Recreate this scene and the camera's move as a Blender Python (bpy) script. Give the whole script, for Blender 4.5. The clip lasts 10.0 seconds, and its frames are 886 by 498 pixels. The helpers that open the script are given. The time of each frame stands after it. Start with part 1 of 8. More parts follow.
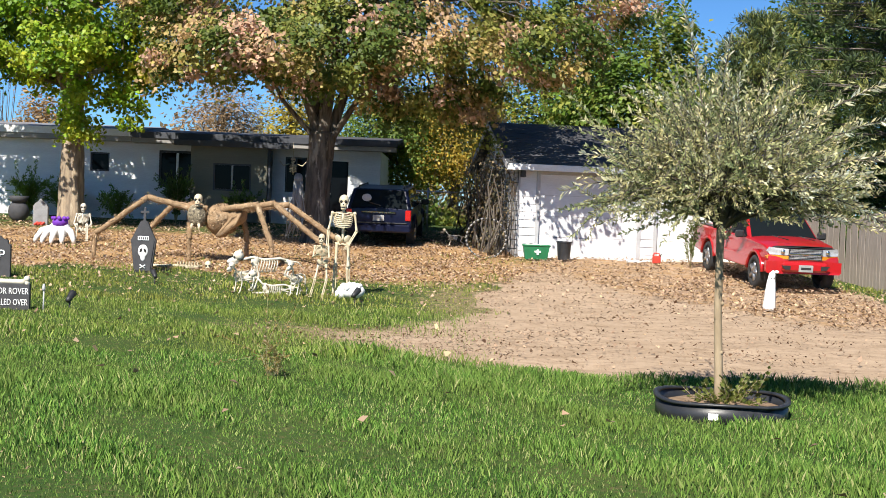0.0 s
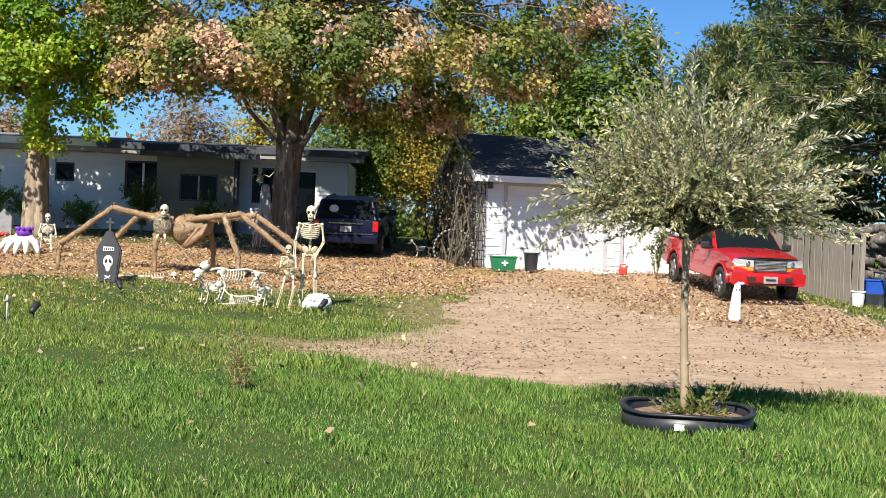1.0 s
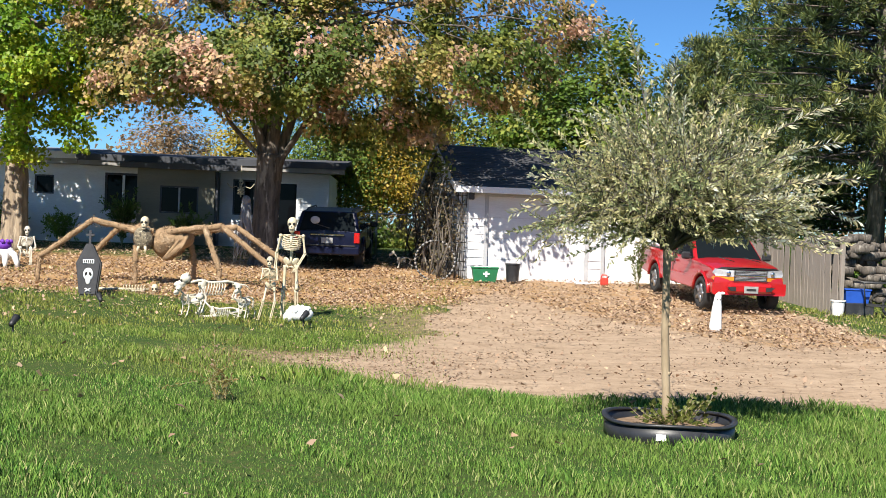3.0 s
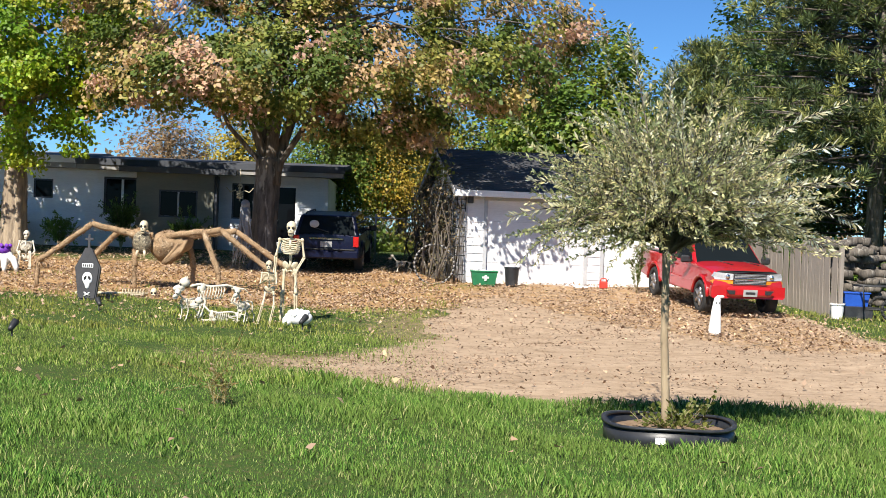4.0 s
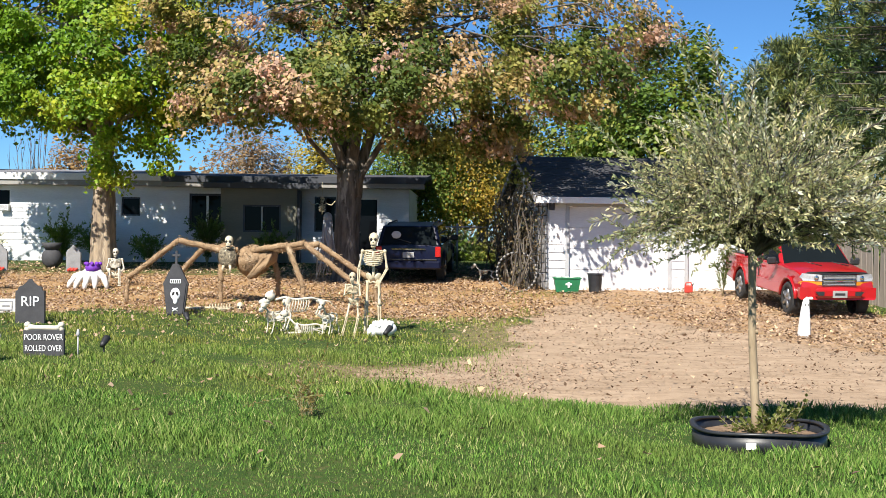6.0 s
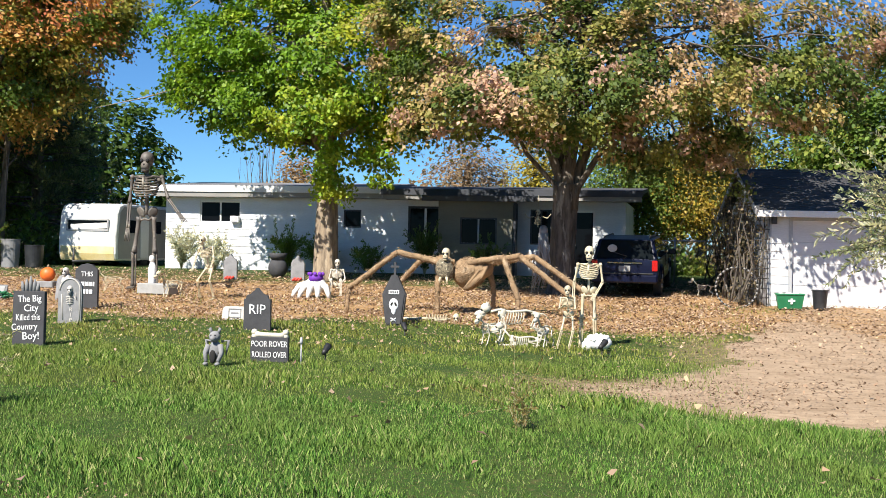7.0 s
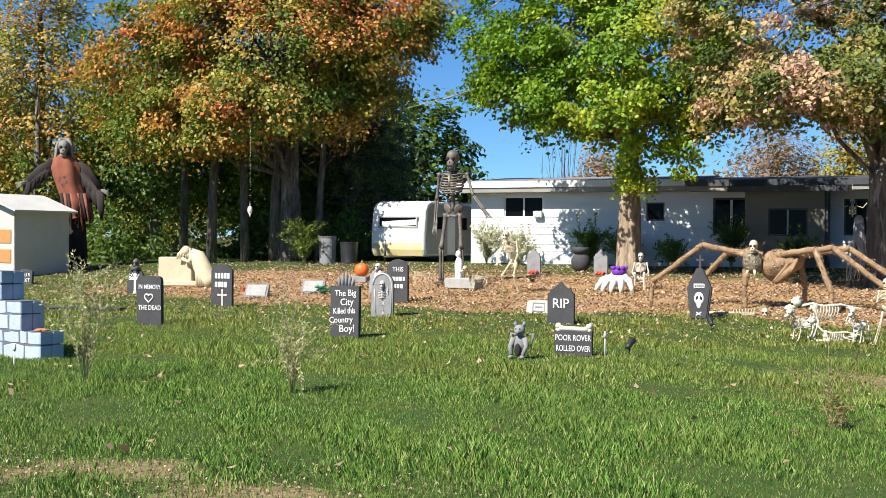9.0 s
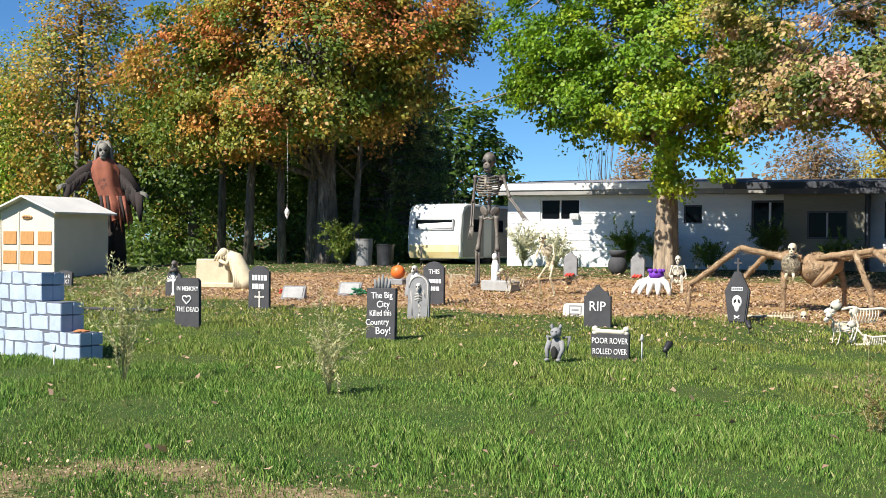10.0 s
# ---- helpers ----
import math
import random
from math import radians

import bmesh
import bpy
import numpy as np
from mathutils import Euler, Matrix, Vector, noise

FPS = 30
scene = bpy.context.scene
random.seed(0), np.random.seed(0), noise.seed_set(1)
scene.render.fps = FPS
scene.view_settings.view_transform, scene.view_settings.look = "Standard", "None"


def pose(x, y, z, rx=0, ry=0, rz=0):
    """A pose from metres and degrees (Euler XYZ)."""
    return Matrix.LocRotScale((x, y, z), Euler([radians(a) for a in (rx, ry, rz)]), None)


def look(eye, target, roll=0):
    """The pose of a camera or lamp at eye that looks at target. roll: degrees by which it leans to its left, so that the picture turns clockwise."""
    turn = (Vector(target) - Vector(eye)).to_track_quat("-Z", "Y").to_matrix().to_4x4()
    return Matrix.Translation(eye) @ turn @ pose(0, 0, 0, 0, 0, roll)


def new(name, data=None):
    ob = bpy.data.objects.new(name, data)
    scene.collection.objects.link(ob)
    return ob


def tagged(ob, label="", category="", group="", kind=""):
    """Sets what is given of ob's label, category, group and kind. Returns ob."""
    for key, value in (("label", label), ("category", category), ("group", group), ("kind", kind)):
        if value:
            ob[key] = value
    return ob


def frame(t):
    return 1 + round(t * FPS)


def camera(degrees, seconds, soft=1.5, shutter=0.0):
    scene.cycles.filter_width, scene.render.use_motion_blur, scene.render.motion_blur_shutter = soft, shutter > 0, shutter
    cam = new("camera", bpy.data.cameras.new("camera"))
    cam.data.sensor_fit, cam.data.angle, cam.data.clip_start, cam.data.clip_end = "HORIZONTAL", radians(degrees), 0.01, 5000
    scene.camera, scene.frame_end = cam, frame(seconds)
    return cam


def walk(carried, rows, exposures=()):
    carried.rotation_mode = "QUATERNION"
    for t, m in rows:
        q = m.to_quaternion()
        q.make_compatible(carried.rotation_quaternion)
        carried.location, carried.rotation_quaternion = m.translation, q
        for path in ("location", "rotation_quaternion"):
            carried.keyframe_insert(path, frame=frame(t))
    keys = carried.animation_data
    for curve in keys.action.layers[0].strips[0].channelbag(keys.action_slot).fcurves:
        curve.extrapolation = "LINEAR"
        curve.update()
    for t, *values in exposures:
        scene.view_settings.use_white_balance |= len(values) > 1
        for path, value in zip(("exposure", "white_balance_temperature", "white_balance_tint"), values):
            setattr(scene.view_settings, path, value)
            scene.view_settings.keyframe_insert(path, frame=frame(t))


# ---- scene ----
cam = camera(39.17, 10.0, soft=0.8)

# the camera stands at the roadside and pans: seconds, yaw, pitch, roll
PATH = [
    (0.0, 0.0, -2.05, -2.2), (0.5, -0.82, -1.9, -2.36), (1.0, -1.5, -1.48, -2.33), (1.5, -1.97, -1.25, -2.37), (2.0, -2.19, -1.04, -2.53),
    (2.5, -2.27, -0.99, -2.28), (4.0, -2.4, -0.76, -2.06), (4.5, -2.33, -0.66, -2.19), (5.0, -2.02, -0.5, -1.77), (5.2, -1.7, -0.5, -1.63),
    (6.3, 3.67, -0.32, -0.37), (6.5, 5.63, -0.13, -0.41), (6.8, 8.83, 0.04, -0.89), (7.0, 11.25, 0.0, -1.1), (7.5, 15.65, -0.11, -1.24),
    (7.8, 19.4, -0.29, -0.7), (8.0, 20.94, -0.35, -0.39), (8.5, 23.56, -0.43, -0.28), (9.0, 25.11, -0.46, -0.42), (9.5, 25.81, -0.49, -0.45), (10.0, 26.78, -0.36, -0.51)]
EYE = 1.75
walk(cam, [(t, pose(0, 0, EYE, 90 + p, r, w)) for t, w, p, r in PATH], exposures=[(0.0, 0.95), (10.0, 0.95)])

# ---- light ----
SUN_EL, SUN_HEAD = 45.0, 68.0      # height of the sun; the way its shadows fall, from +x towards +y
world = bpy.data.worlds.new("sky")
scene.world = world
world.use_nodes = True
wn, wl = world.node_tree.nodes, world.node_tree.links
sky = wn.new("ShaderNodeTexSky")
sky.sky_type = "NISHITA"
sky.sun_disc = False
sky.sun_elevation = radians(SUN_EL)
sky.sun_rotation = radians(270 - SUN_HEAD)
sky.altitude, sky.air_density, sky.dust_density, sky.ozone_density = 1500, 0.9, 0.0, 4.0
wn["Background"].inputs[1].default_value = 0.052
deep = wn.new("ShaderNodeMix")
deep.data_type, deep.blend_type = "RGBA", "MULTIPLY"
deep.inputs[0].default_value, deep.inputs[7].default_value = 1.0, (0.62, 0.98, 1.28, 1)
wl.new(sky.outputs[0], deep.inputs[6])
wl.new(deep.outputs[2], wn["Background"].inputs[0])
sun = new("sun", bpy.data.lights.new("sun", "SUN"))
sun.data.energy, sun.data.angle, sun.data.color = 5.0, radians(0.53), (1.0, 0.94, 0.84)
sh, se = radians(SUN_HEAD), radians(SUN_EL)
sun.matrix_world = look((0, 0, 0), (math.cos(sh) * math.cos(se), math.sin(sh) * math.cos(se), -math.sin(se)))


# ---- materials ----
def nodes_of(name):
    m = bpy.data.materials.new(name)
    m.use_nodes = True
    return m, m.node_tree.nodes, m.node_tree.links, m.node_tree.nodes["Principled BSDF"]


def noise_tex(n, l, scale, detail=4.0, rough=0.6, kind="Object", stretch=None):
    co = n.new("ShaderNodeTexCoord")
    t = n.new("ShaderNodeTexNoise")
    t.inputs["Scale"].default_value, t.inputs["Detail"].default_value, t.inputs["Roughness"].default_value = scale, detail, rough
    if stretch:
        mp = n.new("ShaderNodeMapping")
        mp.inputs["Scale"].default_value = stretch
        l.new(co.outputs[kind], mp.inputs[0])
        l.new(mp.outputs[0], t.inputs[0])
    else:
        l.new(co.outputs[kind], t.inputs[0])
    return t.outputs[0]


def ramp(n, l, fac, stops):
    r = n.new("ShaderNodeValToRGB")
    e = r.color_ramp.elements
    while len(e) < len(stops):
        e.new(0.5)
    for k, (p, c) in zip(e, stops):
        k.position, k.color = p, (*c, 1)
    l.new(fac, r.inputs[0])
    return r.outputs[0]


def mixed(n, l, fac, a, b, mode="MIX"):
    m = n.new("ShaderNodeMix")
    m.data_type, m.blend_type = "RGBA", mode
    for sock, v in ((m.inputs[0], fac), (m.inputs[6], a), (m.inputs[7], b)):
        if isinstance(v, (int, float)):
            sock.default_value = v
        elif isinstance(v, tuple):
            sock.default_value = (*v, 1)
        else:
            l.new(v, sock)
    return m.outputs[2]


def bump(n, l, height, bsdf, strength=0.3, dist=0.02):
    b = n.new("ShaderNodeBump")
    b.inputs["Strength"].default_value, b.inputs["Distance"].default_value = strength, dist
    l.new(height, b.inputs["Height"])
    l.new(b.outputs[0], bsdf.inputs["Normal"])


def stuff_mat(name, a, b, rough=0.7, scale=6.0, fine=60.0, metal=0.0, bumps=0.25, coat=0.0, stretch=None, wear=None, spec=0.5):
    """Two tones mixed by coarse and fine noise, with fine relief; wear: a third colour in patches."""
    m, n, l, p = nodes_of(name)
    big = noise_tex(n, l, scale, stretch=stretch)
    small = noise_tex(n, l, fine, 3.0, stretch=stretch)
    c = mixed(n, l, ramp(n, l, big, [(0.35, (0, 0, 0)), (0.65, (1, 1, 1))]), a, b)
    c = mixed(n, l, 0.18, c, ramp(n, l, small, [(0.3, (0.25, 0.25, 0.25)), (0.7, (1, 1, 1))]), "MULTIPLY")
    if wear:
        w = noise_tex(n, l, scale * 0.45, 6.0, 0.7, stretch=stretch)
        c = mixed(n, l, ramp(n, l, w, [(0.56, (0, 0, 0)), (0.64, (1, 1, 1))]), c, wear)
    l.new(c, p.inputs["Base Color"])
    p.inputs["Roughness"].default_value, p.inputs["Metallic"].default_value = rough, metal
    p.inputs["Coat Weight"].default_value = coat
    p.inputs["Specular IOR Level"].default_value = spec
    if bumps:
        bump(n, l, small, p, bumps, 0.01)
    return m


def leaf_mat(name, stops, rough=0.55, through_light=0.42):
    """Leaves: the colour runs over the crown by the attribute tint, and from leaf to leaf."""
    m, n, l, p = nodes_of(name)
    at = n.new("ShaderNodeAttribute")
    at.attribute_name = "tint"
    geo = n.new("ShaderNodeNewGeometry")
    c = ramp(n, l, at.outputs["Fac"], stops)
    v = ramp(n, l, geo.outputs["Random Per Island"], [(0.0, (0.6, 0.6, 0.6)), (0.7, (1.0, 1.0, 1.0)), (1.0, (1.25, 1.22, 1.18))])
    c = mixed(n, l, 1.0, c, v, "MULTIPLY")
    l.new(c, p.inputs["Base Color"])
    p.inputs["Roughness"].default_value = rough
    tr = n.new("ShaderNodeBsdfTranslucent")
    l.new(c, tr.inputs[0])
    mx = n.new("ShaderNodeMixShader")
    mx.inputs[0].default_value = through_light
    l.new(p.outputs[0], mx.inputs[1])
    l.new(tr.outputs[0], mx.inputs[2])
    l.new(mx.outputs[0], n["Material Output"].inputs[0])
    return m


def glass_mat(name, tint=(0.003, 0.0035, 0.0045), rough=0.03):
    m, n, l, p = nodes_of(name)
    p.inputs["Base Color"].default_value = (*tint, 1)
    p.inputs["Roughness"].default_value = rough
    p.inputs["Specular IOR Level"].default_value = 0.06
    l.new(mixed(n, l, noise_tex(n, l, 1.5), tint, tuple(c * 1.6 for c in tint)), p.inputs["Base Color"])
    return m


def siding_mat(name, a, b, step, groove=0.12, wear=None):
    """Painted boards, grain along them and dirt in patches."""
    return stuff_mat(name, a, b, 0.6, 0.8, 25.0, bumps=0.12, stretch=(0.4, 1, 3), wear=wear)


WHITE_PAINT = stuff_mat("white_paint", (0.80, 0.80, 0.79), (0.72, 0.72, 0.71), 0.55, 0.9, 30, bumps=0.1)
WHITE_SIDING = siding_mat("white_siding", (0.78, 0.79, 0.81), (0.68, 0.69, 0.71), 0.12)
GARAGE_SIDING = siding_mat("garage_siding", (0.72, 0.71, 0.72), (0.62, 0.61, 0.62), 0.2)
GREY_SIDING = siding_mat("grey_green_siding", (0.19, 0.18, 0.135), (0.15, 0.145, 0.11), 0.2)
DARK_TRIM = stuff_mat("dark_trim", (0.05, 0.055, 0.07), (0.035, 0.04, 0.05), 0.6, 1.5, 30)
SOFFIT = stuff_mat("soffit_grey", (0.30, 0.29, 0.27), (0.25, 0.24, 0.23), 0.7, 1.5, 30)
SHINGLE = stuff_mat("asphalt_shingle", (0.045, 0.046, 0.052), (0.07, 0.07, 0.076), 0.9, 1.2, 45, bumps=0.5)
SHINGLE_GREY = stuff_mat("grey_roofing", (0.16, 0.16, 0.17), (0.22, 0.22, 0.23), 0.9, 1.2, 45, bumps=0.4)
DARK_GLASS = glass_mat("dark_window_glass")
FRAME_GREY = stuff_mat("grey_frame", (0.45, 0.45, 0.46), (0.38, 0.38, 0.39), 0.5, 3, 40, bumps=0.05)
BARK = stuff_mat("bark", (0.16, 0.135, 0.11), (0.05, 0.042, 0.035), 0.95, 9, 30, bumps=1.0, stretch=(1, 1, 0.2), wear=(0.25, 0.225, 0.19))
# bark toned paler to stand for sun on the green maple's trunk
SUNLIT_BARK = stuff_mat("sunlit_bark", (0.36, 0.28, 0.19), (0.15, 0.115, 0.085), 0.95, 9, 30, bumps=1.0, stretch=(1, 1, 0.2), wear=(0.42, 0.34, 0.24))
BARK_PALE = stuff_mat("pale_bark", (0.36, 0.28, 0.18), (0.28, 0.21, 0.13), 0.9, 9, 40, bumps=0.5, stretch=(1, 1, 0.3))


# ---- building helpers ----
def part(name, bm, material, parent=None, label="", smooth=False, mats=()):
    me = bpy.data.meshes.new(name)
    bmesh.ops.recalc_face_normals(bm, faces=bm.faces)
    bm.to_mesh(me)
    bm.free()
    me.materials.append(material)
    for x in mats:
        me.materials.append(x)
    if smooth:
        me.shade_smooth()
    ob = new(name, me)
    if parent:
        ob.parent = parent
    if label:
        ob["label"] = label
    return ob


def thing(name, m, label, category, group="", kind=""):
    ob = new(name)
    ob.empty_display_size = 0.1
    ob.matrix_basis = m
    return tagged(ob, label, category, group, kind)


def solid(name, m, bm, material, label, category, group="", kind="", smooth=False, mats=()):
    """A thing of one mesh."""
    ob = part(name, bm, material, None, "", smooth, mats)
    ob.matrix_basis = m
    return tagged(ob, label, category, group, kind)


def box(bm, c, s, turn=None, bev=0.0, mat=0):
    m = Matrix.Translation(c) @ (turn.to_4x4() if turn else Matrix()) @ Matrix.Diagonal((*s, 1))
    vs = bmesh.ops.create_cube(bm, size=1.0, matrix=m)["verts"]
    fs = {f for v in vs for f in v.link_faces}
    for f in fs:
        f.material_index = mat
    if bev:
        es = {e for v in vs for e in v.link_edges}
        got = bmesh.ops.bevel(bm, geom=list(es), offset=bev, segments=1, affect="EDGES")
        for f in got["faces"]:
            f.material_index = mat
    return bm


def tube(bm, pts, rads, n=8, mat=0, flat=1.0):
    """A round bar through the points, with a radius at each."""
    pts = [Vector(p) for p in pts]
    if isinstance(rads, (int, float)):
        rads = [rads] * len(pts)
    rings = []
    side = None
    for i, p in enumerate(pts):
        d = (pts[min(i + 1, len(pts) - 1)] - pts[max(i - 1, 0)])
        d = d.normalized() if d.length > 1e-9 else Vector((0, 0, 1))
        if side is None:
            side = d.cross(Vector((0.13, 0.99, 0.05)) if abs(d.y) < 0.9 else Vector((1, 0, 0))).normalized()
        else:
            side = (side - d * side.dot(d)).normalized()
        up = d.cross(side)
        rings.append([bm.verts.new(p + (side * math.cos(a) + up * math.sin(a) * flat) * rads[i]) for a in (2 * math.pi * k / n for k in range(n))])
    fs = []
    for r, q in zip(rings, rings[1:]):
        fs += [bm.faces.new((r[k], r[(k + 1) % n], q[(k + 1) % n], q[k])) for k in range(n)]
    fs += [bm.faces.new(rings[0][::-1]), bm.faces.new(rings[-1])]
    for f in fs:
        f.material_index = mat
        f.smooth = True
    return bm


def ball(bm, c, r, turn=None, seg=12, rings=8, mat=0):
    r = (r, r, r) if isinstance(r, (int, float)) else r
    m = Matrix.Translation(c) @ (turn.to_4x4() if turn else Matrix()) @ Matrix.Diagonal((*r, 1))
    vs = bmesh.ops.create_uvsphere(bm, u_segments=seg, v_segments=rings, radius=1.0, matrix=m)["verts"]
    for f in {f for v in vs for f in v.link_faces}:
        f.material_index, f.smooth = mat, True
    return bm


def slab(bm, pts, y0, y1, mat=0, bev=0.0):
    """A board: the outline (x, z), from y0 to y1."""
    a = [bm.verts.new((x, y0, z)) for x, z in pts]
    b = [bm.verts.new((x, y1, z)) for x, z in pts]
    fs = [bm.faces.new(a), bm.faces.new(b[::-1])]
    k = len(pts)
    fs += [bm.faces.new((a[i], b[i], b[(i + 1) % k], a[(i + 1) % k])) for i in range(k)]
    for f in fs:
        f.material_index = mat
    if bev:
        es = {e for f in fs[:1] for e in f.edges}
        for f in bmesh.ops.bevel(bm, geom=list(es), offset=bev, segments=1, affect="EDGES")["faces"]:
            f.material_index = mat
    return bm


def slab_x(bm, pts, x0, x1, mat=0):
    """A board: the outline (y, z), from x0 to x1."""
    a = [bm.verts.new((x0, y, z)) for y, z in pts]
    b = [bm.verts.new((x1, y, z)) for y, z in pts]
    k = len(pts)
    fs = [bm.faces.new(a), bm.faces.new(b[::-1])] + [bm.faces.new((a[i], b[i], b[(i + 1) % k], a[(i + 1) % k])) for i in range(k)]
    for f in fs:
        f.material_index = mat
    return bm


def ring_z(bm, c, r, thick, height, n=40, mat=0):
    """An upright hollow ring."""
    prof = ((r, 0), (r, height), (r - thick, height), (r - thick, 0))
    vs = [[bm.verts.new((c[0] + math.cos(a) * q, c[1] + math.sin(a) * q, c[2] + z)) for q, z in prof] for a in (2 * math.pi * i / n for i in range(n))]
    for i in range(n):
        for k in range(4):
            f = bm.faces.new((vs[i][k], vs[(i + 1) % n][k], vs[(i + 1) % n][(k + 1) % 4], vs[i][(k + 1) % 4]))
            f.material_index, f.smooth = mat, True
    return bm


def raw_mesh(name, verts, faces_flat, per, material, parent=None, tint=None):
    """A mesh from arrays: vertices (n, 3), faces of `per` corners each."""
    me = bpy.data.meshes.new(name)
    nf = len(faces_flat) // per
    me.vertices.add(len(verts))
    me.vertices.foreach_set("co", np.asarray(verts, np.float32).ravel())
    me.loops.add(len(faces_flat))
    me.loops.foreach_set("vertex_index", np.asarray(faces_flat, np.int32))
    me.polygons.add(nf)
    me.polygons.foreach_set("loop_start", np.arange(0, nf * per, per, dtype=np.int32))
    if tint is not None:
        a = me.attributes.new("tint", "FLOAT", "POINT")
        a.data.foreach_set("value", np.asarray(tint, np.float32))
    me.update(calc_edges=True)
    me.materials.append(material)
    ob = new(name, me)
    if parent:
        ob.parent = parent
    return ob


def smooth01(x, a, b):
    u = np.clip((x - a) / (b - a), 0, 1)
    return u * u * (3 - 2 * u)


def ground_z(x, y):
    """The lie of the land: level by the road, rising to the house."""
    return 0.95 * smooth01(np.asarray(y, float), 21, 42)


def gz(x, y):
    return float(ground_z(x, y))


RNG = np.random.default_rng(7)


def leaves(name, centers, length, width, material, parent=None, tint=None, droop=0.0, rng=RNG, along=None, facing=None):
    """Many small folded leaves, one at each centre."""
    n = len(centers)
    u = rng.normal(size=(n, 3)) if along is None else np.array(along, float)
    u[:, 2] -= droop
    u /= np.linalg.norm(u, axis=1)[:, None]
    if facing is not None:
        q = rng.normal(size=(n, 3)) * 0.55 + facing
        u = u - q * (np.sum(u * q, 1) / np.sum(q * q, 1))[:, None]
        u /= np.linalg.norm(u, axis=1)[:, None]
        v = np.cross(q, u)
    else:
        v = np.cross(u, rng.normal(size=(n, 3)))
    v /= np.linalg.norm(v, axis=1)[:, None]
    w = np.cross(u, v)
    s = rng.uniform(0.65, 1.25, (n, 1))
    a, b = u * s * length / 2, v * s * width / 2
    c = np.asarray(centers)
    vs = np.stack([c - a, c + b + w * s * width * 0.18, c + a, c - b + w * s * width * 0.18], 1).reshape(-1, 3)
    t = None if tint is None else np.repeat(tint, 4)
    return raw_mesh(name, vs, np.arange(4 * n), 4, material, parent, t)


def clumps(blobs, count, each, spread, rng=RNG, hollow=0.55, flat=0.7):
    """Leaf places: clumps near the outside of the blobs (centre, radii), and a number 0..1 a clump."""
    vol = np.array([b[1][0] * b[1][1] + b[1][0] * b[1][2] for b in blobs], float)
    pick = rng.choice(len(blobs), count, p=vol / vol.sum())
    d = rng.normal(size=(count, 3))
    d /= np.linalg.norm(d, axis=1)[:, None]
    r = hollow + (1.06 - hollow) * rng.random((count, 1)) ** 0.7
    cen = np.array([b[0] for b in blobs], float)[pick] + d * r * np.array([b[1] for b in blobs], float)[pick]
    size = rng.uniform(0.6, 1.35, (count, 1)).repeat(each, 0)
    off = np.clip(rng.normal(size=(count * each, 3)), -1.7, 1.7) * spread * size * np.array([1, 1, flat])
    off[:, 2] -= 0.35 * np.hypot(off[:, 0], off[:, 1]) ** 2 / spread * 0.5
    pts = cen.repeat(each, 0) + off
    return cen, pts, rng.random(count).repeat(each)


def limb_path(a, b, rng, bend=0.12, k=4):
    a, b = np.asarray(a, float)[:3], np.asarray(b, float)[:3]
    n = np.linalg.norm(b - a)
    out = []
    for i in range(k + 1):
        f = i / k
        p = a + (b - a) * f
        if 0 < i < k:
            p = p + rng.normal(size=3) * bend * n * 0.5
        p[2] += math.sin(f * math.pi) * n * 0.06
        out.append(tuple(p))
    return out


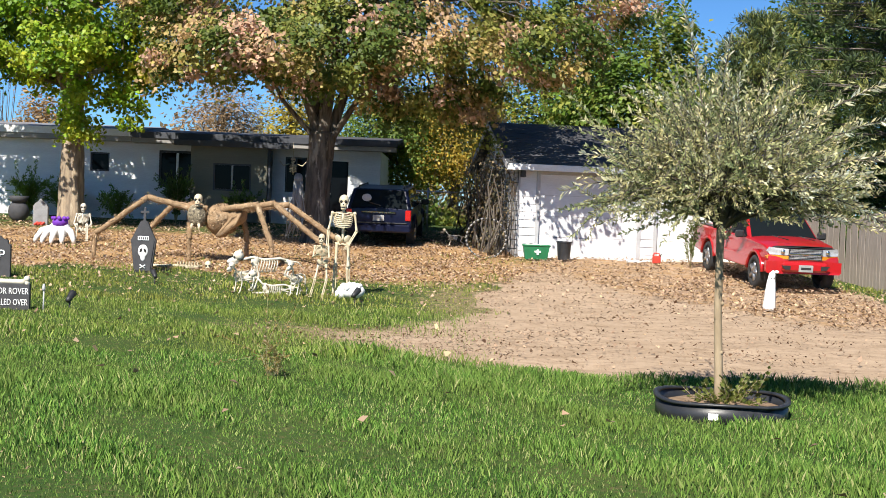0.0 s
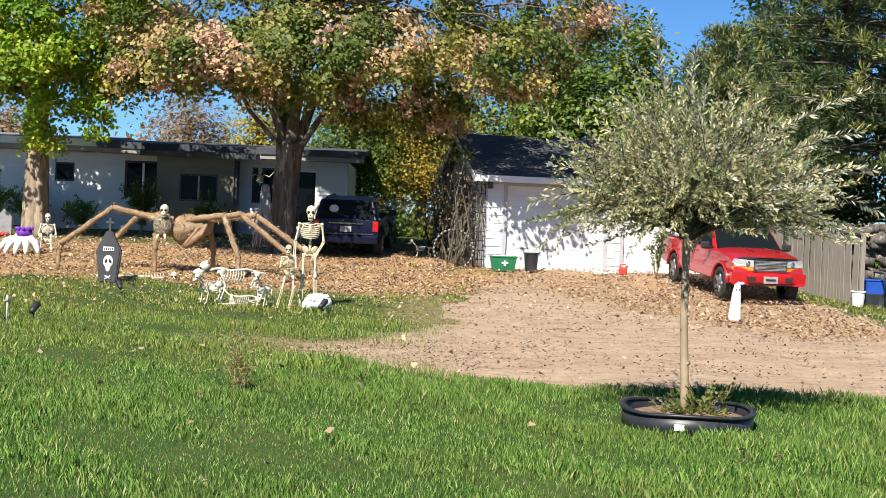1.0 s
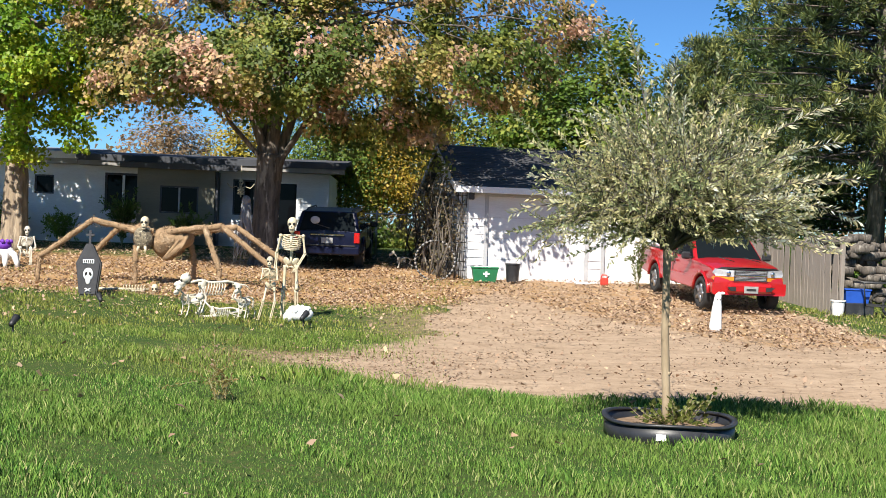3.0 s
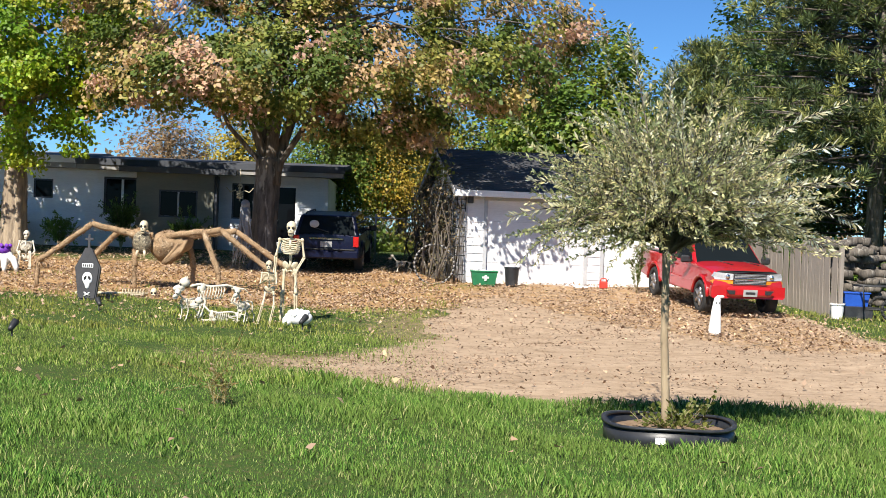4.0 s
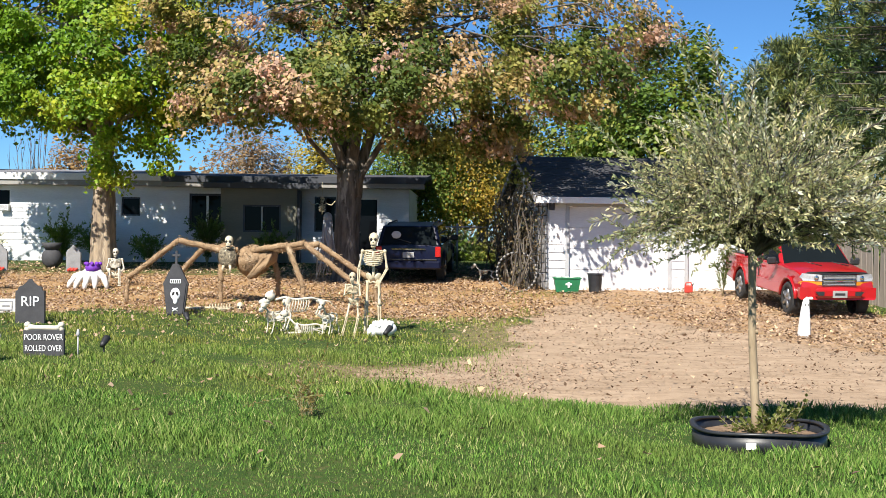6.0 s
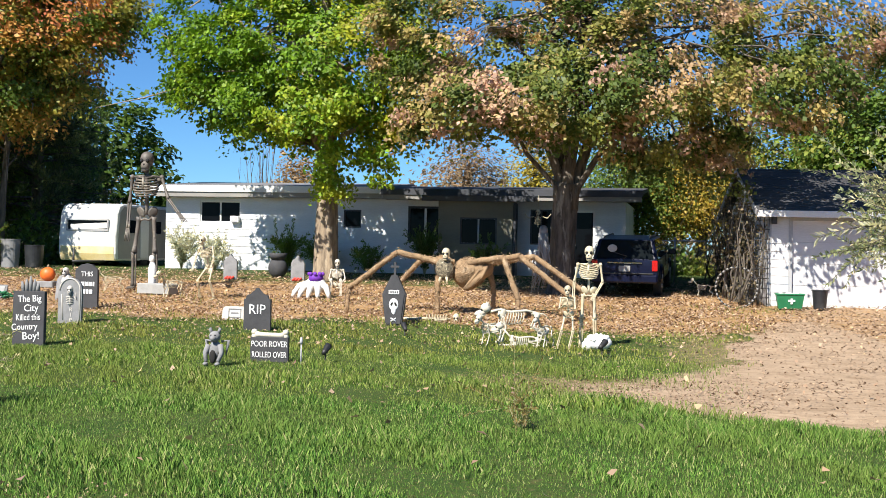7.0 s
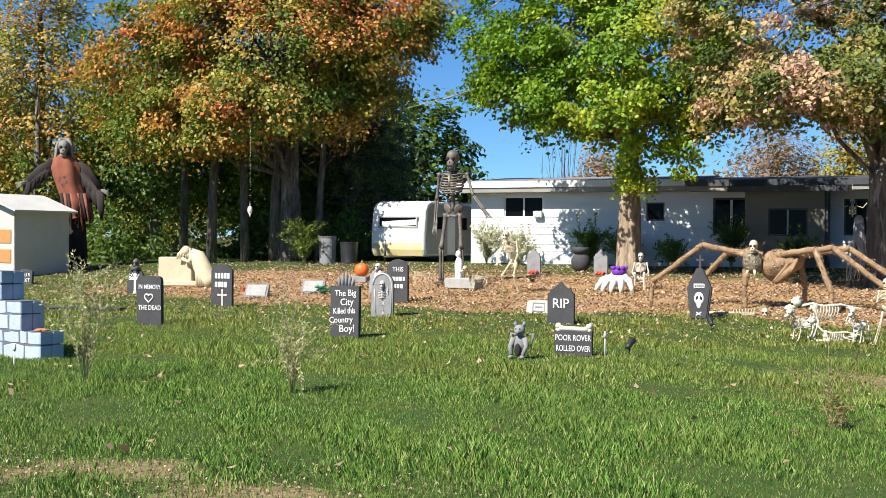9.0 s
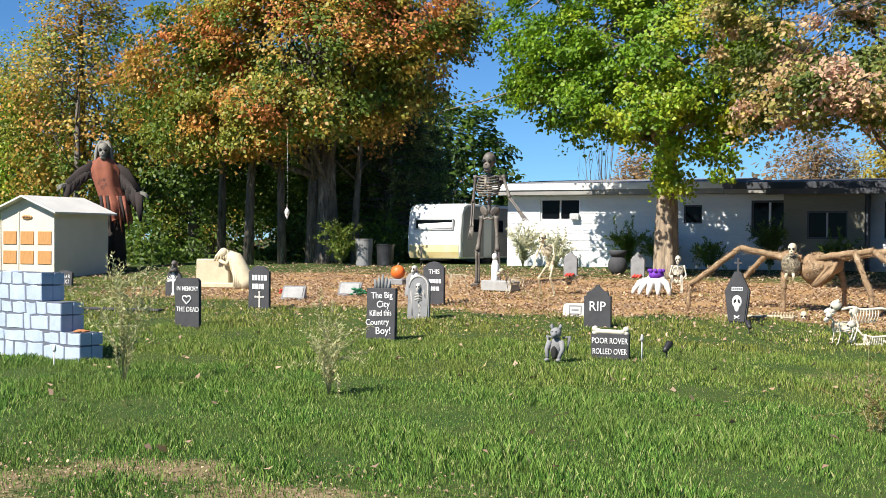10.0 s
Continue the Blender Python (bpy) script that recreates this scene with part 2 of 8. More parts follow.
def tree(name, x, y, trunk, fork, r0, blobs, count, each, spread, leaf, material, label, tint_of, seed, bark=BARK, limbs=26, flare=1.35, category="tree", twigs=60, group="", stems=(), flat=0.7):
    """trunk: heights and sideways shifts; fork: height where the limbs leave; blobs: the crown's masses, from the trunk's foot."""
    rng = np.random.default_rng(seed)
    t = thing(name, pose(x, y, gz(x, y) - 0.05), label, category, group)
    bm = bmesh.new()
    top = trunk[-1]
    pts = [(0, 0, 0), (0, 0, 0.25), *trunk]
    rad = [r0 * flare, r0 * 1.1] + [r0 * (1.0 - 0.62 * i / max(1, len(trunk) - 1)) for i in range(len(trunk))]
    if stems:
        pts, rad = [*pts[:4], (0.08, 0.03, fork - 0.1)], [r0 * flare, r0 * 1.08, r0 * 0.98, r0 * 0.95, r0 * 0.98]
    zs = np.linspace(0, pts[-1][2], 30)
    pz = [p[2] for p in pts]
    line = [(np.interp(z, pz, [p[0] for p in pts]), np.interp(z, pz, [p[1] for p in pts]), z) for z in zs]
    tube(bm, line, [np.interp(z, pz, rad) for z in zs], 40)
    for v in bm.verts:
        a = math.atan2(v.co.y, v.co.x)
        q = Vector((math.cos(a), math.sin(a), v.co.z * 0.12))
        k = 1 + 0.16 * noise.noise(q * 1.6) + 0.11 * noise.noise(q * 6.0 + Vector((0, 0, v.co.z * 0.5)))
        v.co.x, v.co.y = v.co.x * k, v.co.y * k
    part("trunk", bm, bark, t, smooth=True)
    cen, lp, tone = clumps(blobs, count, each, spread, rng, 0.55, flat)
    bm = bmesh.new()
    order = rng.permutation(count)
    ends = cen[order[:limbs]]
    for e in ends:
        f = rng.uniform(0.15, 0.85) if stems else rng.uniform(0.0, 0.85)
        z = fork + (top[2] - fork) * f
        sx, sy = np.interp(z, [p[2] for p in trunk], [p[0] for p in trunk]), np.interp(z, [p[2] for p in trunk], [p[1] for p in trunk])
        r = r0 * (0.2 - 0.1 * f if stems else 0.34 - 0.2 * f)
        path = limb_path((sx, sy, z), e, rng, 0.13)
        tube(bm, path, [r * (1 - 0.85 * i / 4) for i in range(5)], 6)
        for _ in range(2):
            k = rng.integers(2, 4)
            q = np.array(path[k]) + rng.normal(size=3) * 0.9
            tube(bm, [path[k], tuple((np.array(path[k]) + q) / 2 + rng.normal(size=3) * 0.1), tuple(q)], [r * 0.3, r * 0.2, r * 0.08], 5)
    for e in stems:
        u = Vector((e[0], e[1], 0)).normalized() * r0 * 0.42
        path = limb_path((0.06 + u.x, u.y, fork - 0.8), e, rng, 0.05, 5)[:-1]
        path = [path[0], tuple((np.array(path[0]) * 0.55 + np.array(path[1]) * 0.45) + np.array([-u.x * 0.5, -u.y * 0.5, 0.15])), *path[2:], tuple(e[:3])]
        tube(bm, path, [r0 * e[3] * q for q in (1.1, 0.95, 0.75, 0.55, 0.38, 0.2)], 9)
    for e in cen[order[limbs:limbs + twigs]]:
        k = ends[np.argmin(np.linalg.norm(ends - e, axis=1))]
        tube(bm, limb_path(k, e, rng, 0.1, 3), [r0 * 0.07, r0 * 0.05, r0 * 0.035, r0 * 0.02], 4)
    part("branch_structure", bm, bark, t, smooth=True)
    tn = np.clip(tint_of(lp, tone, rng), 0, 1)
    mid = np.array([0, 0, lp[:, 2].mean()])
    out = lp - mid
    out = out / (np.linalg.norm(out, axis=1)[:, None] + 1e-6) * 0.7 + np.array([0, 0, 0.75])
    leaves("crown", lp, leaf[0], leaf[1], material, t, tn, 0.5, rng, None, out)
    return t


# ---- ground ----
def drive_mask(x, y):
    """1 on the bare sand of the drive, 0 off it."""
    wob = 0.35 * np.sin(x * 1.7 + y * 0.6) + 0.2 * np.sin(x * 4.1 - y * 2.3)
    x = x + smooth01(y, 17, 21) * (0.25 * np.sin(y * 1.1 + 1) + 0.15 * np.sin(y * 2.9 + x) + 0.15)
    near = np.interp(x, [-6, -2.5, -1.44, -0.46, 1.35, 2.75, 6, 14], [19, 15.9, 14.7, 13.8, 13.05, 12.65, 12.7, 12.4]) + 0.3 * wob
    far = np.interp(x, [-4, -2.5, -1.4, -0.1, 0.5, 0.95, 1.15, 1.6, 3.0, 8.2, 9.2, 10.5, 14], [15.2, 16.4, 17.8, 19.0, 20.3, 21.6, 26.0, 29.0, 32.5, 32.5, 25.0, 20.0, 18.0]) + 0.5 * wob
    return smooth01(y, near - 0.2, near + 0.7) * (1 - smooth01(y, far - 2.2, far + 2.2)) * smooth01(x, -3.8, 1.2)


def litter_shade_mask(x, y):
    """How thickly fallen leaves lie, thinned beneath the trees to imitate their shade."""
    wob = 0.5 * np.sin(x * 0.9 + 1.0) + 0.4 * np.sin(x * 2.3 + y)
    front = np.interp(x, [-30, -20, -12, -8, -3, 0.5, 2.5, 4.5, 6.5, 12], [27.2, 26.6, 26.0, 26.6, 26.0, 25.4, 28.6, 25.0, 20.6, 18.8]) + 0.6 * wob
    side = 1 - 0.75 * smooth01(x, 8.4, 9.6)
    # fewer leaves past y 32.5 darken the ground as the trees' shade would
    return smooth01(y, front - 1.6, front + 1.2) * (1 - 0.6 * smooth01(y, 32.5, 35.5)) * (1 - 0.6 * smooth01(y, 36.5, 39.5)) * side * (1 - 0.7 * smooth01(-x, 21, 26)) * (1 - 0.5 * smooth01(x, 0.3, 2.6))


def bare_mask(x, y):
    """Thin, dry turf by the road."""
    n = np.sin(x * 2.1 + 0.7 * y) * np.sin(y * 3.3 - 0.8 * x) * 0.5 + 0.5
    worn = np.exp(-(((x + 1.4) / 2.4) ** 2 + ((y - 16.4) / 1.5) ** 2))
    worn = np.maximum(worn, 0.8 * np.exp(-((x - 0.4) / 1.3) ** 2) * smooth01(y, 17.5, 20) * (1 - smooth01(y, 25, 27)))
    return np.maximum((1 - smooth01(y - 0.12 * x, 7.9, 9.3)) * np.clip(n * 1.4 - 0.1, 0, 1) * smooth01(-x, 1.5, 6.0), 0.75 * worn)


def build_ground():
    xs = np.concatenate([np.linspace(-900, -60, 15)[:-1], np.linspace(-60, -32, 15)[:-1], np.linspace(-32, 16, 175)[:-1], np.linspace(16, 60, 23)[:-1], np.linspace(60, 900, 15)])
    ys = np.concatenate([np.linspace(-900, -20, 15)[:-1], np.linspace(-20, 4, 13)[:-1], np.linspace(4, 46, 165)[:-1], np.linspace(46, 90, 23)[:-1], np.linspace(90, 900, 15)])
    gx, gy = np.meshgrid(xs, ys)
    z = ground_z(gx, gy)
    nearby = (np.abs(gx) < 40) & (gy < 60)
    z = z + nearby * (0.02 * np.sin(gx * 1.3 + gy * 0.7) * np.sin(gy * 1.1 - gx * 0.4) - 0.05 * drive_mask(gx, gy) + 0.012 * RNG.normal(size=gx.shape) * drive_mask(gx, gy))
    vs = np.stack([gx, gy, z], -1).reshape(-1, 3)
    nx = len(xs)
    i = (np.arange(len(ys) - 1)[:, None] * nx + np.arange(nx - 1)[None]).ravel()
    fs = np.stack([i, i + 1, i + nx + 1, i + nx], 1).ravel()
    ob = raw_mesh("ground", vs, fs, 4, GROUND)
    me = ob.data
    for key, val in (("drive", drive_mask(gx, gy)), ("litter", litter_shade_mask(gx, gy)), ("bare", bare_mask(gx, gy))):
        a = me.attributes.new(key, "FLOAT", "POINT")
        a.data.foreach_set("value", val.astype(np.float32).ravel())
    me.shade_smooth()
    tagged(ob, "mown green lawn, sandy drive and ground under fallen leaves", "ground", kind="structure")


def ground_mat():
    m, n, l, p = nodes_of("ground")

    def mask(key, scale, amount):
        a = n.new("ShaderNodeAttribute")
        a.attribute_name = key
        t = noise_tex(n, l, scale, 6.0, 0.7)
        s = n.new("ShaderNodeMath")
        s.operation = "MULTIPLY_ADD"
        l.new(t, s.inputs[0])
        s.inputs[1].default_value, s.inputs[2].default_value = amount, -amount / 2
        q = n.new("ShaderNodeMath")
        q.operation = "ADD"
        l.new(a.outputs["Fac"], q.inputs[0])
        l.new(s.outputs[0], q.inputs[1])
        return ramp(n, l, q.outputs[0], [(0.35, (0, 0, 0)), (0.65, (1, 1, 1))])
    # lawn base coloured dark so gaps between blades look shaded
    lawn = mixed(n, l, ramp(n, l, noise_tex(n, l, 0.7), [(0.35, (0, 0, 0)), (0.65, (1, 1, 1))]), (0.028, 0.065, 0.012), (0.05, 0.08, 0.018))
    lawn = mixed(n, l, ramp(n, l, noise_tex(n, l, 14, 6, 0.75), [(0.5, (0, 0, 0)), (0.7, (1, 1, 1))]), lawn, (0.11, 0.09, 0.04))
    sand = mixed(n, l, ramp(n, l, noise_tex(n, l, 1.1, 6, 0.7, stretch=(0.7, 1.1, 1)), [(0.35, (0, 0, 0)), (0.65, (1, 1, 1))]), (0.42, 0.315, 0.22), (0.34, 0.25, 0.17))
    sand = mixed(n, l, ramp(n, l, noise_tex(n, l, 4, 10, 0.82, stretch=(0.6, 1.2, 1)), [(0.47, (0, 0, 0)), (0.64, (0.85, 0.85, 0.85))]), sand, (0.21, 0.145, 0.09))
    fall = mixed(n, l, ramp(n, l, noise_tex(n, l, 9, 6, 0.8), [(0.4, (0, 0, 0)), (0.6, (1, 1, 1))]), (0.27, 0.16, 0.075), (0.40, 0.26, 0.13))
    dry = mixed(n, l, ramp(n, l, noise_tex(n, l, 6, 6, 0.8), [(0.4, (0, 0, 0)), (0.6, (1, 1, 1))]), (0.14, 0.115, 0.055), (0.27, 0.20, 0.12))
    c = mixed(n, l, mask("bare", 7.0, 1.6), lawn, dry)
    c = mixed(n, l, mask("drive", 1.6, 1.3), c, sand)
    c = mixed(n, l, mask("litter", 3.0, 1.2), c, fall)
    l.new(c, p.inputs["Base Color"])
    p.inputs["Roughness"].default_value = 0.95
    p.inputs["Specular IOR Level"].default_value = 0.15
    bump(n, l, noise_tex(n, l, 18, 8, 0.7), p, 0.5, 0.03)
    return m


GROUND = ground_mat()
build_ground()


# ---- house ----
def wall_with_holes(bm, x0, x1, z0, z1, y0, y1, holes, mat=0):
    """A wall along x, from y0 (front) to y1, with openings (x0, x1, z0, z1)."""
    xs = sorted({x0, x1, *[h[0] for h in holes], *[h[1] for h in holes]})
    for a, b in zip(xs, xs[1:]):
        z = z0
        for h in sorted([h for h in holes if h[0] <= a + 1e-6 and h[1] >= b - 1e-6], key=lambda h: h[2]):
            if h[2] - z > 1e-4:
                box(bm, ((a + b) / 2, (y0 + y1) / 2, (z + h[2]) / 2), (b - a, y1 - y0, h[2] - z), mat=mat)
            z = h[3]
        if z1 - z > 1e-4:
            box(bm, ((a + b) / 2, (y0 + y1) / 2, (z + z1) / 2), (b - a, y1 - y0, z1 - z), mat=mat)


def laps(parent, material, x0, x1, z0, z1, y, step, holes, name="siding_board"):
    """Lapped boards in front of a wall, cut at the openings."""
    z = z0
    while z < z1 - 0.02:
        top = min(z + step, z1)
        runs = [(x0, x1)]
        for h in holes:
            if h[2] < top - 0.01 and h[3] > z + 0.01:
                runs = [r for a, b in runs for r in ((a, min(b, h[0])), (max(a, h[1]), b)) if r[1] - r[0] > 0.02]
        for a, b in runs:
            bm = bmesh.new()
            vs = [bm.verts.new(p) for p in ((a, y - 0.022, z), (b, y - 0.022, z), (b, y - 0.005, top), (a, y - 0.005, top), (a, y, z), (b, y, z), (b, y, top), (a, y, top))]
            for f in ((0, 1, 2, 3), (0, 4, 5, 1), (3, 2, 6, 7), (0, 3, 7, 4), (1, 5, 6, 2)):
                bm.faces.new([vs[k] for k in f])
            part(name, bm, material, parent)
        z = top


def window(parent, name, x0, x1, z0, z1, y, frame_mat, sashes=2, fw=0.05, label="", depth=0.06, mull=None):
    bm = bmesh.new()
    box(bm, ((x0 + x1) / 2, y, z1 - fw / 2), (x1 - x0, depth, fw))
    box(bm, ((x0 + x1) / 2, y, z0 + fw / 2), (x1 - x0, depth, fw))
    for k in range(sashes + 1):
        if mull and 0 < k < sashes:
            continue
        x = x0 + fw / 2 + (x1 - x0 - fw) * k / sashes
        box(bm, (x, y, (z0 + z1) / 2), (fw, depth - 0.004, z1 - z0 - 2 * fw))
    w = part(name, bm, frame_mat, parent, label)
    if mull:
        bm = bmesh.new()
        for k in range(1, sashes):
            box(bm, (x0 + fw / 2 + (x1 - x0 - fw) * k / sashes, y - 0.01, (z0 + z1) / 2), (fw, depth - 0.004, z1 - z0 - 2 * fw))
        part("mullion", bm, mull, w)
    for k in range(sashes):
        a = x0 + fw + (x1 - x0 - fw) * k / sashes
        b = x0 + (x1 - x0 - fw) * (k + 1) / sashes
        bm = bmesh.new()
        box(bm, ((a + b) / 2, y + 0.012, (z0 + z1) / 2), (b - a - 0.002, 0.008, z1 - z0 - 2 * fw - 0.002))
        part("pane", bm, DARK_GLASS, w)
    return w


def build_house():
    g = 0.8
    h = thing("house", pose(0, 40, 0), "long low white house with a dark flat-pitched roof behind maples", "house")
    xl, xm, xr = -17.65, -9.6, -2.05
    win_l, win_s, win_a = (-16.42, -14.96, 2.50, 3.24), (-11.35, -10.74, 2.40, 3.0), (-9.15, -7.98, 1.98, 3.14)
    win_b, door_c = (-5.1, -4.4, 1.95, 3.08), (-3.72, -3.02, 0.95, 3.06)
    holes = [win_l, win_s, win_a, win_b, door_c]
    bm = bmesh.new()
    wall_with_holes(bm, xl, xr, g, 3.36, 0, 0.16, holes)
    box(bm, (xl + 0.08, 3.9, 2.08), (0.16, 7.48, 2.56))
    box(bm, (xr - 0.08, 3.9, 2.08), (0.16, 7.48, 2.56))
    box(bm, ((xl + xr) / 2, 7.72, 2.08), (xr - xl, 0.16, 2.56))
    part("wall", bm, WHITE_SIDING, h)
    bm = bmesh.new()
    box(bm, ((xl + xr) / 2, 3.9, g - 0.02), (xr - xl - 0.4, 7.4, 0.04))
    box(bm, ((xl + xr) / 2, 5.2, 2.0), (xr - xl - 0.4, 0.05, 2.3))
    part("inside", bm, DARK_TRIM, h, "dark room behind the windows")
    bm = bmesh.new()
    box(bm, ((xl + xr) / 2, -0.015, 1.0), (xr - xl, 0.025, 0.5))
    part("skirting", bm, WHITE_SIDING, h)
    # roofs: white-edged one over the far end, dark one over the near rooms
    bm = bmesh.new()
    slab_x(bm, [(-0.55, 3.74), (4.0, 4.08), (8.3, 3.74), (8.3, 3.62), (4.0, 3.96), (-0.55, 3.62)], xl - 0.35, -9.9)
    roof = part("roof", bm, SHINGLE_GREY, h, "pale grey low-pitched roof")
    bm = bmesh.new()
    box(bm, ((xl - 0.35 - 9.9) / 2, -0.57, 3.63), (-9.9 - xl + 0.35, 0.03, 0.22), bev=0.004)
    part("fascia", bm, WHITE_PAINT, roof, "white fascia board")
    bm = bmesh.new()
    box(bm, ((xl - 0.35 - 9.9) / 2, -0.28, 3.45), (-9.9 - xl + 0.3, 0.52, 0.18))
    part("soffit", bm, SOFFIT, roof)
    bm = bmesh.new()
    slab_x(bm, [(-0.75, 3.68), (4.0, 4.0), (8.3, 3.7), (8.3, 3.58), (4.0, 3.88), (-0.75, 3.56)], -9.9, -1.5)
    roof = part("roof", bm, SHINGLE, h, "dark shingled roof")
    bm = bmesh.new()
    box(bm, (-5.7, -0.765, 3.58), (8.4, 0.03, 0.2), bev=0.004)
    part("fascia", bm, DARK_TRIM, roof)
    bm = bmesh.new()
    box(bm, (-5.7, -0.37, 3.41), (8.3, 0.72, 0.14))
    part("soffit", bm, SOFFIT, roof)
    # grey porch room
    pr = new("porch")
    pr.parent = h
    pw = (-7.24, -6.05, 1.92, 2.77)
    bm = bmesh.new()
    wall_with_holes(bm, -7.95, -5.55, 0.95, 3.3, -0.9, -0.8, [pw])
    bmesh.ops.remove_doubles(bm, verts=bm.verts, dist=0.0005)
    part("porch_wall", bm, GREY_SIDING, pr, "grey-green porch wall")
    for x in (-7.9, -5.6):
        bm = bmesh.new()
        box(bm, (x, -0.4, 2.12), (0.1, 0.78, 2.34))
        part("porch_side", bm, GREY_SIDING, pr)
    window(pr, "porch_window", *pw, -0.86, DARK_TRIM, 2, 0.05, mull=FRAME_GREY)
    bm = bmesh.new()
    box(bm, (-6.6, -1.0, 3.39), (3.6, 0.7, 0.1), bev=0.01)
    box(bm, (-6.6, -1.37, 3.36), (3.6, 0.05, 0.18), bev=0.005)
    part("porch_roof", bm, DARK_TRIM, pr)
    bm = bmesh.new()
    box(bm, (-5.5, -0.6, 2.1), (0.08, 0.5, 2.3), bev=0.005)
    part("porch_post", bm, DARK_TRIM, pr)
    window(h, "window", *win_l, 0.05, WHITE_PAINT, 2, 0.05)
    window(h, "window", *win_s, 0.05, DARK_TRIM, 1, 0.05)
    window(h, "window", *win_a, 0.05, DARK_TRIM, 2, 0.07, mull=WHITE_PAINT)
    window(h, "window", *win_b, 0.05, DARK_TRIM, 2, 0.05)
    d = window(h, "door", *door_c, 0.06, WHITE_PAINT, 1, 0.06, "white-framed glass storm door")
    bm = bmesh.new()
    ball(bm, (-3.64, 0.0, 1.95), (0.03, 0.03, 0.03))
    part("door_handle", bm, FRAME_GREY, d)
    bm = bmesh.new()
    box(bm, (-15.12, -0.05, 2.62), (0.3, 0.3, 0.22), bev=0.015)
    for k in range(6):
        box(bm, (-15.12, -0.204, 2.54 + k * 0.03), (0.24, 0.008, 0.012), mat=1)
    part("window_air_conditioner", bm, WHITE_PAINT, h, "small white window air conditioner", mats=(FRAME_GREY,))
    laps(h, WHITE_SIDING, xl, xr, 1.25, 3.36, 0, 0.115, holes + [(-7.97, -5.53, 0.9, 3.4)])


build_house()


# ---- garage ----
def build_garage():
    gx0, gx1, g = 1.85, 9.3, 0.42
    t = thing("garage", pose(gx0, 31.8, 0, 0, 0, 6.5) @ Matrix.Translation((-gx0, 0, 0)), "white two-car garage with a dark shingle roof", "garage")
    d1, d2 = (2.47, 5.05, 0.48, 2.62), (5.58, 8.1, 0.48, 2.62)
    bm = bmesh.new()
    wall_with_holes(bm, gx0, gx1, g, 2.9, 0, 0.14, [d1, d2])
    for x in (gx0, gx1 - 0.14):
        slab_x(bm, [(0.14, g), (6.38, g), (6.38, 2.9), (3.25, 4.0), (0.14, 2.9)], x, x + 0.14)
    box(bm, ((gx0 + gx1) / 2, 6.45, 1.66), (gx1 - gx0, 0.14, 2.48))
    part("wall", bm, GARAGE_SIDING, t)
    bm = bmesh.new()
    for s in (0, 1):
        y0, y1 = (-0.42, 3.25) if s == 0 else (6.9, 3.25)
        slab_x(bm, [(y0, 2.84), (y1, 4.1), (y1, 4.0), (y0, 2.74)], gx0 - 0.3, gx1 + 0.3)
    roof = part("roof", bm, SHINGLE, t, "dark asphalt shingle roof")
    # courses of shingles on the slope that faces the drive
    for k in range(22):
        f0, f1 = k / 22, (k + 1) / 22
        bm = bmesh.new()
        ya, yb = -0.44 + 3.67 * f0, -0.44 + 3.67 * f1
        za, zb = 2.84 + 1.26 * f0, 2.84 + 1.26 * f1
        slab_x(bm, [(ya, za + 0.016), (yb, zb + 0.006), (yb, zb - 0.002), (ya, za - 0.002)], gx0 - 0.31, gx1 + 0.31)
        part("shingle_course", bm, SHINGLE, roof)
    bm = bmesh.new()
    box(bm, ((gx0 + gx1) / 2, -0.455, 2.77), (gx1 - gx0 + 0.62, 0.03, 0.16), bev=0.004)
    part("fascia", bm, WHITE_PAINT, roof, "white fascia board")
    bm = bmesh.new()
    for s in (-1, 1):
        y0, y1 = (-0.44, 3.25) if s < 0 else (6.9, 3.25)
        slab_x(bm, [(y0, 2.84), (y1, 4.1), (y1, 3.94), (y0, 2.68)], gx0 - 0.33, gx0 - 0.302)
    part("rake_board", bm, FRAME_GREY, roof)
    bm = bmesh.new()
    for d in (d1, d2):
        for x in (d[0] - 0.05, d[1] + 0.05):
            box(bm, (x, -0.016, (d[2] + d[3]) / 2), (0.1, 0.03, d[3] - d[2]), bev=0.004)
        box(bm, ((d[0] + d[1]) / 2, -0.016, d[3] + 0.06), (d[1] - d[0] + 0.2, 0.034, 0.12), bev=0.004)
    for x in (gx0 + 0.05, gx1 - 0.05):
        box(bm, (x, -0.018, 1.66), (0.1, 0.036, 2.46), bev=0.004)
    part("trim", bm, FRAME_GREY, t, "weathered grey door trim")
    for d, shade in ((d1, 0), (d2, 1)):
        hh = (d[3] - d[2]) / 4
        bm = bmesh.new()
        box(bm, ((d[0] + d[1]) / 2, 0.095, (d[2] + d[3]) / 2), (d[1] - d[0] - 0.01, 0.03, d[3] - d[2] - 0.004))
        dr = part("garage_door", bm, FRAME_GREY, t, "closed sectional garage door")
        for k in range(4):
            bm = bmesh.new()
            box(bm, ((d[0] + d[1]) / 2, 0.065, d[2] + hh * (k + 0.5)), (d[1] - d[0] - 0.012, 0.03, hh - 0.006), bev=0.004)
            part("door_section", bm, GARAGE_SIDING if not shade else WHITE_PAINT, dr)
    bm = bmesh.new()
    box(bm, (2.0, -0.1, 2.62), (0.13, 0.12, 0.2), bev=0.015)
    box(bm, (2.0, -0.1, 2.735), (0.17, 0.16, 0.03), bev=0.006)
    part("wall_lantern", bm, DARK_TRIM, t, "black wall lantern")
    z = 0.5
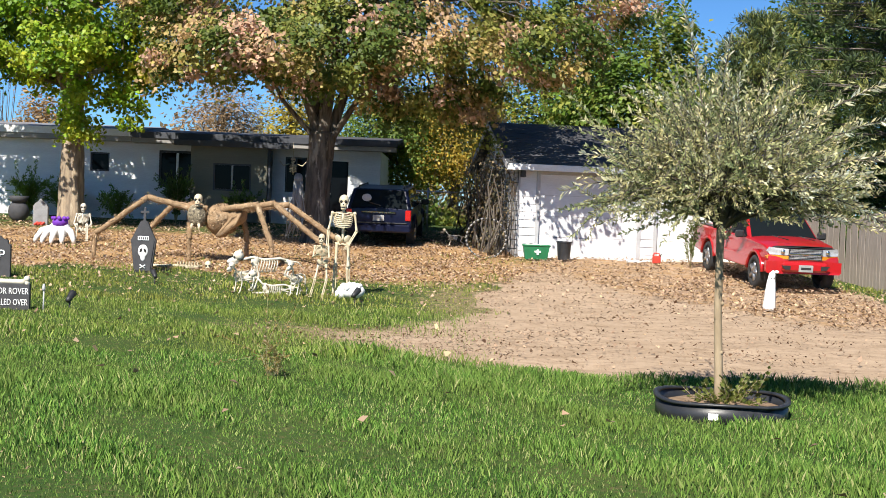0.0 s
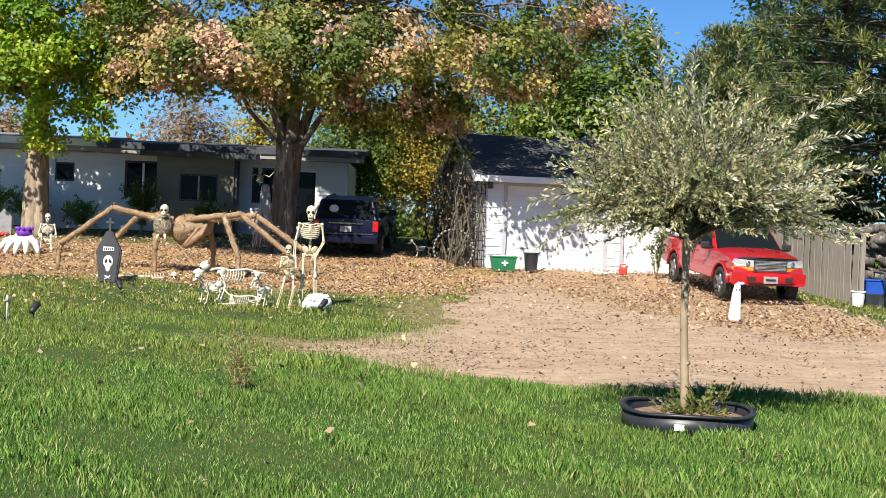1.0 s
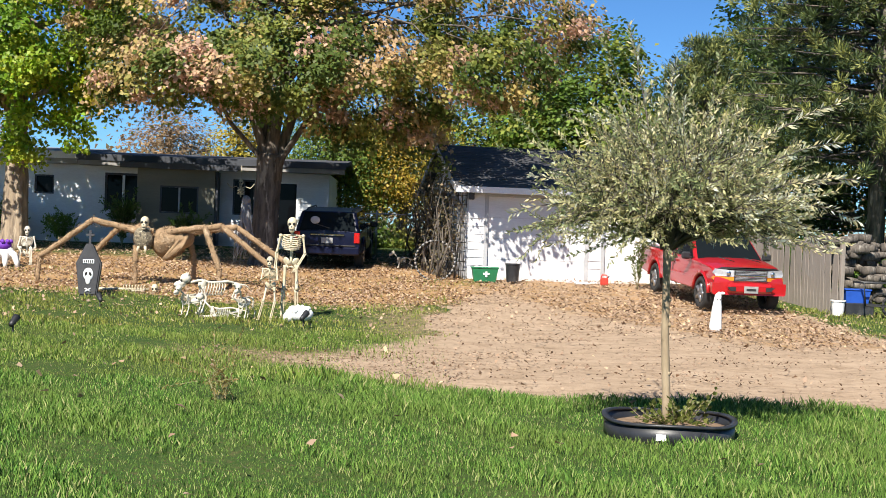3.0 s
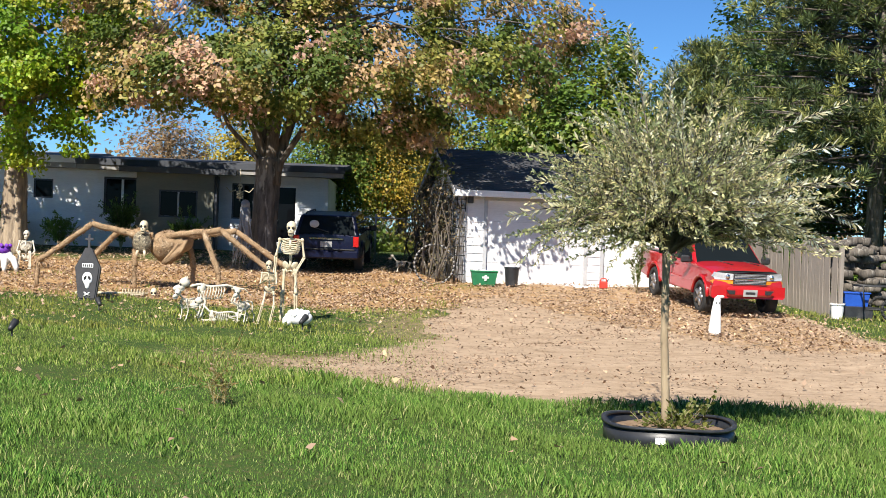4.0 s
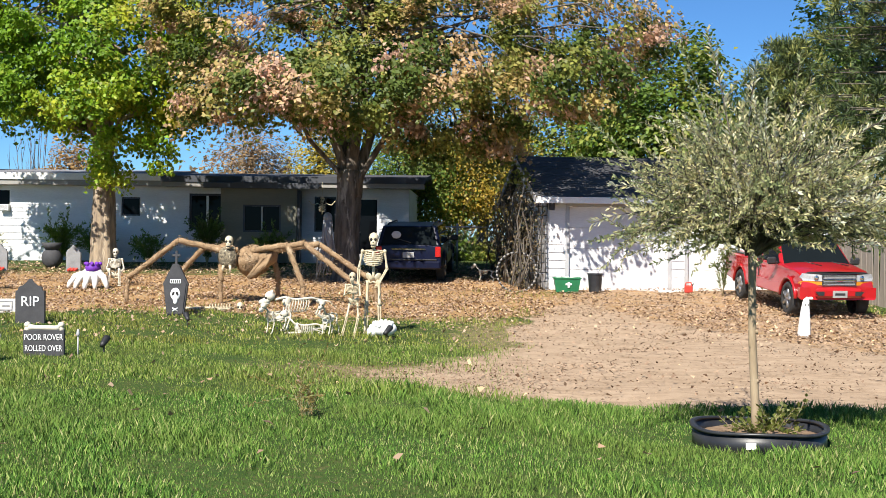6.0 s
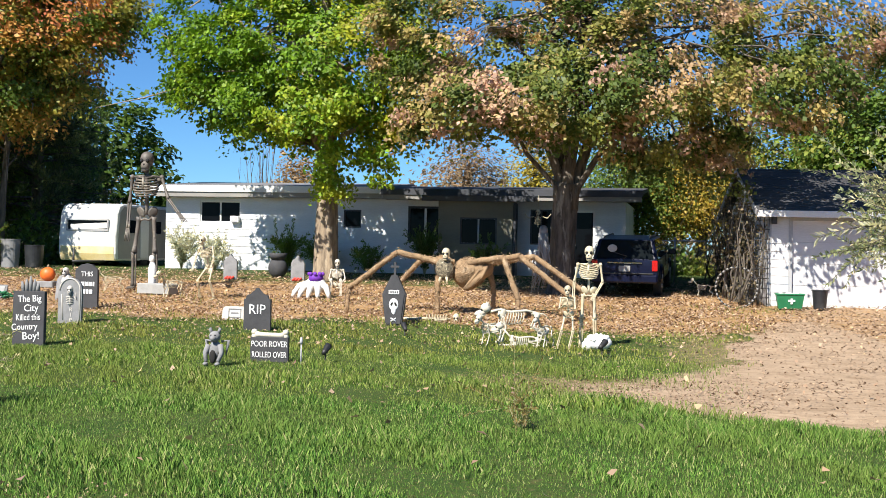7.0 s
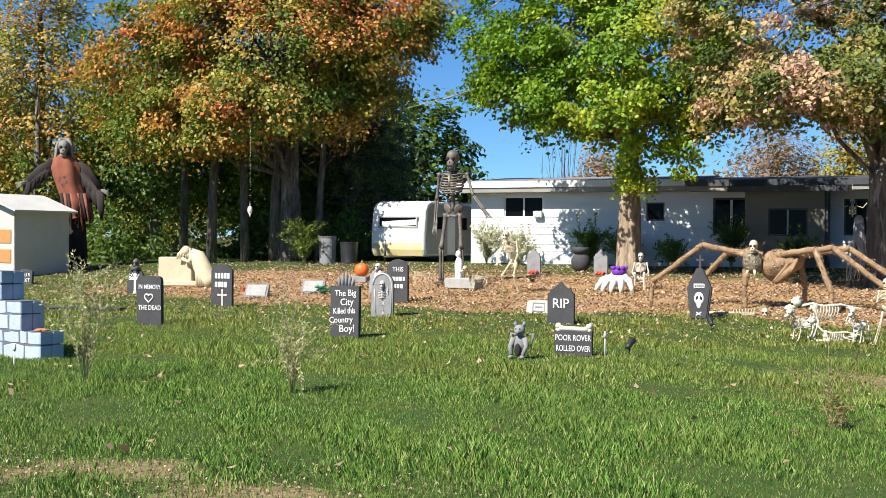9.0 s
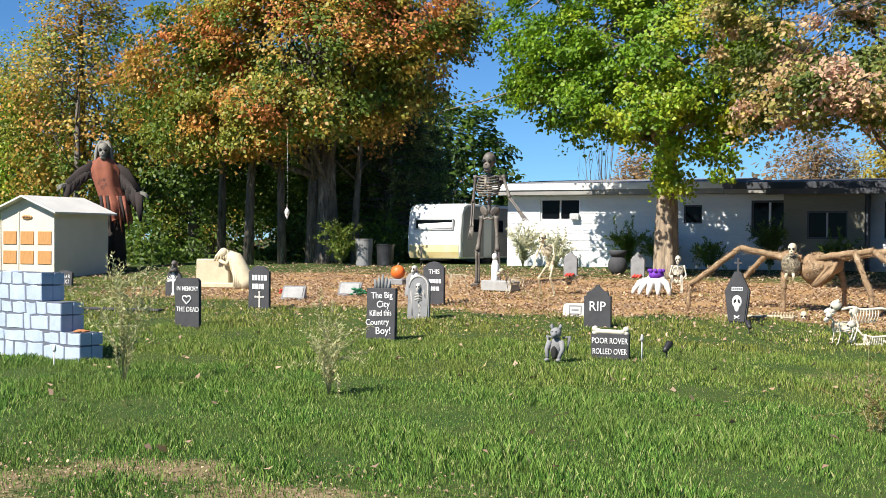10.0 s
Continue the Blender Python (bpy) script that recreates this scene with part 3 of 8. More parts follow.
    laps(t, GARAGE_SIDING, gx0 + 0.1, gx1 - 0.1, 0.45, 2.72, -0.001, 0.2, [(d1[0] - 0.1, d1[1] + 0.1, 0, d1[3] + 0.12), (d2[0] - 0.1, d2[1] + 0.1, 0, d2[3] + 0.12)])


build_garage()


# ---- trees ----
MAPLE_GREEN = leaf_mat("maple_leaf_green", [(0.0, (0.09, 0.19, 0.012)), (0.35, (0.21, 0.37, 0.018)), (0.65, (0.42, 0.44, 0.03)), (1.0, (0.50, 0.27, 0.10))])
MAPLE_TURNING = leaf_mat("maple_leaf_turning", [(0.0, (0.10, 0.15, 0.025)), (0.35, (0.28, 0.30, 0.06)), (0.62, (0.52, 0.38, 0.15)), (1.0, (0.66, 0.42, 0.31))])
MAPLE_ORANGE = leaf_mat("maple_leaf_orange", [(0.0, (0.12, 0.20, 0.025)), (0.35, (0.34, 0.34, 0.05)), (0.65, (0.62, 0.38, 0.08)), (1.0, (0.66, 0.20, 0.09))])
YELLOW_LEAF = leaf_mat("yellow_leaf", [(0.0, (0.18, 0.20, 0.03)), (0.5, (0.50, 0.38, 0.05)), (1.0, (0.56, 0.32, 0.06))])
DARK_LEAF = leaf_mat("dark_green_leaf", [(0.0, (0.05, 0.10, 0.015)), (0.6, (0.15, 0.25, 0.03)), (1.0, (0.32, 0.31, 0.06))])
# the palest tone, on random tufts, stands for needles in the sun
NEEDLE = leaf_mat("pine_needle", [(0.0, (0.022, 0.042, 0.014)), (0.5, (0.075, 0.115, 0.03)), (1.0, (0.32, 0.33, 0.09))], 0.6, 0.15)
BRUSH = leaf_mat("dry_brush", [(0.0, (0.17, 0.15, 0.08)), (0.6, (0.36, 0.24, 0.14)), (1.0, (0.46, 0.30, 0.12))])


def tint_mix(base, high, patch):
    """Leaf colour: base, rising with height, in patches clump by clump."""
    def f(p, tone, rng):
        z = (p[:, 2] - p[:, 2].min()) / (np.ptp(p[:, 2]) + 1e-6)
        return base + high * z + patch * (tone - 0.5) + rng.normal(size=len(p)) * 0.06
    return f


def tint_east(p, tone, rng):
    """Green on one side, turned on the other."""
    return 0.40 + 0.055 * p[:, 0] + 0.03 * p[:, 1] * (p[:, 0] > 0) + 0.5 * (tone - 0.5) + rng.normal(size=len(p)) * 0.06


tree("maple_tree", -3.35, 33.3, [(0, 0, 1.0), (0.05, 0, 2.4), (0.1, 0.1, 3.6), (0.3, 0.2, 5.5), (0.2, 0.2, 8.5)], 3.1, 0.35,
     [((0.2, 0.2, 6.4), (2.3, 2.0, 2.3)), ((0.0, -2.2, 5.1), (2.0, 1.3, 1.1)), ((-3.4, -1.6, 6.7), (2.0, 1.6, 1.6)), ((-2.6, -2.3, 5.0), (1.6, 1.2, 0.9)), ((3.3, -0.9, 6.5), (2.2, 1.8, 1.8)), ((6.0, -1.6, 6.5), (2.2, 1.6, 1.2)),
      ((2.5, -1.0, 4.4), (1.4, 1.2, 1.0)), ((4.3, -0.8, 3.9), (1.2, 1.0, 0.9)), ((5.6, -3.4, 5.0), (1.9, 1.4, 0.8)), ((0.4, 0.4, 8.7), (2.4, 1.4, 1.1)), ((-1.6, -3.8, 4.9), (1.8, 0.9, 0.6)), ((2.4, -3.0, 5.2), (1.3, 0.9, 0.7))],
     500, 160, 0.28, (0.135, 0.10), MAPLE_TURNING, "tall maple with leaves turning tan and pink", tint_mix(0.33, 0.06, 1.35), 11, limbs=30, flat=0.6, stems=((-1.7, -0.3, 7.2, 0.40), (-0.7, 0.4, 8.2, 0.52), (0.4, -0.3, 8.2, 0.56), (1.6, 0.3, 7.6, 0.46), (3.2, -1.0, 7.0, 0.26), (-2.0, -0.8, 6.0, 0.22)))
tree("maple_tree", -10.6, 35.6, [(0, 0, 1.0), (0.0, 0, 2.2), (-0.1, 0.1, 3.6), (-0.2, 0.2, 5.5), (-0.2, 0.2, 8.5)], 2.6, 0.36,
     [((-0.4, 0.3, 6.9), (4.0, 1.9, 2.7)), ((-3.6, -0.2, 5.6), (1.6, 1.2, 1.1)), ((-4.0, 0.0, 7.8), (1.7, 1.5, 1.3)), ((2.9, -0.5, 5.6), (1.9, 1.4, 1.5)), ((0.5, -0.8, 4.6), (2.4, 1.3, 0.9)), ((-1.9, -0.3, 4.7), (1.6, 1.2, 0.8)),
      ((-0.4, 0.2, 9.2), (3.6, 1.5, 1.2)), ((1.0, -1.2, 3.5), (1.1, 0.9, 0.9)), ((0.9, -1.9, 6.6), (2.0, 1.0, 1.2)), ((-2.4, -1.6, 6.4), (1.8, 1.0, 1.2)), ((-0.6, -2.8, 5.0), (1.8, 0.8, 0.6))],
     400, 160, 0.27, (0.14, 0.105), MAPLE_GREEN, "broad maple, bright green turning orange on one side", tint_east, 12, SUNLIT_BARK, limbs=34, flat=0.6)
tree("maple_tree", -24.4, 38.9, [(0, 0, 1.0), (0.0, 0, 2.6), (-0.1, 0.1, 4.4), (-0.2, 0.2, 6.6), (-0.2, 0.2, 10.4)], 2.9, 0.38,
     [((-1.0, 0.2, 8.2), (4.8, 3.6, 4.0)), ((-5.4, -1.2, 7.0), (3.0, 2.2, 2.8)), ((-3.2, -2.8, 5.2), (2.7, 1.6, 1.3)), ((-0.2, -2.8, 5.5), (2.1, 1.5, 1.3)), ((2.4, 0.8, 6.2), (1.9, 1.3, 1.5)), ((3.4, 0.2, 8.6), (2.2, 1.8, 2.0)),
      ((-1.4, 0.8, 12.0), (5.4, 3.2, 2.4)), ((5.2, -0.2, 8.5), (1.4, 1.0, 0.6))],
     820, 150, 0.40, (0.165, 0.12), MAPLE_ORANGE, "large maple in orange and olive autumn leaf", tint_mix(0.27, 0.30, 1.1), 13, limbs=40, flat=0.6)


# ---- woods behind the yard ----
def conifer(name, x, y, height, radius, low, count, each, material, label, seed, full=0.75):
    """A pine or spruce: whorls of drooping boughs thick with needles."""
    rng = np.random.default_rng(seed)
    t = thing(name, pose(x, y, gz(x, y) - 0.05), label, "tree")
    bm = bmesh.new()
    tube(bm, [(0, 0, 0), (0.05, 0, height * 0.4), (0, 0.05, height * 0.75), (0, 0, height)], [0.26, 0.2, 0.12, 0.03], 10)
    part("trunk", bm, BARK, t, smooth=True)
    bm = bmesh.new()
    pts, tone, way = [], [], []
    for k in range(count):
        f = rng.random() ** 0.8
        z = low + (height - low) * f
        a = rng.uniform(0, 2 * math.pi)
        r = radius * (1 - f) ** full * rng.uniform(0.75, 1.12) + 0.25
        end = np.array([math.cos(a) * r, math.sin(a) * r, z + r * rng.uniform(-0.12, 0.22)])
        if k % 3 == 0:
            tube(bm, [(0, 0, z), tuple(end * np.array([0.5, 0.5, 1]) + np.array([0, 0, 0.05])), tuple(end)], [0.05, 0.03, 0.012], 5)
        for j in range(3):
            q = np.array([0, 0, z]) + (end - np.array([0, 0, z])) * (0.5 + 0.25 * j)
            d = rng.normal(size=(each, 3)) + np.array([math.cos(a) * 0.5, math.sin(a) * 0.5, 0.5])
            d /= np.linalg.norm(d, axis=1)[:, None]
            pts.append(q + d * rng.uniform(0.06, 0.3, (each, 1)) + rng.normal(size=3) * 0.12)
            way.append(d)
            tone.append(np.full(each, rng.random()))
    part("branch_structure", bm, BARK, t, smooth=True)
    p, tn = np.concatenate(pts), np.concatenate(tone)
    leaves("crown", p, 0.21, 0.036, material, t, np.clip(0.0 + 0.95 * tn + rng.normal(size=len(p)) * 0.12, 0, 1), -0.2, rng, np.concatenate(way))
    return t


def wood_tree(name, x, y, h, r, material, label, base, patch, seed, count=330, low=1.2, leaf=(0.17, 0.125), each=55, bare=0.35):
    return tree(name, x, y, [(0, 0, 1.2), (0.1, 0, h * 0.3), (0, 0.1, h * 0.5), (0, 0, h * 0.8)], h * 0.2, 0.16 + 0.008 * h,
                [((0, 0, low + (h - low) * 0.42), (r, r, (h - low) * 0.42)), ((0, 0, low + (h - low) * 0.75), (r * 0.65, r * 0.65, (h - low) * 0.27)),
                 ((r * 0.5, -r * 0.3, low + (h - low) * 0.3), (r * 0.6, r * 0.6, (h - low) * 0.28)), ((-r * 0.5, -r * 0.2, low + (h - low) * 0.35), (r * 0.6, r * 0.6, (h - low) * 0.3))],
                count, each, 0.45, leaf, material, label, tint_mix(base, 0.15, patch), seed, limbs=14, twigs=24)


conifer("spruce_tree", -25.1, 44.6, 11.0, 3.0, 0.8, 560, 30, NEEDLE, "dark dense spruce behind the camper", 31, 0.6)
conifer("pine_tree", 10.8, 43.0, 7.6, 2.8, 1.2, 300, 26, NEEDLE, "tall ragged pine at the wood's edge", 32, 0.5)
conifer("pine_tree", 14.3, 36.4, 15.0, 4.4, 2.6, 800, 52, NEEDLE, "tall dark pine with some needle tufts coloured as if sunlit", 33, 0.42)
conifer("pine_tree", 18.6, 35.0, 14.0, 4.6, 2.2, 520, 46, NEEDLE, "tall dark pine with some needle tufts coloured as if sunlit", 34, 0.42)
conifer("pine_tree", 16.4, 41.5, 15.0, 4.4, 1.0, 480, 36, NEEDLE, "tall dark pine with some needle tufts coloured as if sunlit", 35, 0.42)
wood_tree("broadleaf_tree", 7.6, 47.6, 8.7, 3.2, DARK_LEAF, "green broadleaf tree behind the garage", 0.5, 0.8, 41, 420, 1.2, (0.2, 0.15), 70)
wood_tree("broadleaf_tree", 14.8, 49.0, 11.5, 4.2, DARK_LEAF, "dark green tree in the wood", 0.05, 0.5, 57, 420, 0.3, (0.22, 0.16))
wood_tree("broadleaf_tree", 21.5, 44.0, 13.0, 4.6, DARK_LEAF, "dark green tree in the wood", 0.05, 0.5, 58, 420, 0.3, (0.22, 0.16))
wood_tree("broadleaf_tree", 4.0, 50.5, 7.2, 2.6, DARK_LEAF, "green broadleaf tree behind the garage", 0.6, 0.8, 42, 260)
wood_tree("yellow_tree", 0.4, 47.6, 6.4, 2.1, YELLOW_LEAF, "small tree in yellow autumn leaf", 0.35, 0.9, 43, 300, 1.3, (0.11, 0.075), 95)
wood_tree("broadleaf_tree", -2.2, 47.4, 6.3, 2.0, DARK_LEAF, "olive green tree beside the house", 0.45, 0.9, 44, 280, 1.3, (0.11, 0.075), 95)
wood_tree("yellow_tree", -7.4, 59.5, 6.4, 1.6, YELLOW_LEAF, "small tree in yellow autumn leaf", 0.3, 0.4, 45, 170, 0.6)
wood_tree("brush_tree", -11.4, 64.0, 6.6, 3.0, BRUSH, "thin tan tree behind the house", 0.45, 0.7, 46, 260, 0.6, (0.2, 0.1))
wood_tree("brush_tree", -16.9, 52.0, 4.9, 1.2, BRUSH, "small rust-coloured tree behind the house", 0.85, 0.3, 47, 110, 0.6, (0.2, 0.1))
wood_tree("autumn_tree", -37.8, 40.4, 13.0, 2.9, MAPLE_ORANGE, "tall slim tree in orange and green leaf", 0.30, 0.9, 48, 420, 1.5)
wood_tree("broadleaf_tree", -33.4, 42.6, 9.0, 3.2, DARK_LEAF, "green leafy tree at the wood's edge", 0.25, 0.8, 49, 360, 1.6)
wood_tree("broadleaf_tree", -42.6, 41.5, 10.0, 2.6, MAPLE_GREEN, "green leafy tree at the wood's edge", 0.45, 0.6, 50, 300, 0.6)
wood_tree("brush_tree", -46.5, 42.5, 10.5, 2.4, BRUSH, "thin reddish tree at the wood's edge", 0.6, 0.6, 51, 160, 1.0, (0.2, 0.1))
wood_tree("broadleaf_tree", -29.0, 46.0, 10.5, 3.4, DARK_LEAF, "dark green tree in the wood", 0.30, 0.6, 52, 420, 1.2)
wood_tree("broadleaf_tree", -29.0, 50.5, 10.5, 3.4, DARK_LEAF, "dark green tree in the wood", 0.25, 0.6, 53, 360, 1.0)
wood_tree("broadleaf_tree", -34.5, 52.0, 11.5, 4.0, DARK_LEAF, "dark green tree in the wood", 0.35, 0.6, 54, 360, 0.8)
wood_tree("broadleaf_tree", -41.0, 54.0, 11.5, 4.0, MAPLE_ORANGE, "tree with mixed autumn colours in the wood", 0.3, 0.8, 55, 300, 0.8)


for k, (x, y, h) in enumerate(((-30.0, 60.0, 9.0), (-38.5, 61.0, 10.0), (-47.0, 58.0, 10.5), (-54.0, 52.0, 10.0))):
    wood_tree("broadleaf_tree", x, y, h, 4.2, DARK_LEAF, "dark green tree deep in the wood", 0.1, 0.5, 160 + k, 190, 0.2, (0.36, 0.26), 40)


def bare_trunk(x, y, h, r, lean):
    bm = bmesh.new()
    tube(bm, [(0, 0, 0), (lean * 0.3, 0, h * 0.4), (lean, 0.1, h)], [r * 1.3, r, r * 0.6], 9)
    rng = np.random.default_rng(int(abs(x) * 10))
    for k in range(7):
        z = h * rng.uniform(0.45, 0.98)
        a = rng.uniform(0, 6.28)
        tube(bm, [(lean * z / h, 0, z), (lean * z / h + math.cos(a) * 0.6, math.sin(a) * 0.6, z + 0.5), (lean * z / h + math.cos(a) * 1.3, math.sin(a) * 1.3, z + 1.3)], [r * 0.35, r * 0.22, r * 0.08], 5)
    solid("bare_tree", pose(x, y, gz(x, y) - 0.05), bm, BARK, "slim dark trunk standing under the maples", "tree", "slim trees in the wood", smooth=True)


for q in ((-26.9, 37.5, 6.5, 0.16, 0.2), (-25.9, 38.2, 6.5, 0.14, -0.2), (-25.0, 38.8, 6.5, 0.2, 0.15), (-30.0, 40.0, 7.0, 0.15, 0.1), (-23.6, 39.5, 6.0, 0.12, 0.3), (-36.0, 38.4, 7.0, 0.14, -0.1)):
    bare_trunk(*q)


def bare_bush(x, y, h, n, seed, label, spread=0.9):
    rng = np.random.default_rng(seed)
    bm = bmesh.new()
    for k in range(n):
        a, r = rng.uniform(0, 6.28), rng.uniform(0, spread)
        e = Vector((math.cos(a) * r, math.sin(a) * r, h * rng.uniform(0.6, 1.0)))
        tube(bm, [(e.x * 0.3, e.y * 0.3, 0), (e.x * 0.7, e.y * 0.7, e.z * 0.55), e], [0.03, 0.02, 0.006], 4)
        for j in range(3):
            f = rng.uniform(0.4, 0.9)
            p = Vector((e.x * (0.3 + 0.7 * f), e.y * (0.3 + 0.7 * f), e.z * f))
            tube(bm, [p, p + Vector((rng.normal() * 0.3, rng.normal() * 0.3, h * 0.16))], [0.012, 0.004], 3)
    solid("bare_tree", pose(x, y, gz(x, y) - 0.05), bm, BARK, label, "tree", smooth=True)


bare_bush(-20.0, 56.0, 6.4, 16, 61, "bare leafless tree behind the house", 1.6)
bare_bush(-17.6, 58.0, 6.2, 14, 62, "bare leafless tree behind the house", 1.5)


def thicket():
    """Far brush that closes the view to the horizon."""
    rng = np.random.default_rng(70)
    n = 30000
    x = rng.uniform(-120, 60, n)
    y = rng.uniform(66, 84, n) - 0.12 * np.abs(x + 12)
    top = 3.2 + 1.3 * np.sin(x * 0.31) + 0.9 * np.sin(x * 0.83 + 1) + 0.02 * np.maximum(-x - 25, 0) * 6
    z = 0.9 + rng.random(n) ** 1.2 * np.maximum(top, 1.2)
    tone = 0.5 + 0.35 * np.sin(x * 0.5 + 2) + rng.normal(size=n) * 0.2
    ob = leaves("thicket", np.stack([x, y, z], 1), 0.42, 0.22, BRUSH, None, np.clip(tone, 0, 1), 0.0, rng)
    tagged(ob, "tan and green brush beyond the yard", "brush", kind="stuff")


thicket()


def undergrowth():
    """Low green brush along the edge of the wood and behind the fence."""
    rng = np.random.default_rng(71)
    out, tn = [], []
    for x0, x1, y0, y1, h, n, t0 in ((-48, -30, 36, 40, 2.6, 9000, 0.4), (-30, -21, 40, 44, 1.9, 6500, 0.2), (-3, 4, 46, 48, 1.1, 4500, 0.7), (9, 22, 31.5, 34, 1.5, 3500, 0.2)):
        x, y = rng.uniform(x0, x1, n), rng.uniform(y0, y1, n)
        z = ground_z(x, y) + rng.random(n) ** 1.3 * h * (0.6 + 0.4 * np.sin(x * 1.7 + y))
        out.append(np.stack([x, y, z], 1))
        tn.append(np.clip(t0 + 0.25 * np.sin(x * 2.1) + rng.normal(size=n) * 0.15, 0, 1))
    ob = leaves("undergrowth", np.concatenate(out), 0.22, 0.12, DARK_LEAF, None, np.concatenate(tn), 0.0, rng)
    tagged(ob, "low green brush at the edge of the wood", "brush", kind="stuff")


undergrowth()

# ---- the young willow and its ring ----
WILLOW_LEAF = leaf_mat("willow_leaf", [(0.0, (0.24, 0.30, 0.13)), (0.4, (0.45, 0.47, 0.23)), (0.7, (0.66, 0.58, 0.30)), (1.0, (0.72, 0.76, 0.62))], 0.5, 0.45)
BLACK_PLASTIC = stuff_mat("black_plastic", (0.018, 0.019, 0.022), (0.03, 0.031, 0.034), 0.42, 4, 50, bumps=0.1, wear=(0.055, 0.055, 0.055))
MULCH = stuff_mat("soil_mulch", (0.16, 0.10, 0.06), (0.26, 0.18, 0.11), 0.95, 9, 60, bumps=0.9)
WEED = leaf_mat("weed_leaf", [(0.0, (0.07, 0.12, 0.02)), (0.6, (0.20, 0.22, 0.05)), (1.0, (0.32, 0.22, 0.08))])
WX, WY = 2.46, 10.86


def shoot_leaves(path, rng, step, size, out, dirs, tones, tone, f0=0.25):
    """Leaves in pairs along a shoot."""
    p = np.array(path, float)
    seg = np.linalg.norm(np.diff(p, axis=0), axis=1)
    total = seg.sum()
    cum = np.concatenate([[0], np.cumsum(seg)])
    s = total * f0
    while s < total:
        i = min(np.searchsorted(cum, s) - 1, len(seg) - 1)
        q = p[i] + (p[i + 1] - p[i]) * (s - cum[i]) / seg[i]
        d = (p[i + 1] - p[i]) / seg[i]
        for k in (0, 1):
            side = np.cross(d, rng.normal(size=3))
            side /= np.linalg.norm(side) + 1e-9
            u = d * 0.75 + side * 0.75
            out.append(q + u * size * 0.5)
            dirs.append(u)
            tones.append(tone + rng.normal() * 0.12)
        s += step * rng.uniform(0.7, 1.3)


def build_willow():
    rng = np.random.default_rng(81)
    t = thing("willow_tree", pose(WX, WY, 0.0), "young grafted willow with mottled cream and grey-green leaves", "tree")
    bm = bmesh.new()
    tube(bm, [(0.02, 0, 0.0), (0.012, 0, 0.3), (-0.02, 0.01, 0.9), (-0.03, 0.0, 1.45), (-0.03, 0, 1.72)], [0.046, 0.038, 0.034, 0.033, 0.04], 12)
    for z in (0.55, 0.98, 1.2):
        ball(bm, (0.0 - 0.02 * z + 0.03, -0.02, z), (0.014, 0.014, 0.02), seg=8, rings=6)
    part("trunk", bm, BARK_PALE, t, smooth=True)
    bm = bmesh.new()
    out, dirs, tones = [], [], []
    head = np.array([-0.03, 0, 1.66])
    for k in range(150):
        a = rng.uniform(0, 2 * math.pi)
        el = math.asin(rng.uniform(-0.32, 1.0))
        d = np.array([math.cos(a) * math.cos(el), math.sin(a) * math.cos(el), math.sin(el)])
        reach = np.array([1.5, 0.95, 0.98 if d[2] > 0 else 0.3])
        e = np.array([0.1, 0, 1.95]) + d * reach * rng.uniform(0.5, 1.02)
        e[2] -= 0.22 * (np.hypot(e[0], e[1]) / 1.4) ** 3
        e[2] = max(e[2], 1.92 - 0.28 * min(1.0, (np.hypot(e[0] - 0.2, e[1]) / 1.3)) ** 2)
        mid = (head + e) / 2 + np.array([0, 0, 0.16 + 0.1 * rng.random()]) + rng.normal(size=3) * 0.08
        path = [head + rng.normal(size=3) * 0.02, (head + mid) / 2 + rng.normal(size=3) * 0.03 + np.array([0, 0, 0.05]), mid, (mid + e) / 2 + rng.normal(size=3) * 0.05, e]
        path = [tuple(p) for p in path]
        tube(bm, path, [0.013, 0.010, 0.007, 0.005, 0.002], 4)
        tone = 0.5 + 0.2 * rng.normal()
        shoot_leaves(path, rng, 0.026, 0.045, out, dirs, tones, tone, 0.45)
        for j in range(5):
            i = rng.integers(1, 4)
            b = np.array(path[i])
            e2 = b + (d * 0.8 + rng.normal(size=3) * 0.75) * 0.34
            e2[2] = max(e2[2], 1.84 - 0.3 * min(1.0, (np.hypot(e2[0] - 0.2, e2[1]) / 1.3)) ** 2 - 0.08 * rng.random())
            pth = [tuple(b), tuple((b + e2) / 2 + rng.normal(size=3) * 0.03), tuple(e2)]
            tube(bm, pth, [0.005, 0.0035, 0.0015], 3)
            shoot_leaves(pth, rng, 0.028, 0.042, out, dirs, tones, tone + 0.1 * rng.normal(), 0.15)
    # long new shoots that stand out of the crown
    sx, sy, st = [], [], []
    for e, start in (((-0.44, 0.06, 3.62), (-0.2, 0, 2.5)), ((-0.02, 0.0, 3.3), (-0.1, 0, 2.5)), ((1.40, -0.3, 2.98), (0.5, -0.1, 2.45)), ((1.36, -0.3, 2.62), (0.6, -0.1, 2.3)), ((-1.25, 0.1, 2.24), (-0.6, 0, 2.05)),
                     ((-0.85, 0.0, 2.6), (-0.45, 0, 2.3)), ((-0.62, 0.1, 2.85), (-0.3, 0, 2.4)), ((0.55, 0, 2.9), (0.3, 0, 2.4)), ((1.52, -0.3, 2.3), (0.7, -0.1, 2.15)), ((1.58, -0.2, 1.95), (0.8, -0.1, 2.1)), ((-1.42, 0.1, 1.9), (-0.7, 0, 2.0)), ((1.2, -0.6, 1.72), (0.5, -0.3, 2.0)), ((0.9, 0.5, 2.75), (0.3, 0.2, 2.3))):
        a, b = np.array(start), np.array(e)
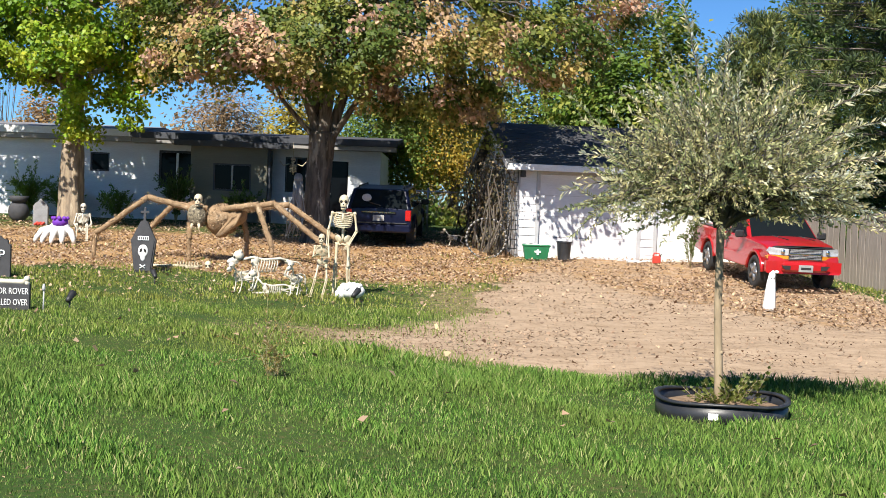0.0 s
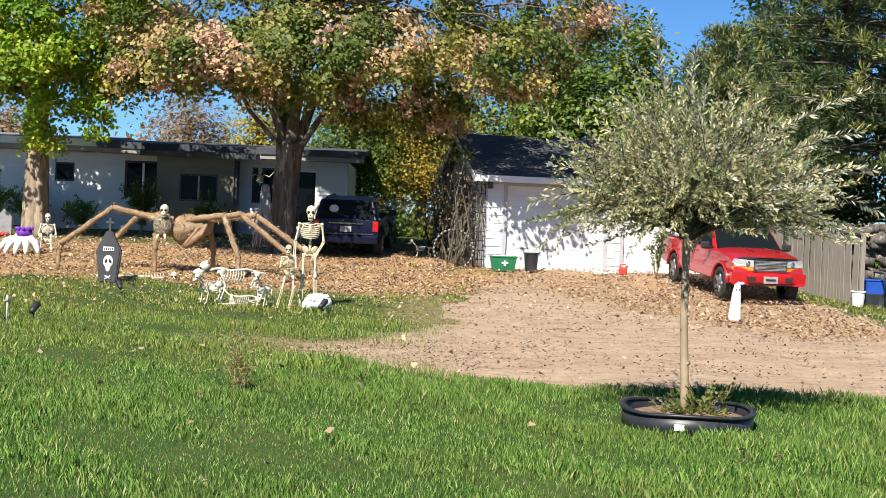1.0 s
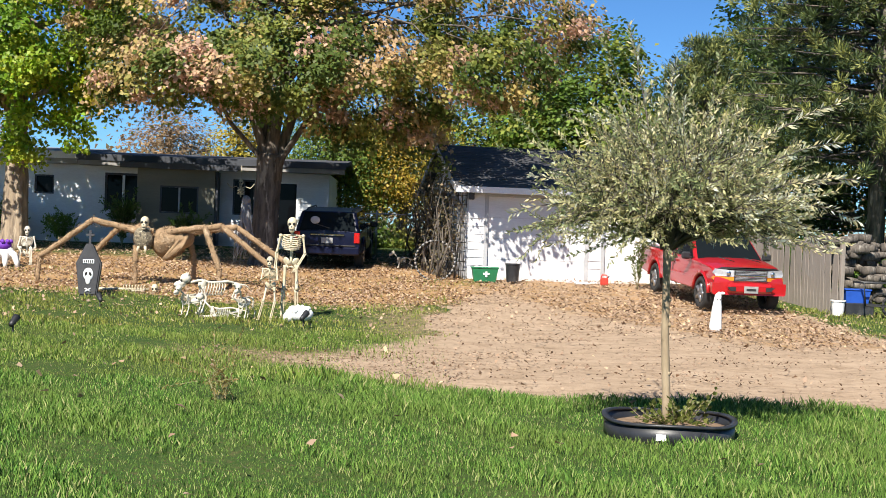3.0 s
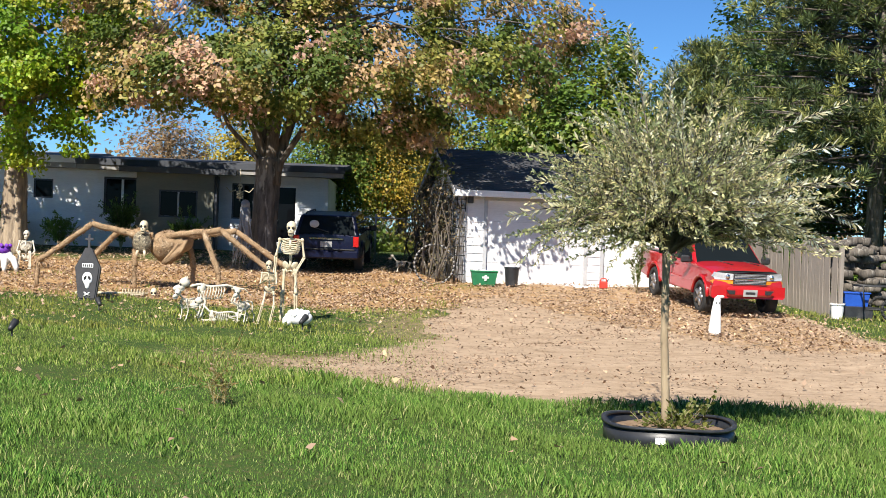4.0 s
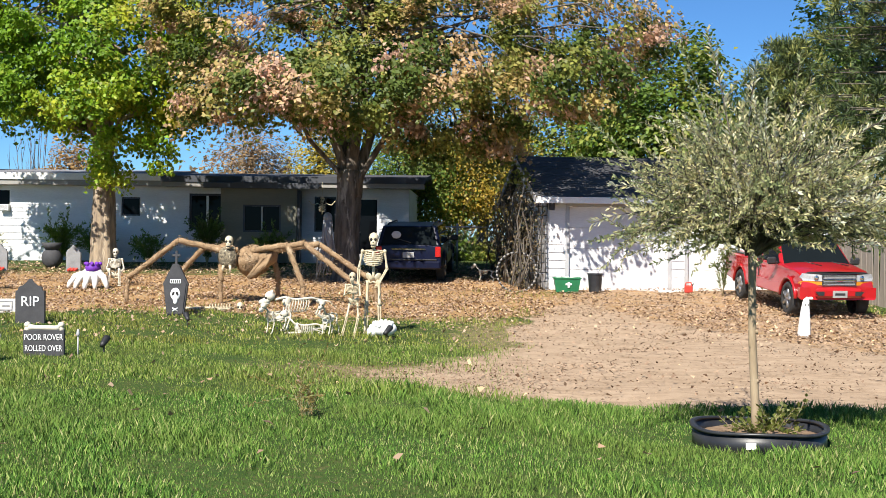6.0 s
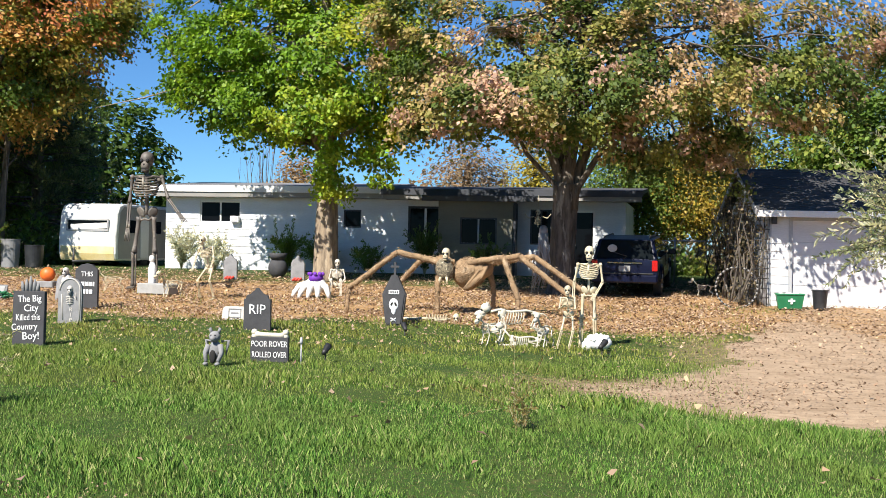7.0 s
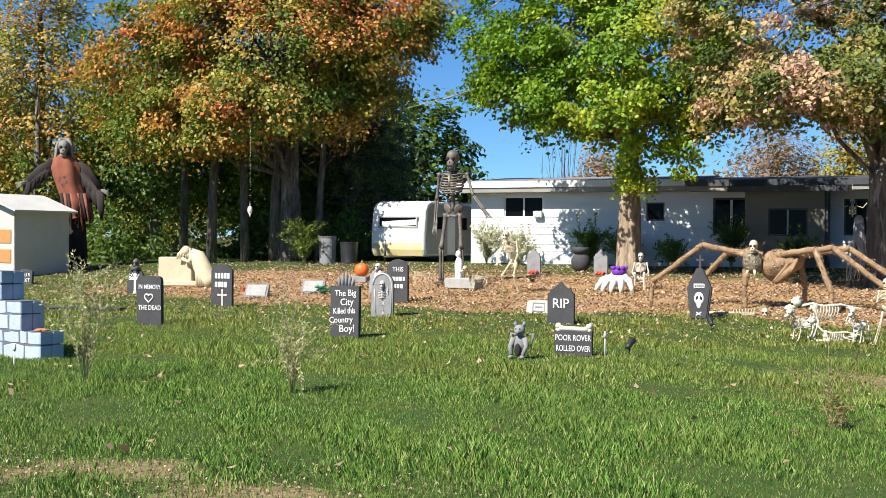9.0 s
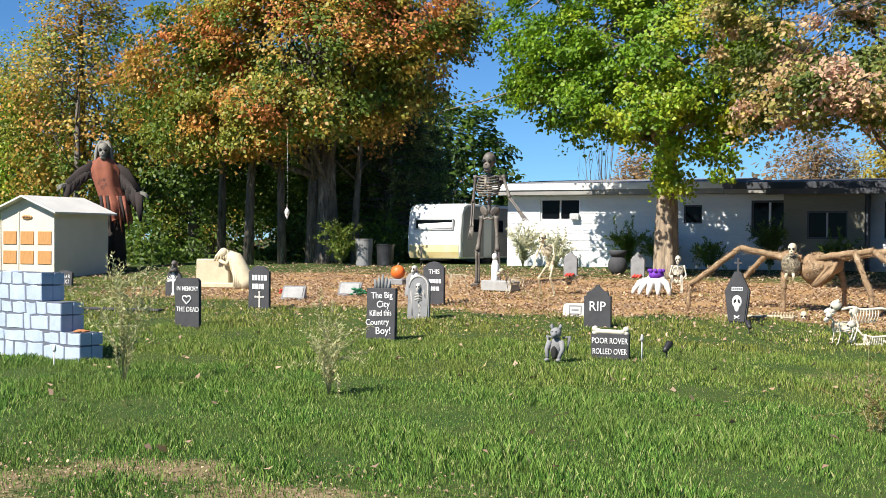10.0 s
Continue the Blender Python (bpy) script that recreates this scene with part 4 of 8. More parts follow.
        path = [tuple(head), tuple(a), tuple(a + (b - a) * 0.35 + np.array([0, 0, 0.05])), tuple(a + (b - a) * 0.7 + np.array([0, 0, 0.05])), e]
        tube(bm, path, [0.012, 0.008, 0.006, 0.004, 0.002], 5)
        shoot_leaves(path[1:], rng, 0.03, 0.085, sx, sy, st, 0.85, 0.05)
    part("branch_structure", bm, BARK, t, smooth=True)
    leaves("crown", np.array(out), 0.055, 0.018, WILLOW_LEAF, t, np.clip(tones, 0, 1), 0.0, rng, dirs)
    leaves("shoot_foliage", np.array(sx), 0.085, 0.022, WILLOW_LEAF, t, np.clip(st, 0, 1), 0.0, rng, sy)
    # ring and soil
    p = thing("tree_ring", pose(WX + 0.04, WY - 0.02, 0.0), "low black plastic ring round the young tree, filled with soil", "planter")
    bm = bmesh.new()
    ring_z(bm, (0, 0, -0.03), 0.575, 0.02, 0.18, 56)
    ring_z(bm, (0, 0, 0.148), 0.595, 0.05, 0.022, 56)
    for v in bm.verts:
        a = math.atan2(v.co.y, v.co.x)
        v.co.z += 0.012 * math.sin(3 * a + 0.5) + 0.02 * max(0, math.cos(a - 3.0)) ** 6
        q = 1 + 0.025 * math.sin(2 * a)
        v.co.x *= q
        v.co.y *= q
    part("ring", bm, BLACK_PLASTIC, p, smooth=False)
    bm = bmesh.new()
    prev = None
    c0 = bm.verts.new((0, 0, 0.15))
    for r in (0.12, 0.25, 0.4, 0.55):
        ring = [bm.verts.new((math.cos(a) * r, math.sin(a) * r, 0.15 - 0.07 * (r / 0.55) ** 2 + rng.normal() * 0.008)) for a in (2 * math.pi * k / 30 for k in range(30))]
        for k in range(30):
            bm.faces.new((c0, ring[k], ring[(k + 1) % 30])) if prev is None else bm.faces.new((prev[k], ring[k], ring[(k + 1) % 30], prev[(k + 1) % 30]))
        prev = ring
    part("soil", bm, MULCH, p, "brown mulch", smooth=True)
    bm = bmesh.new()
    a0 = radians(-112)
    for k in range(4):
        a = a0 + 0.035 * k
        box(bm, (math.cos(a) * 0.583, math.sin(a) * 0.583, 0.072), (0.022, 0.003, 0.055), Matrix.Rotation(a + math.pi / 2, 3, "Z"))
    part("sticker", bm, WHITE_PAINT, p, "worn white sticker")
    # weeds at the foot
    w = thing("weed_clump", pose(WX + 0.1, WY - 0.1, 0.1), "leafy green weeds at the foot of the young tree", "weeds")
    out, dirs, tones = [], [], []
    bm = bmesh.new()
    for k in range(34):
        a, r, h = rng.uniform(0, 6.28), abs(rng.normal()) * 0.16, rng.uniform(0.06, 0.26)
        path = [(math.cos(a) * r * 0.4, math.sin(a) * r * 0.4, 0), (math.cos(a) * r, math.sin(a) * r, h * 0.6), (math.cos(a) * (r + 0.08), math.sin(a) * (r + 0.08), h)]
        tube(bm, path, [0.004, 0.003, 0.0015], 4)
        shoot_leaves(path, rng, 0.03, 0.05, out, dirs, tones, 0.45, 0.1)
    tube(bm, [(0.2, 0.1, 0), (0.3, 0.1, 0.2), (0.38, 0.1, 0.4)], [0.005, 0.004, 0.002], 4)
    shoot_leaves([(0.2, 0.1, 0), (0.3, 0.1, 0.2), (0.38, 0.1, 0.4)], rng, 0.05, 0.05, out, dirs, tones, 0.4, 0.2)
    part("stem_structure", bm, BARK_PALE, w)["kind"] = "stuff"
    leaves("foliage", np.array(out), 0.055, 0.035, WEED, w, np.clip(tones, 0, 1), 0, rng, dirs)


build_willow()


STEM = stuff_mat("green_stem", (0.40, 0.38, 0.20), (0.32, 0.30, 0.15), 0.8, 9, 40, bumps=0.2)


def weed_sapling(x, y, h, spread, n, seed, label, material, size, name="sapling", tone=0.4):
    rng = np.random.default_rng(seed)
    t = thing(name, pose(x, y, gz(x, y) - 0.02), label, "sapling")
    bm = bmesh.new()
    out, dirs, tones = [], [], []
    for k in range(n):
        a, r = rng.uniform(0, 6.28), rng.uniform(0.1, 1.0) * spread
        e = np.array([math.cos(a) * r, math.sin(a) * r * 0.8, h * rng.uniform(0.45, 1.0)])
        m = np.array([e[0] * 0.25, e[1] * 0.25, e[2] * 0.55]) + rng.normal(size=3) * 0.03
        path = [(0, 0, 0), tuple(m), tuple((m + e) / 2 + np.array([0, 0, 0.05])), tuple(e)]
        tube(bm, path, [0.006, 0.004, 0.003, 0.001], 4)
        shoot_leaves(path, rng, 0.03, size, out, dirs, tones, tone, 0.25)
        for j in range(2):
            b = np.array(path[2])
            e2 = b + rng.normal(size=3) * 0.22 + np.array([0, 0, 0.12])
            tube(bm, [tuple(b), tuple(e2)], [0.0025, 0.001], 3)
            shoot_leaves([tuple(b), tuple(e2)], rng, 0.028, size, out, dirs, tones, tone, 0.1)
    part("stem_structure", bm, STEM, t)
    leaves("foliage", np.array(out), size, size * 0.34, material, t, np.clip(tones, 0, 1), 0, rng, dirs)


weed_sapling(-10.15, 11.62, 1.6, 0.6, 15, 91, "spindly willow sapling in the lawn with sparse pale leaves", WILLOW_LEAF, 0.06, tone=0.45)
weed_sapling(-7.45, 11.95, 0.85, 0.34, 14, 92, "tuft of weeds gone to seed in the lawn", WILLOW_LEAF, 0.055, "weed_tuft", 0.5)
weed_sapling(-1.6, 12.1, 0.32, 0.22, 12, 93, "dry pinkish weed tuft in the lawn", WEED, 0.04, "weed_tuft", 0.9)
weed_sapling(6.2, 30.9, 1.35, 0.3, 8, 94, "slim sapling before the white garage door", WEED, 0.09, tone=0.2)
weed_sapling(-22.9, 37.4, 1.6, 0.9, 24, 95, "leafy brown-green shrub at the foot of the maple", DARK_LEAF, 0.12, "shrub", 0.7)
for k, (x, s) in enumerate(((-16.6, 1.0), (-15.4, 0.8), (-12.9, 0.9), (-11.9, 0.8))):
    weed_sapling(x, 38.9, 1.35 * s, 0.8, 34, 96 + k, "pale variegated shrub against the house wall" if x < -15 else "dark shrub against the house wall", WILLOW_LEAF if x < -15 else DARK_LEAF, 0.1, "shrub", 0.9 if x < -15 else 0.5)

# ---- grass and fallen leaves ----
def grass_mat(name, warm):
    m, n, l, p = nodes_of(name)
    geo = n.new("ShaderNodeNewGeometry")
    c = ramp(n, l, geo.outputs["Random Per Island"], [(0.0, (0.022 + 0.02 * warm, 0.075, 0.010)), (0.5, (0.095 + 0.055 * warm, 0.225 + 0.015 * warm, 0.034)), (0.84 - 0.1 * warm, (0.22 + 0.1 * warm, 0.36, 0.07)), (1.0, (0.46, 0.43, 0.21))])
    big = noise_tex(n, l, 0.55, 5)
    c = mixed(n, l, ramp(n, l, big, [(0.40, (0, 0, 0)), (0.66, (0.75, 0.75, 0.75))]), c, (0.14 + 0.05 * warm, 0.21, 0.042))
    l.new(c, p.inputs["Base Color"])
    p.inputs["Roughness"].default_value = 0.7
    p.inputs["Specular IOR Level"].default_value = 0.25
    tr = n.new("ShaderNodeBsdfTranslucent")
    l.new(c, tr.inputs[0])
    mx = n.new("ShaderNodeMixShader")
    mx.inputs[0].default_value = 0.14
    l.new(p.outputs[0], mx.inputs[1])
    l.new(tr.outputs[0], mx.inputs[2])
    l.new(mx.outputs[0], n["Material Output"].inputs[0])
    return m


GRASS, GRASS_MID, GRASS_DRY = grass_mat("grass_blade", 0.1), grass_mat("paler_grass_blade", 0.6), grass_mat("dry_grass_blade", 1.3)


def grass(name, x0, x1, y0, y1, n, h0, w0, seed, label, material=None):
    rng = np.random.default_rng(seed)
    x, y = rng.uniform(x0, x1, n), rng.uniform(y0, y1, n)
    tall = 0.8 + 0.5 * np.sin(x * 1.1 + 2 * np.sin(y * 0.7)) * np.sin(y * 1.7 + x * 0.3) + 0.25 * np.sin(x * 5.3 + y * 3.1)
    keep = (1 - drive_mask(x, y)) * (1 - 0.9 * litter_shade_mask(x, y)) * (1 - 0.3 * bare_mask(x, y))
    ok = (rng.random(n) < keep) & (np.hypot(x - WX, y - WY) > 0.6)
    x, y, tall = x[ok], y[ok], tall[ok]
    n = len(x)
    short = 1 - 0.55 * bare_mask(x, y)
    edge = 1 + 0.5 * np.exp(-((y - np.interp(x, [-2.5, -0.46, 2.75, 8], [15.5, 13.5, 12.4, 12.4])) / 0.5) ** 2)
    h = h0 * np.clip(tall, 0.5, 1.6) * rng.uniform(0.5, 1.25, n) * short * edge
    a = rng.uniform(0, 2 * math.pi, n)
    lean = h * rng.uniform(0.08, 0.5, n)
    b = rng.uniform(0, 2 * math.pi, n)
    z = ground_z(x, y) - 0.01 - 0.03 * drive_mask(x, y)
    w = w0 * rng.uniform(0.6, 1.3, n)
    dx, dy = np.cos(a) * w / 2, np.sin(a) * w / 2
    lx, ly = np.cos(b) * lean, np.sin(b) * lean
    p = np.stack([x, y, z], 1)
    s = np.stack([dx, dy, 0 * dx], 1)
    m = p + np.stack([lx * 0.3, ly * 0.3, h * 0.6], 1)
    tip = p + np.stack([lx, ly, h], 1)
    vs = np.stack([p - s, p + s, m + s * 0.45, tip], 1).reshape(-1, 3)
    ob = raw_mesh(name, vs, np.arange(4 * n), 4, material or GRASS)
    tagged(ob, label, "grass", kind="stuff")


grass("near_grass", -13.5, 7.5, 5.0, 13.6, 340000, 0.085, 0.0056, 101, "bright green uneven lawn grass by the road")
grass("middle_grass", -19.0, 7.5, 13.6, 20.0, 190000, 0.085, 0.0075, 102, "green lawn grass round the tombstones", GRASS_MID)
grass("far_grass", -30.0, 12.5, 20.0, 31.0, 150000, 0.085, 0.014, 103, "thinner lawn grass under the first fallen leaves", GRASS_DRY)

LITTER = leaf_mat("fallen_leaf", [(0.0, (0.20, 0.125, 0.08)), (0.4, (0.34, 0.23, 0.15)), (0.75, (0.48, 0.345, 0.24)), (1.0, (0.60, 0.44, 0.25))], 0.7, 0.1)


def fallen(name, n, x0, x1, y0, y1, size, mask, seed, label, lift=0.012, material=None):
    rng = np.random.default_rng(seed)
    x, y = rng.uniform(x0, x1, n), rng.uniform(y0, y1, n)
    ok = rng.random(n) < mask(x, y)
    x, y = x[ok], y[ok]
    n = len(x)
    a = rng.uniform(0, 2 * math.pi, n)
    u = np.stack([np.cos(a), np.sin(a), rng.normal(size=n) * 0.35], 1)
    v = np.stack([-np.sin(a), np.cos(a), rng.normal(size=n) * 0.45], 1)
    s = size * rng.uniform(0.6, 1.3, (n, 1))
    c = np.stack([x, y, ground_z(x, y) + lift + rng.random(n) * 0.03], 1)
    up = np.array([[0, 0, 1.0]])
    vs = np.stack([c - u * s * 0.5, c - u * s * 0.1 + v * s * 0.45 + up * s * 0.15, c + u * s * 0.55, c - u * s * 0.1 - v * s * 0.45 + up * s * 0.15], 1).reshape(-1, 3)
    ob = raw_mesh(name, vs, np.arange(4 * n), 4, material or LITTER, None, np.clip(rng.normal(size=n) * 0.28 + 0.5, 0, 1).repeat(4))
    tagged(ob, label, "fallen leaves", kind="stuff")


fallen("fallen_leaves", 210000, -30, 11.5, 18.5, 39, 0.055, lambda x, y: litter_shade_mask(x, y) * (0.3 + 0.7 * (np.sin(x * 1.9 + y) * np.sin(y * 2.3 - x) > -0.3)), 111, "thick litter of tan and brown maple leaves")
fallen("scattered_leaves", 22000, -24, 9, 13, 28, 0.06, lambda x, y: 0.05 * smooth01(y, 12.5, 16) + 0.5 * smooth01(y, 19, 26), 112, "single tan leaves strewn over the lawn", 0.02)
fallen("lawn_leaves", 200, -12, 6, 7, 16, 0.085, lambda x, y: 0.5 * (1 - drive_mask(x, y)), 113, "a few large curled maple leaves on the lawn", 0.07)


def debris_mask(x, y):
    """Trodden leaf scraps, thickest where the sand runs out into the lawn."""
    streak = np.clip(np.sin(y * 2.6 + 0.5 * np.sin(x * 1.3)) * 0.5 + 0.5 * np.sin(x * 1.9 - y * 0.8), 0, 1)
    tail = np.exp(-(((x + 1.0) / 2.2) ** 2 + ((y - 16.2) / 1.3) ** 2))
    return drive_mask(x, y) * np.clip(0.10 + 0.6 * streak ** 2 + 0.8 * tail, 0, 1)


SCRAPS = leaf_mat("trodden_leaf", [(0.0, (0.15, 0.095, 0.06)), (0.6, (0.27, 0.185, 0.12)), (1.0, (0.42, 0.30, 0.20))], 0.8, 0.05)
fallen("trodden_leaves", 60000, -5, 10, 12.4, 30, 0.034, debris_mask, 114, "brown scraps of leaves and twigs trodden into the sand", 0.002, SCRAPS)


def worn_turf(x, y):
    return (1 - smooth01(y - 0.12 * x, 7.9, 9.3)) * smooth01(-x, 1.5, 6.0) * 0.7


fallen("dry_thatch", 9000, -11, -1, 5.4, 8.6, 0.022, worn_turf, 115, "dry brown scraps in the thin turf by the road", 0.015)


# ---- vehicles ----
def paint_mat(name, col, dull, coat=0.8):
    m, n, l, p = nodes_of(name)
    c = mixed(n, l, ramp(n, l, noise_tex(n, l, 2.0, 6), [(0.4, (0, 0, 0)), (0.7, (1, 1, 1))]), col, dull)
    l.new(c, p.inputs["Base Color"])
    p.inputs["Roughness"].default_value, p.inputs["Coat Weight"].default_value, p.inputs["Coat Roughness"].default_value = 0.4, coat, 0.08
    p.inputs["Specular IOR Level"].default_value = 0.25
    return m


RED_PAINT = paint_mat("red_car_paint", (0.40, 0.008, 0.012), (0.33, 0.009, 0.013))
BLUE_PAINT = paint_mat("dark_blue_car_paint", (0.0025, 0.005, 0.024), (0.002, 0.004, 0.016), 0.08)
CAR_GLASS = glass_mat("car_glass", (0.006, 0.008, 0.009), 0.04)
RUBBER = stuff_mat("tyre_rubber", (0.02, 0.02, 0.02), (0.03, 0.03, 0.03), 0.9, 8, 60)
ALLOY = stuff_mat("alloy", (0.55, 0.55, 0.56), (0.45, 0.45, 0.46), 0.35, 6, 60, metal=0.9, bumps=0.05)
CHROME = stuff_mat("chrome", (0.75, 0.75, 0.76), (0.65, 0.65, 0.66), 0.15, 6, 60, metal=1.0, bumps=0.0)
LAMP_CLEAR = stuff_mat("lamp_lens", (0.5, 0.51, 0.53), (0.36, 0.37, 0.4), 0.12, 30, 90, bumps=0.3, coat=1.0)
LAMP_AMBER = stuff_mat("amber_lens", (0.75, 0.28, 0.02), (0.6, 0.2, 0.02), 0.2, 30, 90, bumps=0.2, coat=1.0)
LAMP_RED = stuff_mat("red_lens", (0.5, 0.012, 0.012), (0.4, 0.01, 0.01), 0.2, 30, 90, bumps=0.2, coat=1.0)
PLATE = stuff_mat("plate", (0.34, 0.34, 0.33), (0.28, 0.28, 0.28), 0.5, 9, 60, bumps=0.05)
BLACK_TRIM = stuff_mat("black_trim", (0.02, 0.02, 0.022), (0.03, 0.03, 0.03), 0.5, 6, 60)


def arch(y, r, z0, n=8):
    """The rim of a wheel arch, from front to back along the sill."""
    return [(y + r * math.cos(a), max(z0, 0.36 + r * math.sin(a))) for a in (math.pi * k / n for k in range(n + 1))]


def loft(bm, low, high, mat=0):
    """A closed shell between two outlines with the same number of corners."""
    a, b = [bm.verts.new(p) for p in low], [bm.verts.new(p) for p in high]
    k = len(a)
    fs = [bm.faces.new(a[::-1]), bm.faces.new(b)] + [bm.faces.new((a[i], a[(i + 1) % k], b[(i + 1) % k], b[i])) for i in range(k)]
    for f in fs:
        f.material_index = mat
    return bm


def pane_on(name, corners, material, parent, label="", out=0.006, inset=0.06):
    """A pane just proud of a flat side given by its four corners."""
    c = [Vector(p) for p in corners]
    mid = sum(c, Vector()) / 4
    n = (c[1] - c[0]).cross(c[3] - c[0]).normalized()
    c = [p + (mid - p) * inset + n * out for p in c]
    bm = bmesh.new()
    top = [bm.verts.new(p) for p in c]
    low = [bm.verts.new(p - n * (out + 0.004)) for p in c]
    bm.faces.new(top)
    for i in range(4):
        bm.faces.new((top[i], low[i], low[(i + 1) % 4], top[(i + 1) % 4]))
    return part(name, bm, material, parent, label)


def wheel(parent, x, y, r, w, side):
    bm = bmesh.new()
    pr = [(r * 0.62, -w / 2), (r * 0.93, -w / 2), (r, -w * 0.36), (r, w * 0.36), (r * 0.93, w / 2), (r * 0.62, w / 2)]
    n = 26
    vs = [[bm.verts.new((x + q, y + math.cos(a) * p, r + math.sin(a) * p)) for p, q in pr] for a in (2 * math.pi * k / n for k in range(n))]
    for i in range(n):
        for k in range(6):
            bm.faces.new((vs[i][k], vs[(i + 1) % n][k], vs[(i + 1) % n][(k + 1) % 6], vs[i][(k + 1) % 6]))
    ob = part("wheel", bm, RUBBER, parent, "black tyre on an alloy rim", smooth=True)
    bm = bmesh.new()
    xs = x + side * w * 0.34
    tube(bm, [(xs - side * 0.06, y, r), (xs, y, r)], r * 0.63, 22)
    for k in range(5):
        a = 2 * math.pi * k / 5
        tube(bm, [(xs + side * 0.012, y, r), (xs + side * 0.018, y + math.cos(a) * r * 0.58, r + math.sin(a) * r * 0.58)], [r * 0.14, r * 0.12], 6)
    ball(bm, (xs + side * 0.02, y, r), (0.02, r * 0.17, r * 0.17), seg=10, rings=6)
    part("rim", bm, ALLOY, ob)


def shell(bm, prof, hw, front, belt, crown, bulge):
    """A car's body: the side outline carried across, with a crowned hood and a bowed nose."""
    rows = []
    for s in (-1, -0.94, -0.65, 0, 0.65, 0.94, 1):
        w = 1 - abs(s) ** 3
        rows.append([bm.verts.new((s * hw, y + (bulge * w if y > front - 0.2 else 0), z + (crown * w if z > belt - 0.3 else 0))) for y, z in prof])
    k = len(prof)
    bm.faces.new(rows[0])
    bm.faces.new(rows[-1][::-1])
    for a, b in zip(rows, rows[1:]):
        for i in range(k):
            bm.faces.new((a[i], b[i], b[(i + 1) % k], a[(i + 1) % k]))


def vehicle(name, m, label, paint, hw, top, front, rear, hood, belt, roof, axles, roofspan, rake, tail, suv):
    """hw: half width; front, rear: ends along y; hood: height; belt: window sill; roof: height; roofspan: roof from, to."""
    t = thing(name, m, label, "car" if suv else "pickup truck")
    fa, ra = axles
    z0, R = 0.40, 0.43
    prof = [(rear, z0 + 0.08), (rear - 0.03, belt - 0.25), (rear, belt)]
    prof += [(roofspan[1] + rake[1], belt), (roofspan[0] + rake[0] + 0.02, belt), (front - 0.35, hood), (front - 0.06, hood - 0.08), (front, hood - 0.3), (front - 0.02, z0 + 0.04)]
    prof += arch(fa, R, z0) + arch(ra, R, z0)
    bm = bmesh.new()
    shell(bm, prof, hw, front, belt, 0.05, 0.09)
    for v in bm.verts:
        if v.co.z > belt - 0.3:
            v.co.x *= 0.965 if v.co.y < roofspan[0] + rake[0] + 0.5 else 0.93
        if v.co.z < 0.5:
            v.co.x *= 0.97
        if v.co.y > front - 0.3:
            v.co.x *= 0.95
    body = part("body", bm, paint, t, smooth=True)
    body.data.set_sharp_from_angle(angle=radians(38))
    bv = body.modifiers.new("bevel", "BEVEL")
    bv.width, bv.segments, bv.limit_method, bv.angle_limit = 0.03, 2, "ANGLE", radians(38)
    for y in axles:
        for s in (-1, 1):
            bm = bmesh.new()
            tube(bm, [(s * hw * 0.985, y + q, z) for q, z in arch(0, R + 0.03, z0)], 0.04, 8)
            part("wheel_arch_flare", bm, paint, body)
    # cabin
    lo = [(-hw * 0.95, roofspan[1] + rake[1], belt - 0.01), (hw * 0.95, roofspan[1] + rake[1], belt - 0.01), (hw * 0.95, roofspan[0] + rake[0], belt - 0.01), (-hw * 0.95, roofspan[0] + rake[0], belt - 0.01)]
    hi = [(-hw * top, roofspan[1], roof), (hw * top, roofspan[1], roof), (hw * top, roofspan[0], roof), (-hw * top, roofspan[0], roof)]
    bm = bmesh.new()
    loft(bm, lo, hi)
    cab = part("cab", bm, paint, t)
    bv = cab.modifiers.new("bevel", "BEVEL")
    bv.width, bv.segments = 0.06, 3
    pane_on("windshield", (lo[2], lo[3], hi[3], hi[2]), CAR_GLASS, cab, "dark windshield", inset=0.07)
    pane_on("rear_window", (lo[0], lo[1], hi[1], hi[0]), CAR_GLASS, cab, "dark rear window", inset=0.12)

    def between(a, b, f):
        return tuple(Vector(a) + (Vector(b) - Vector(a)) * f)
    for s, (a, b) in ((1, (1, 2)), (-1, (3, 0))):
        cuts = (0.04, 0.33, 0.66, 0.97) if suv else (0.06, 0.46, 0.96)
        for f0, f1 in zip(cuts, cuts[1:]):
            pane_on("side_window", (between(lo[a], lo[b], f0), between(lo[a], lo[b], f1), between(hi[a], hi[b], f1), between(hi[a], hi[b], f0)), CAR_GLASS, cab, inset=0.1)
    for y in axles:
        for s in (-1, 1):
            wheel(t, s * (hw - 0.11), y, 0.36, 0.23, s)
    bm = bmesh.new()
    box(bm, (0, (front + rear) / 2, 0.46), (hw * 1.5, (front - rear) * 0.8, 0.14))
    part("chassis", bm, BLACK_TRIM, t)
    for s in (-1, 1):
        bm = bmesh.new()
        yy = roofspan[0] + rake[0] - 0.22
        box(bm, (s * (hw + 0.11), yy, belt + 0.06), (0.2, 0.1, 0.16), bev=0.03)
        tube(bm, [(s * (hw - 0.05), yy, belt), (s * (hw + 0.06), yy, belt + 0.04)], 0.025, 6)
        part("mirror", bm, BLACK_TRIM, t, "black door mirror")
        for y in (roofspan[0] + rake[0] - 1.25,) if not suv else (0.0, 1.0):
            bm = bmesh.new()
            box(bm, (s * (hw + 0.004), y, belt - 0.14), (0.03, 0.16, 0.035), bev=0.008)
            part("door_handle", bm, BLACK_TRIM, t)
            bm = bmesh.new()
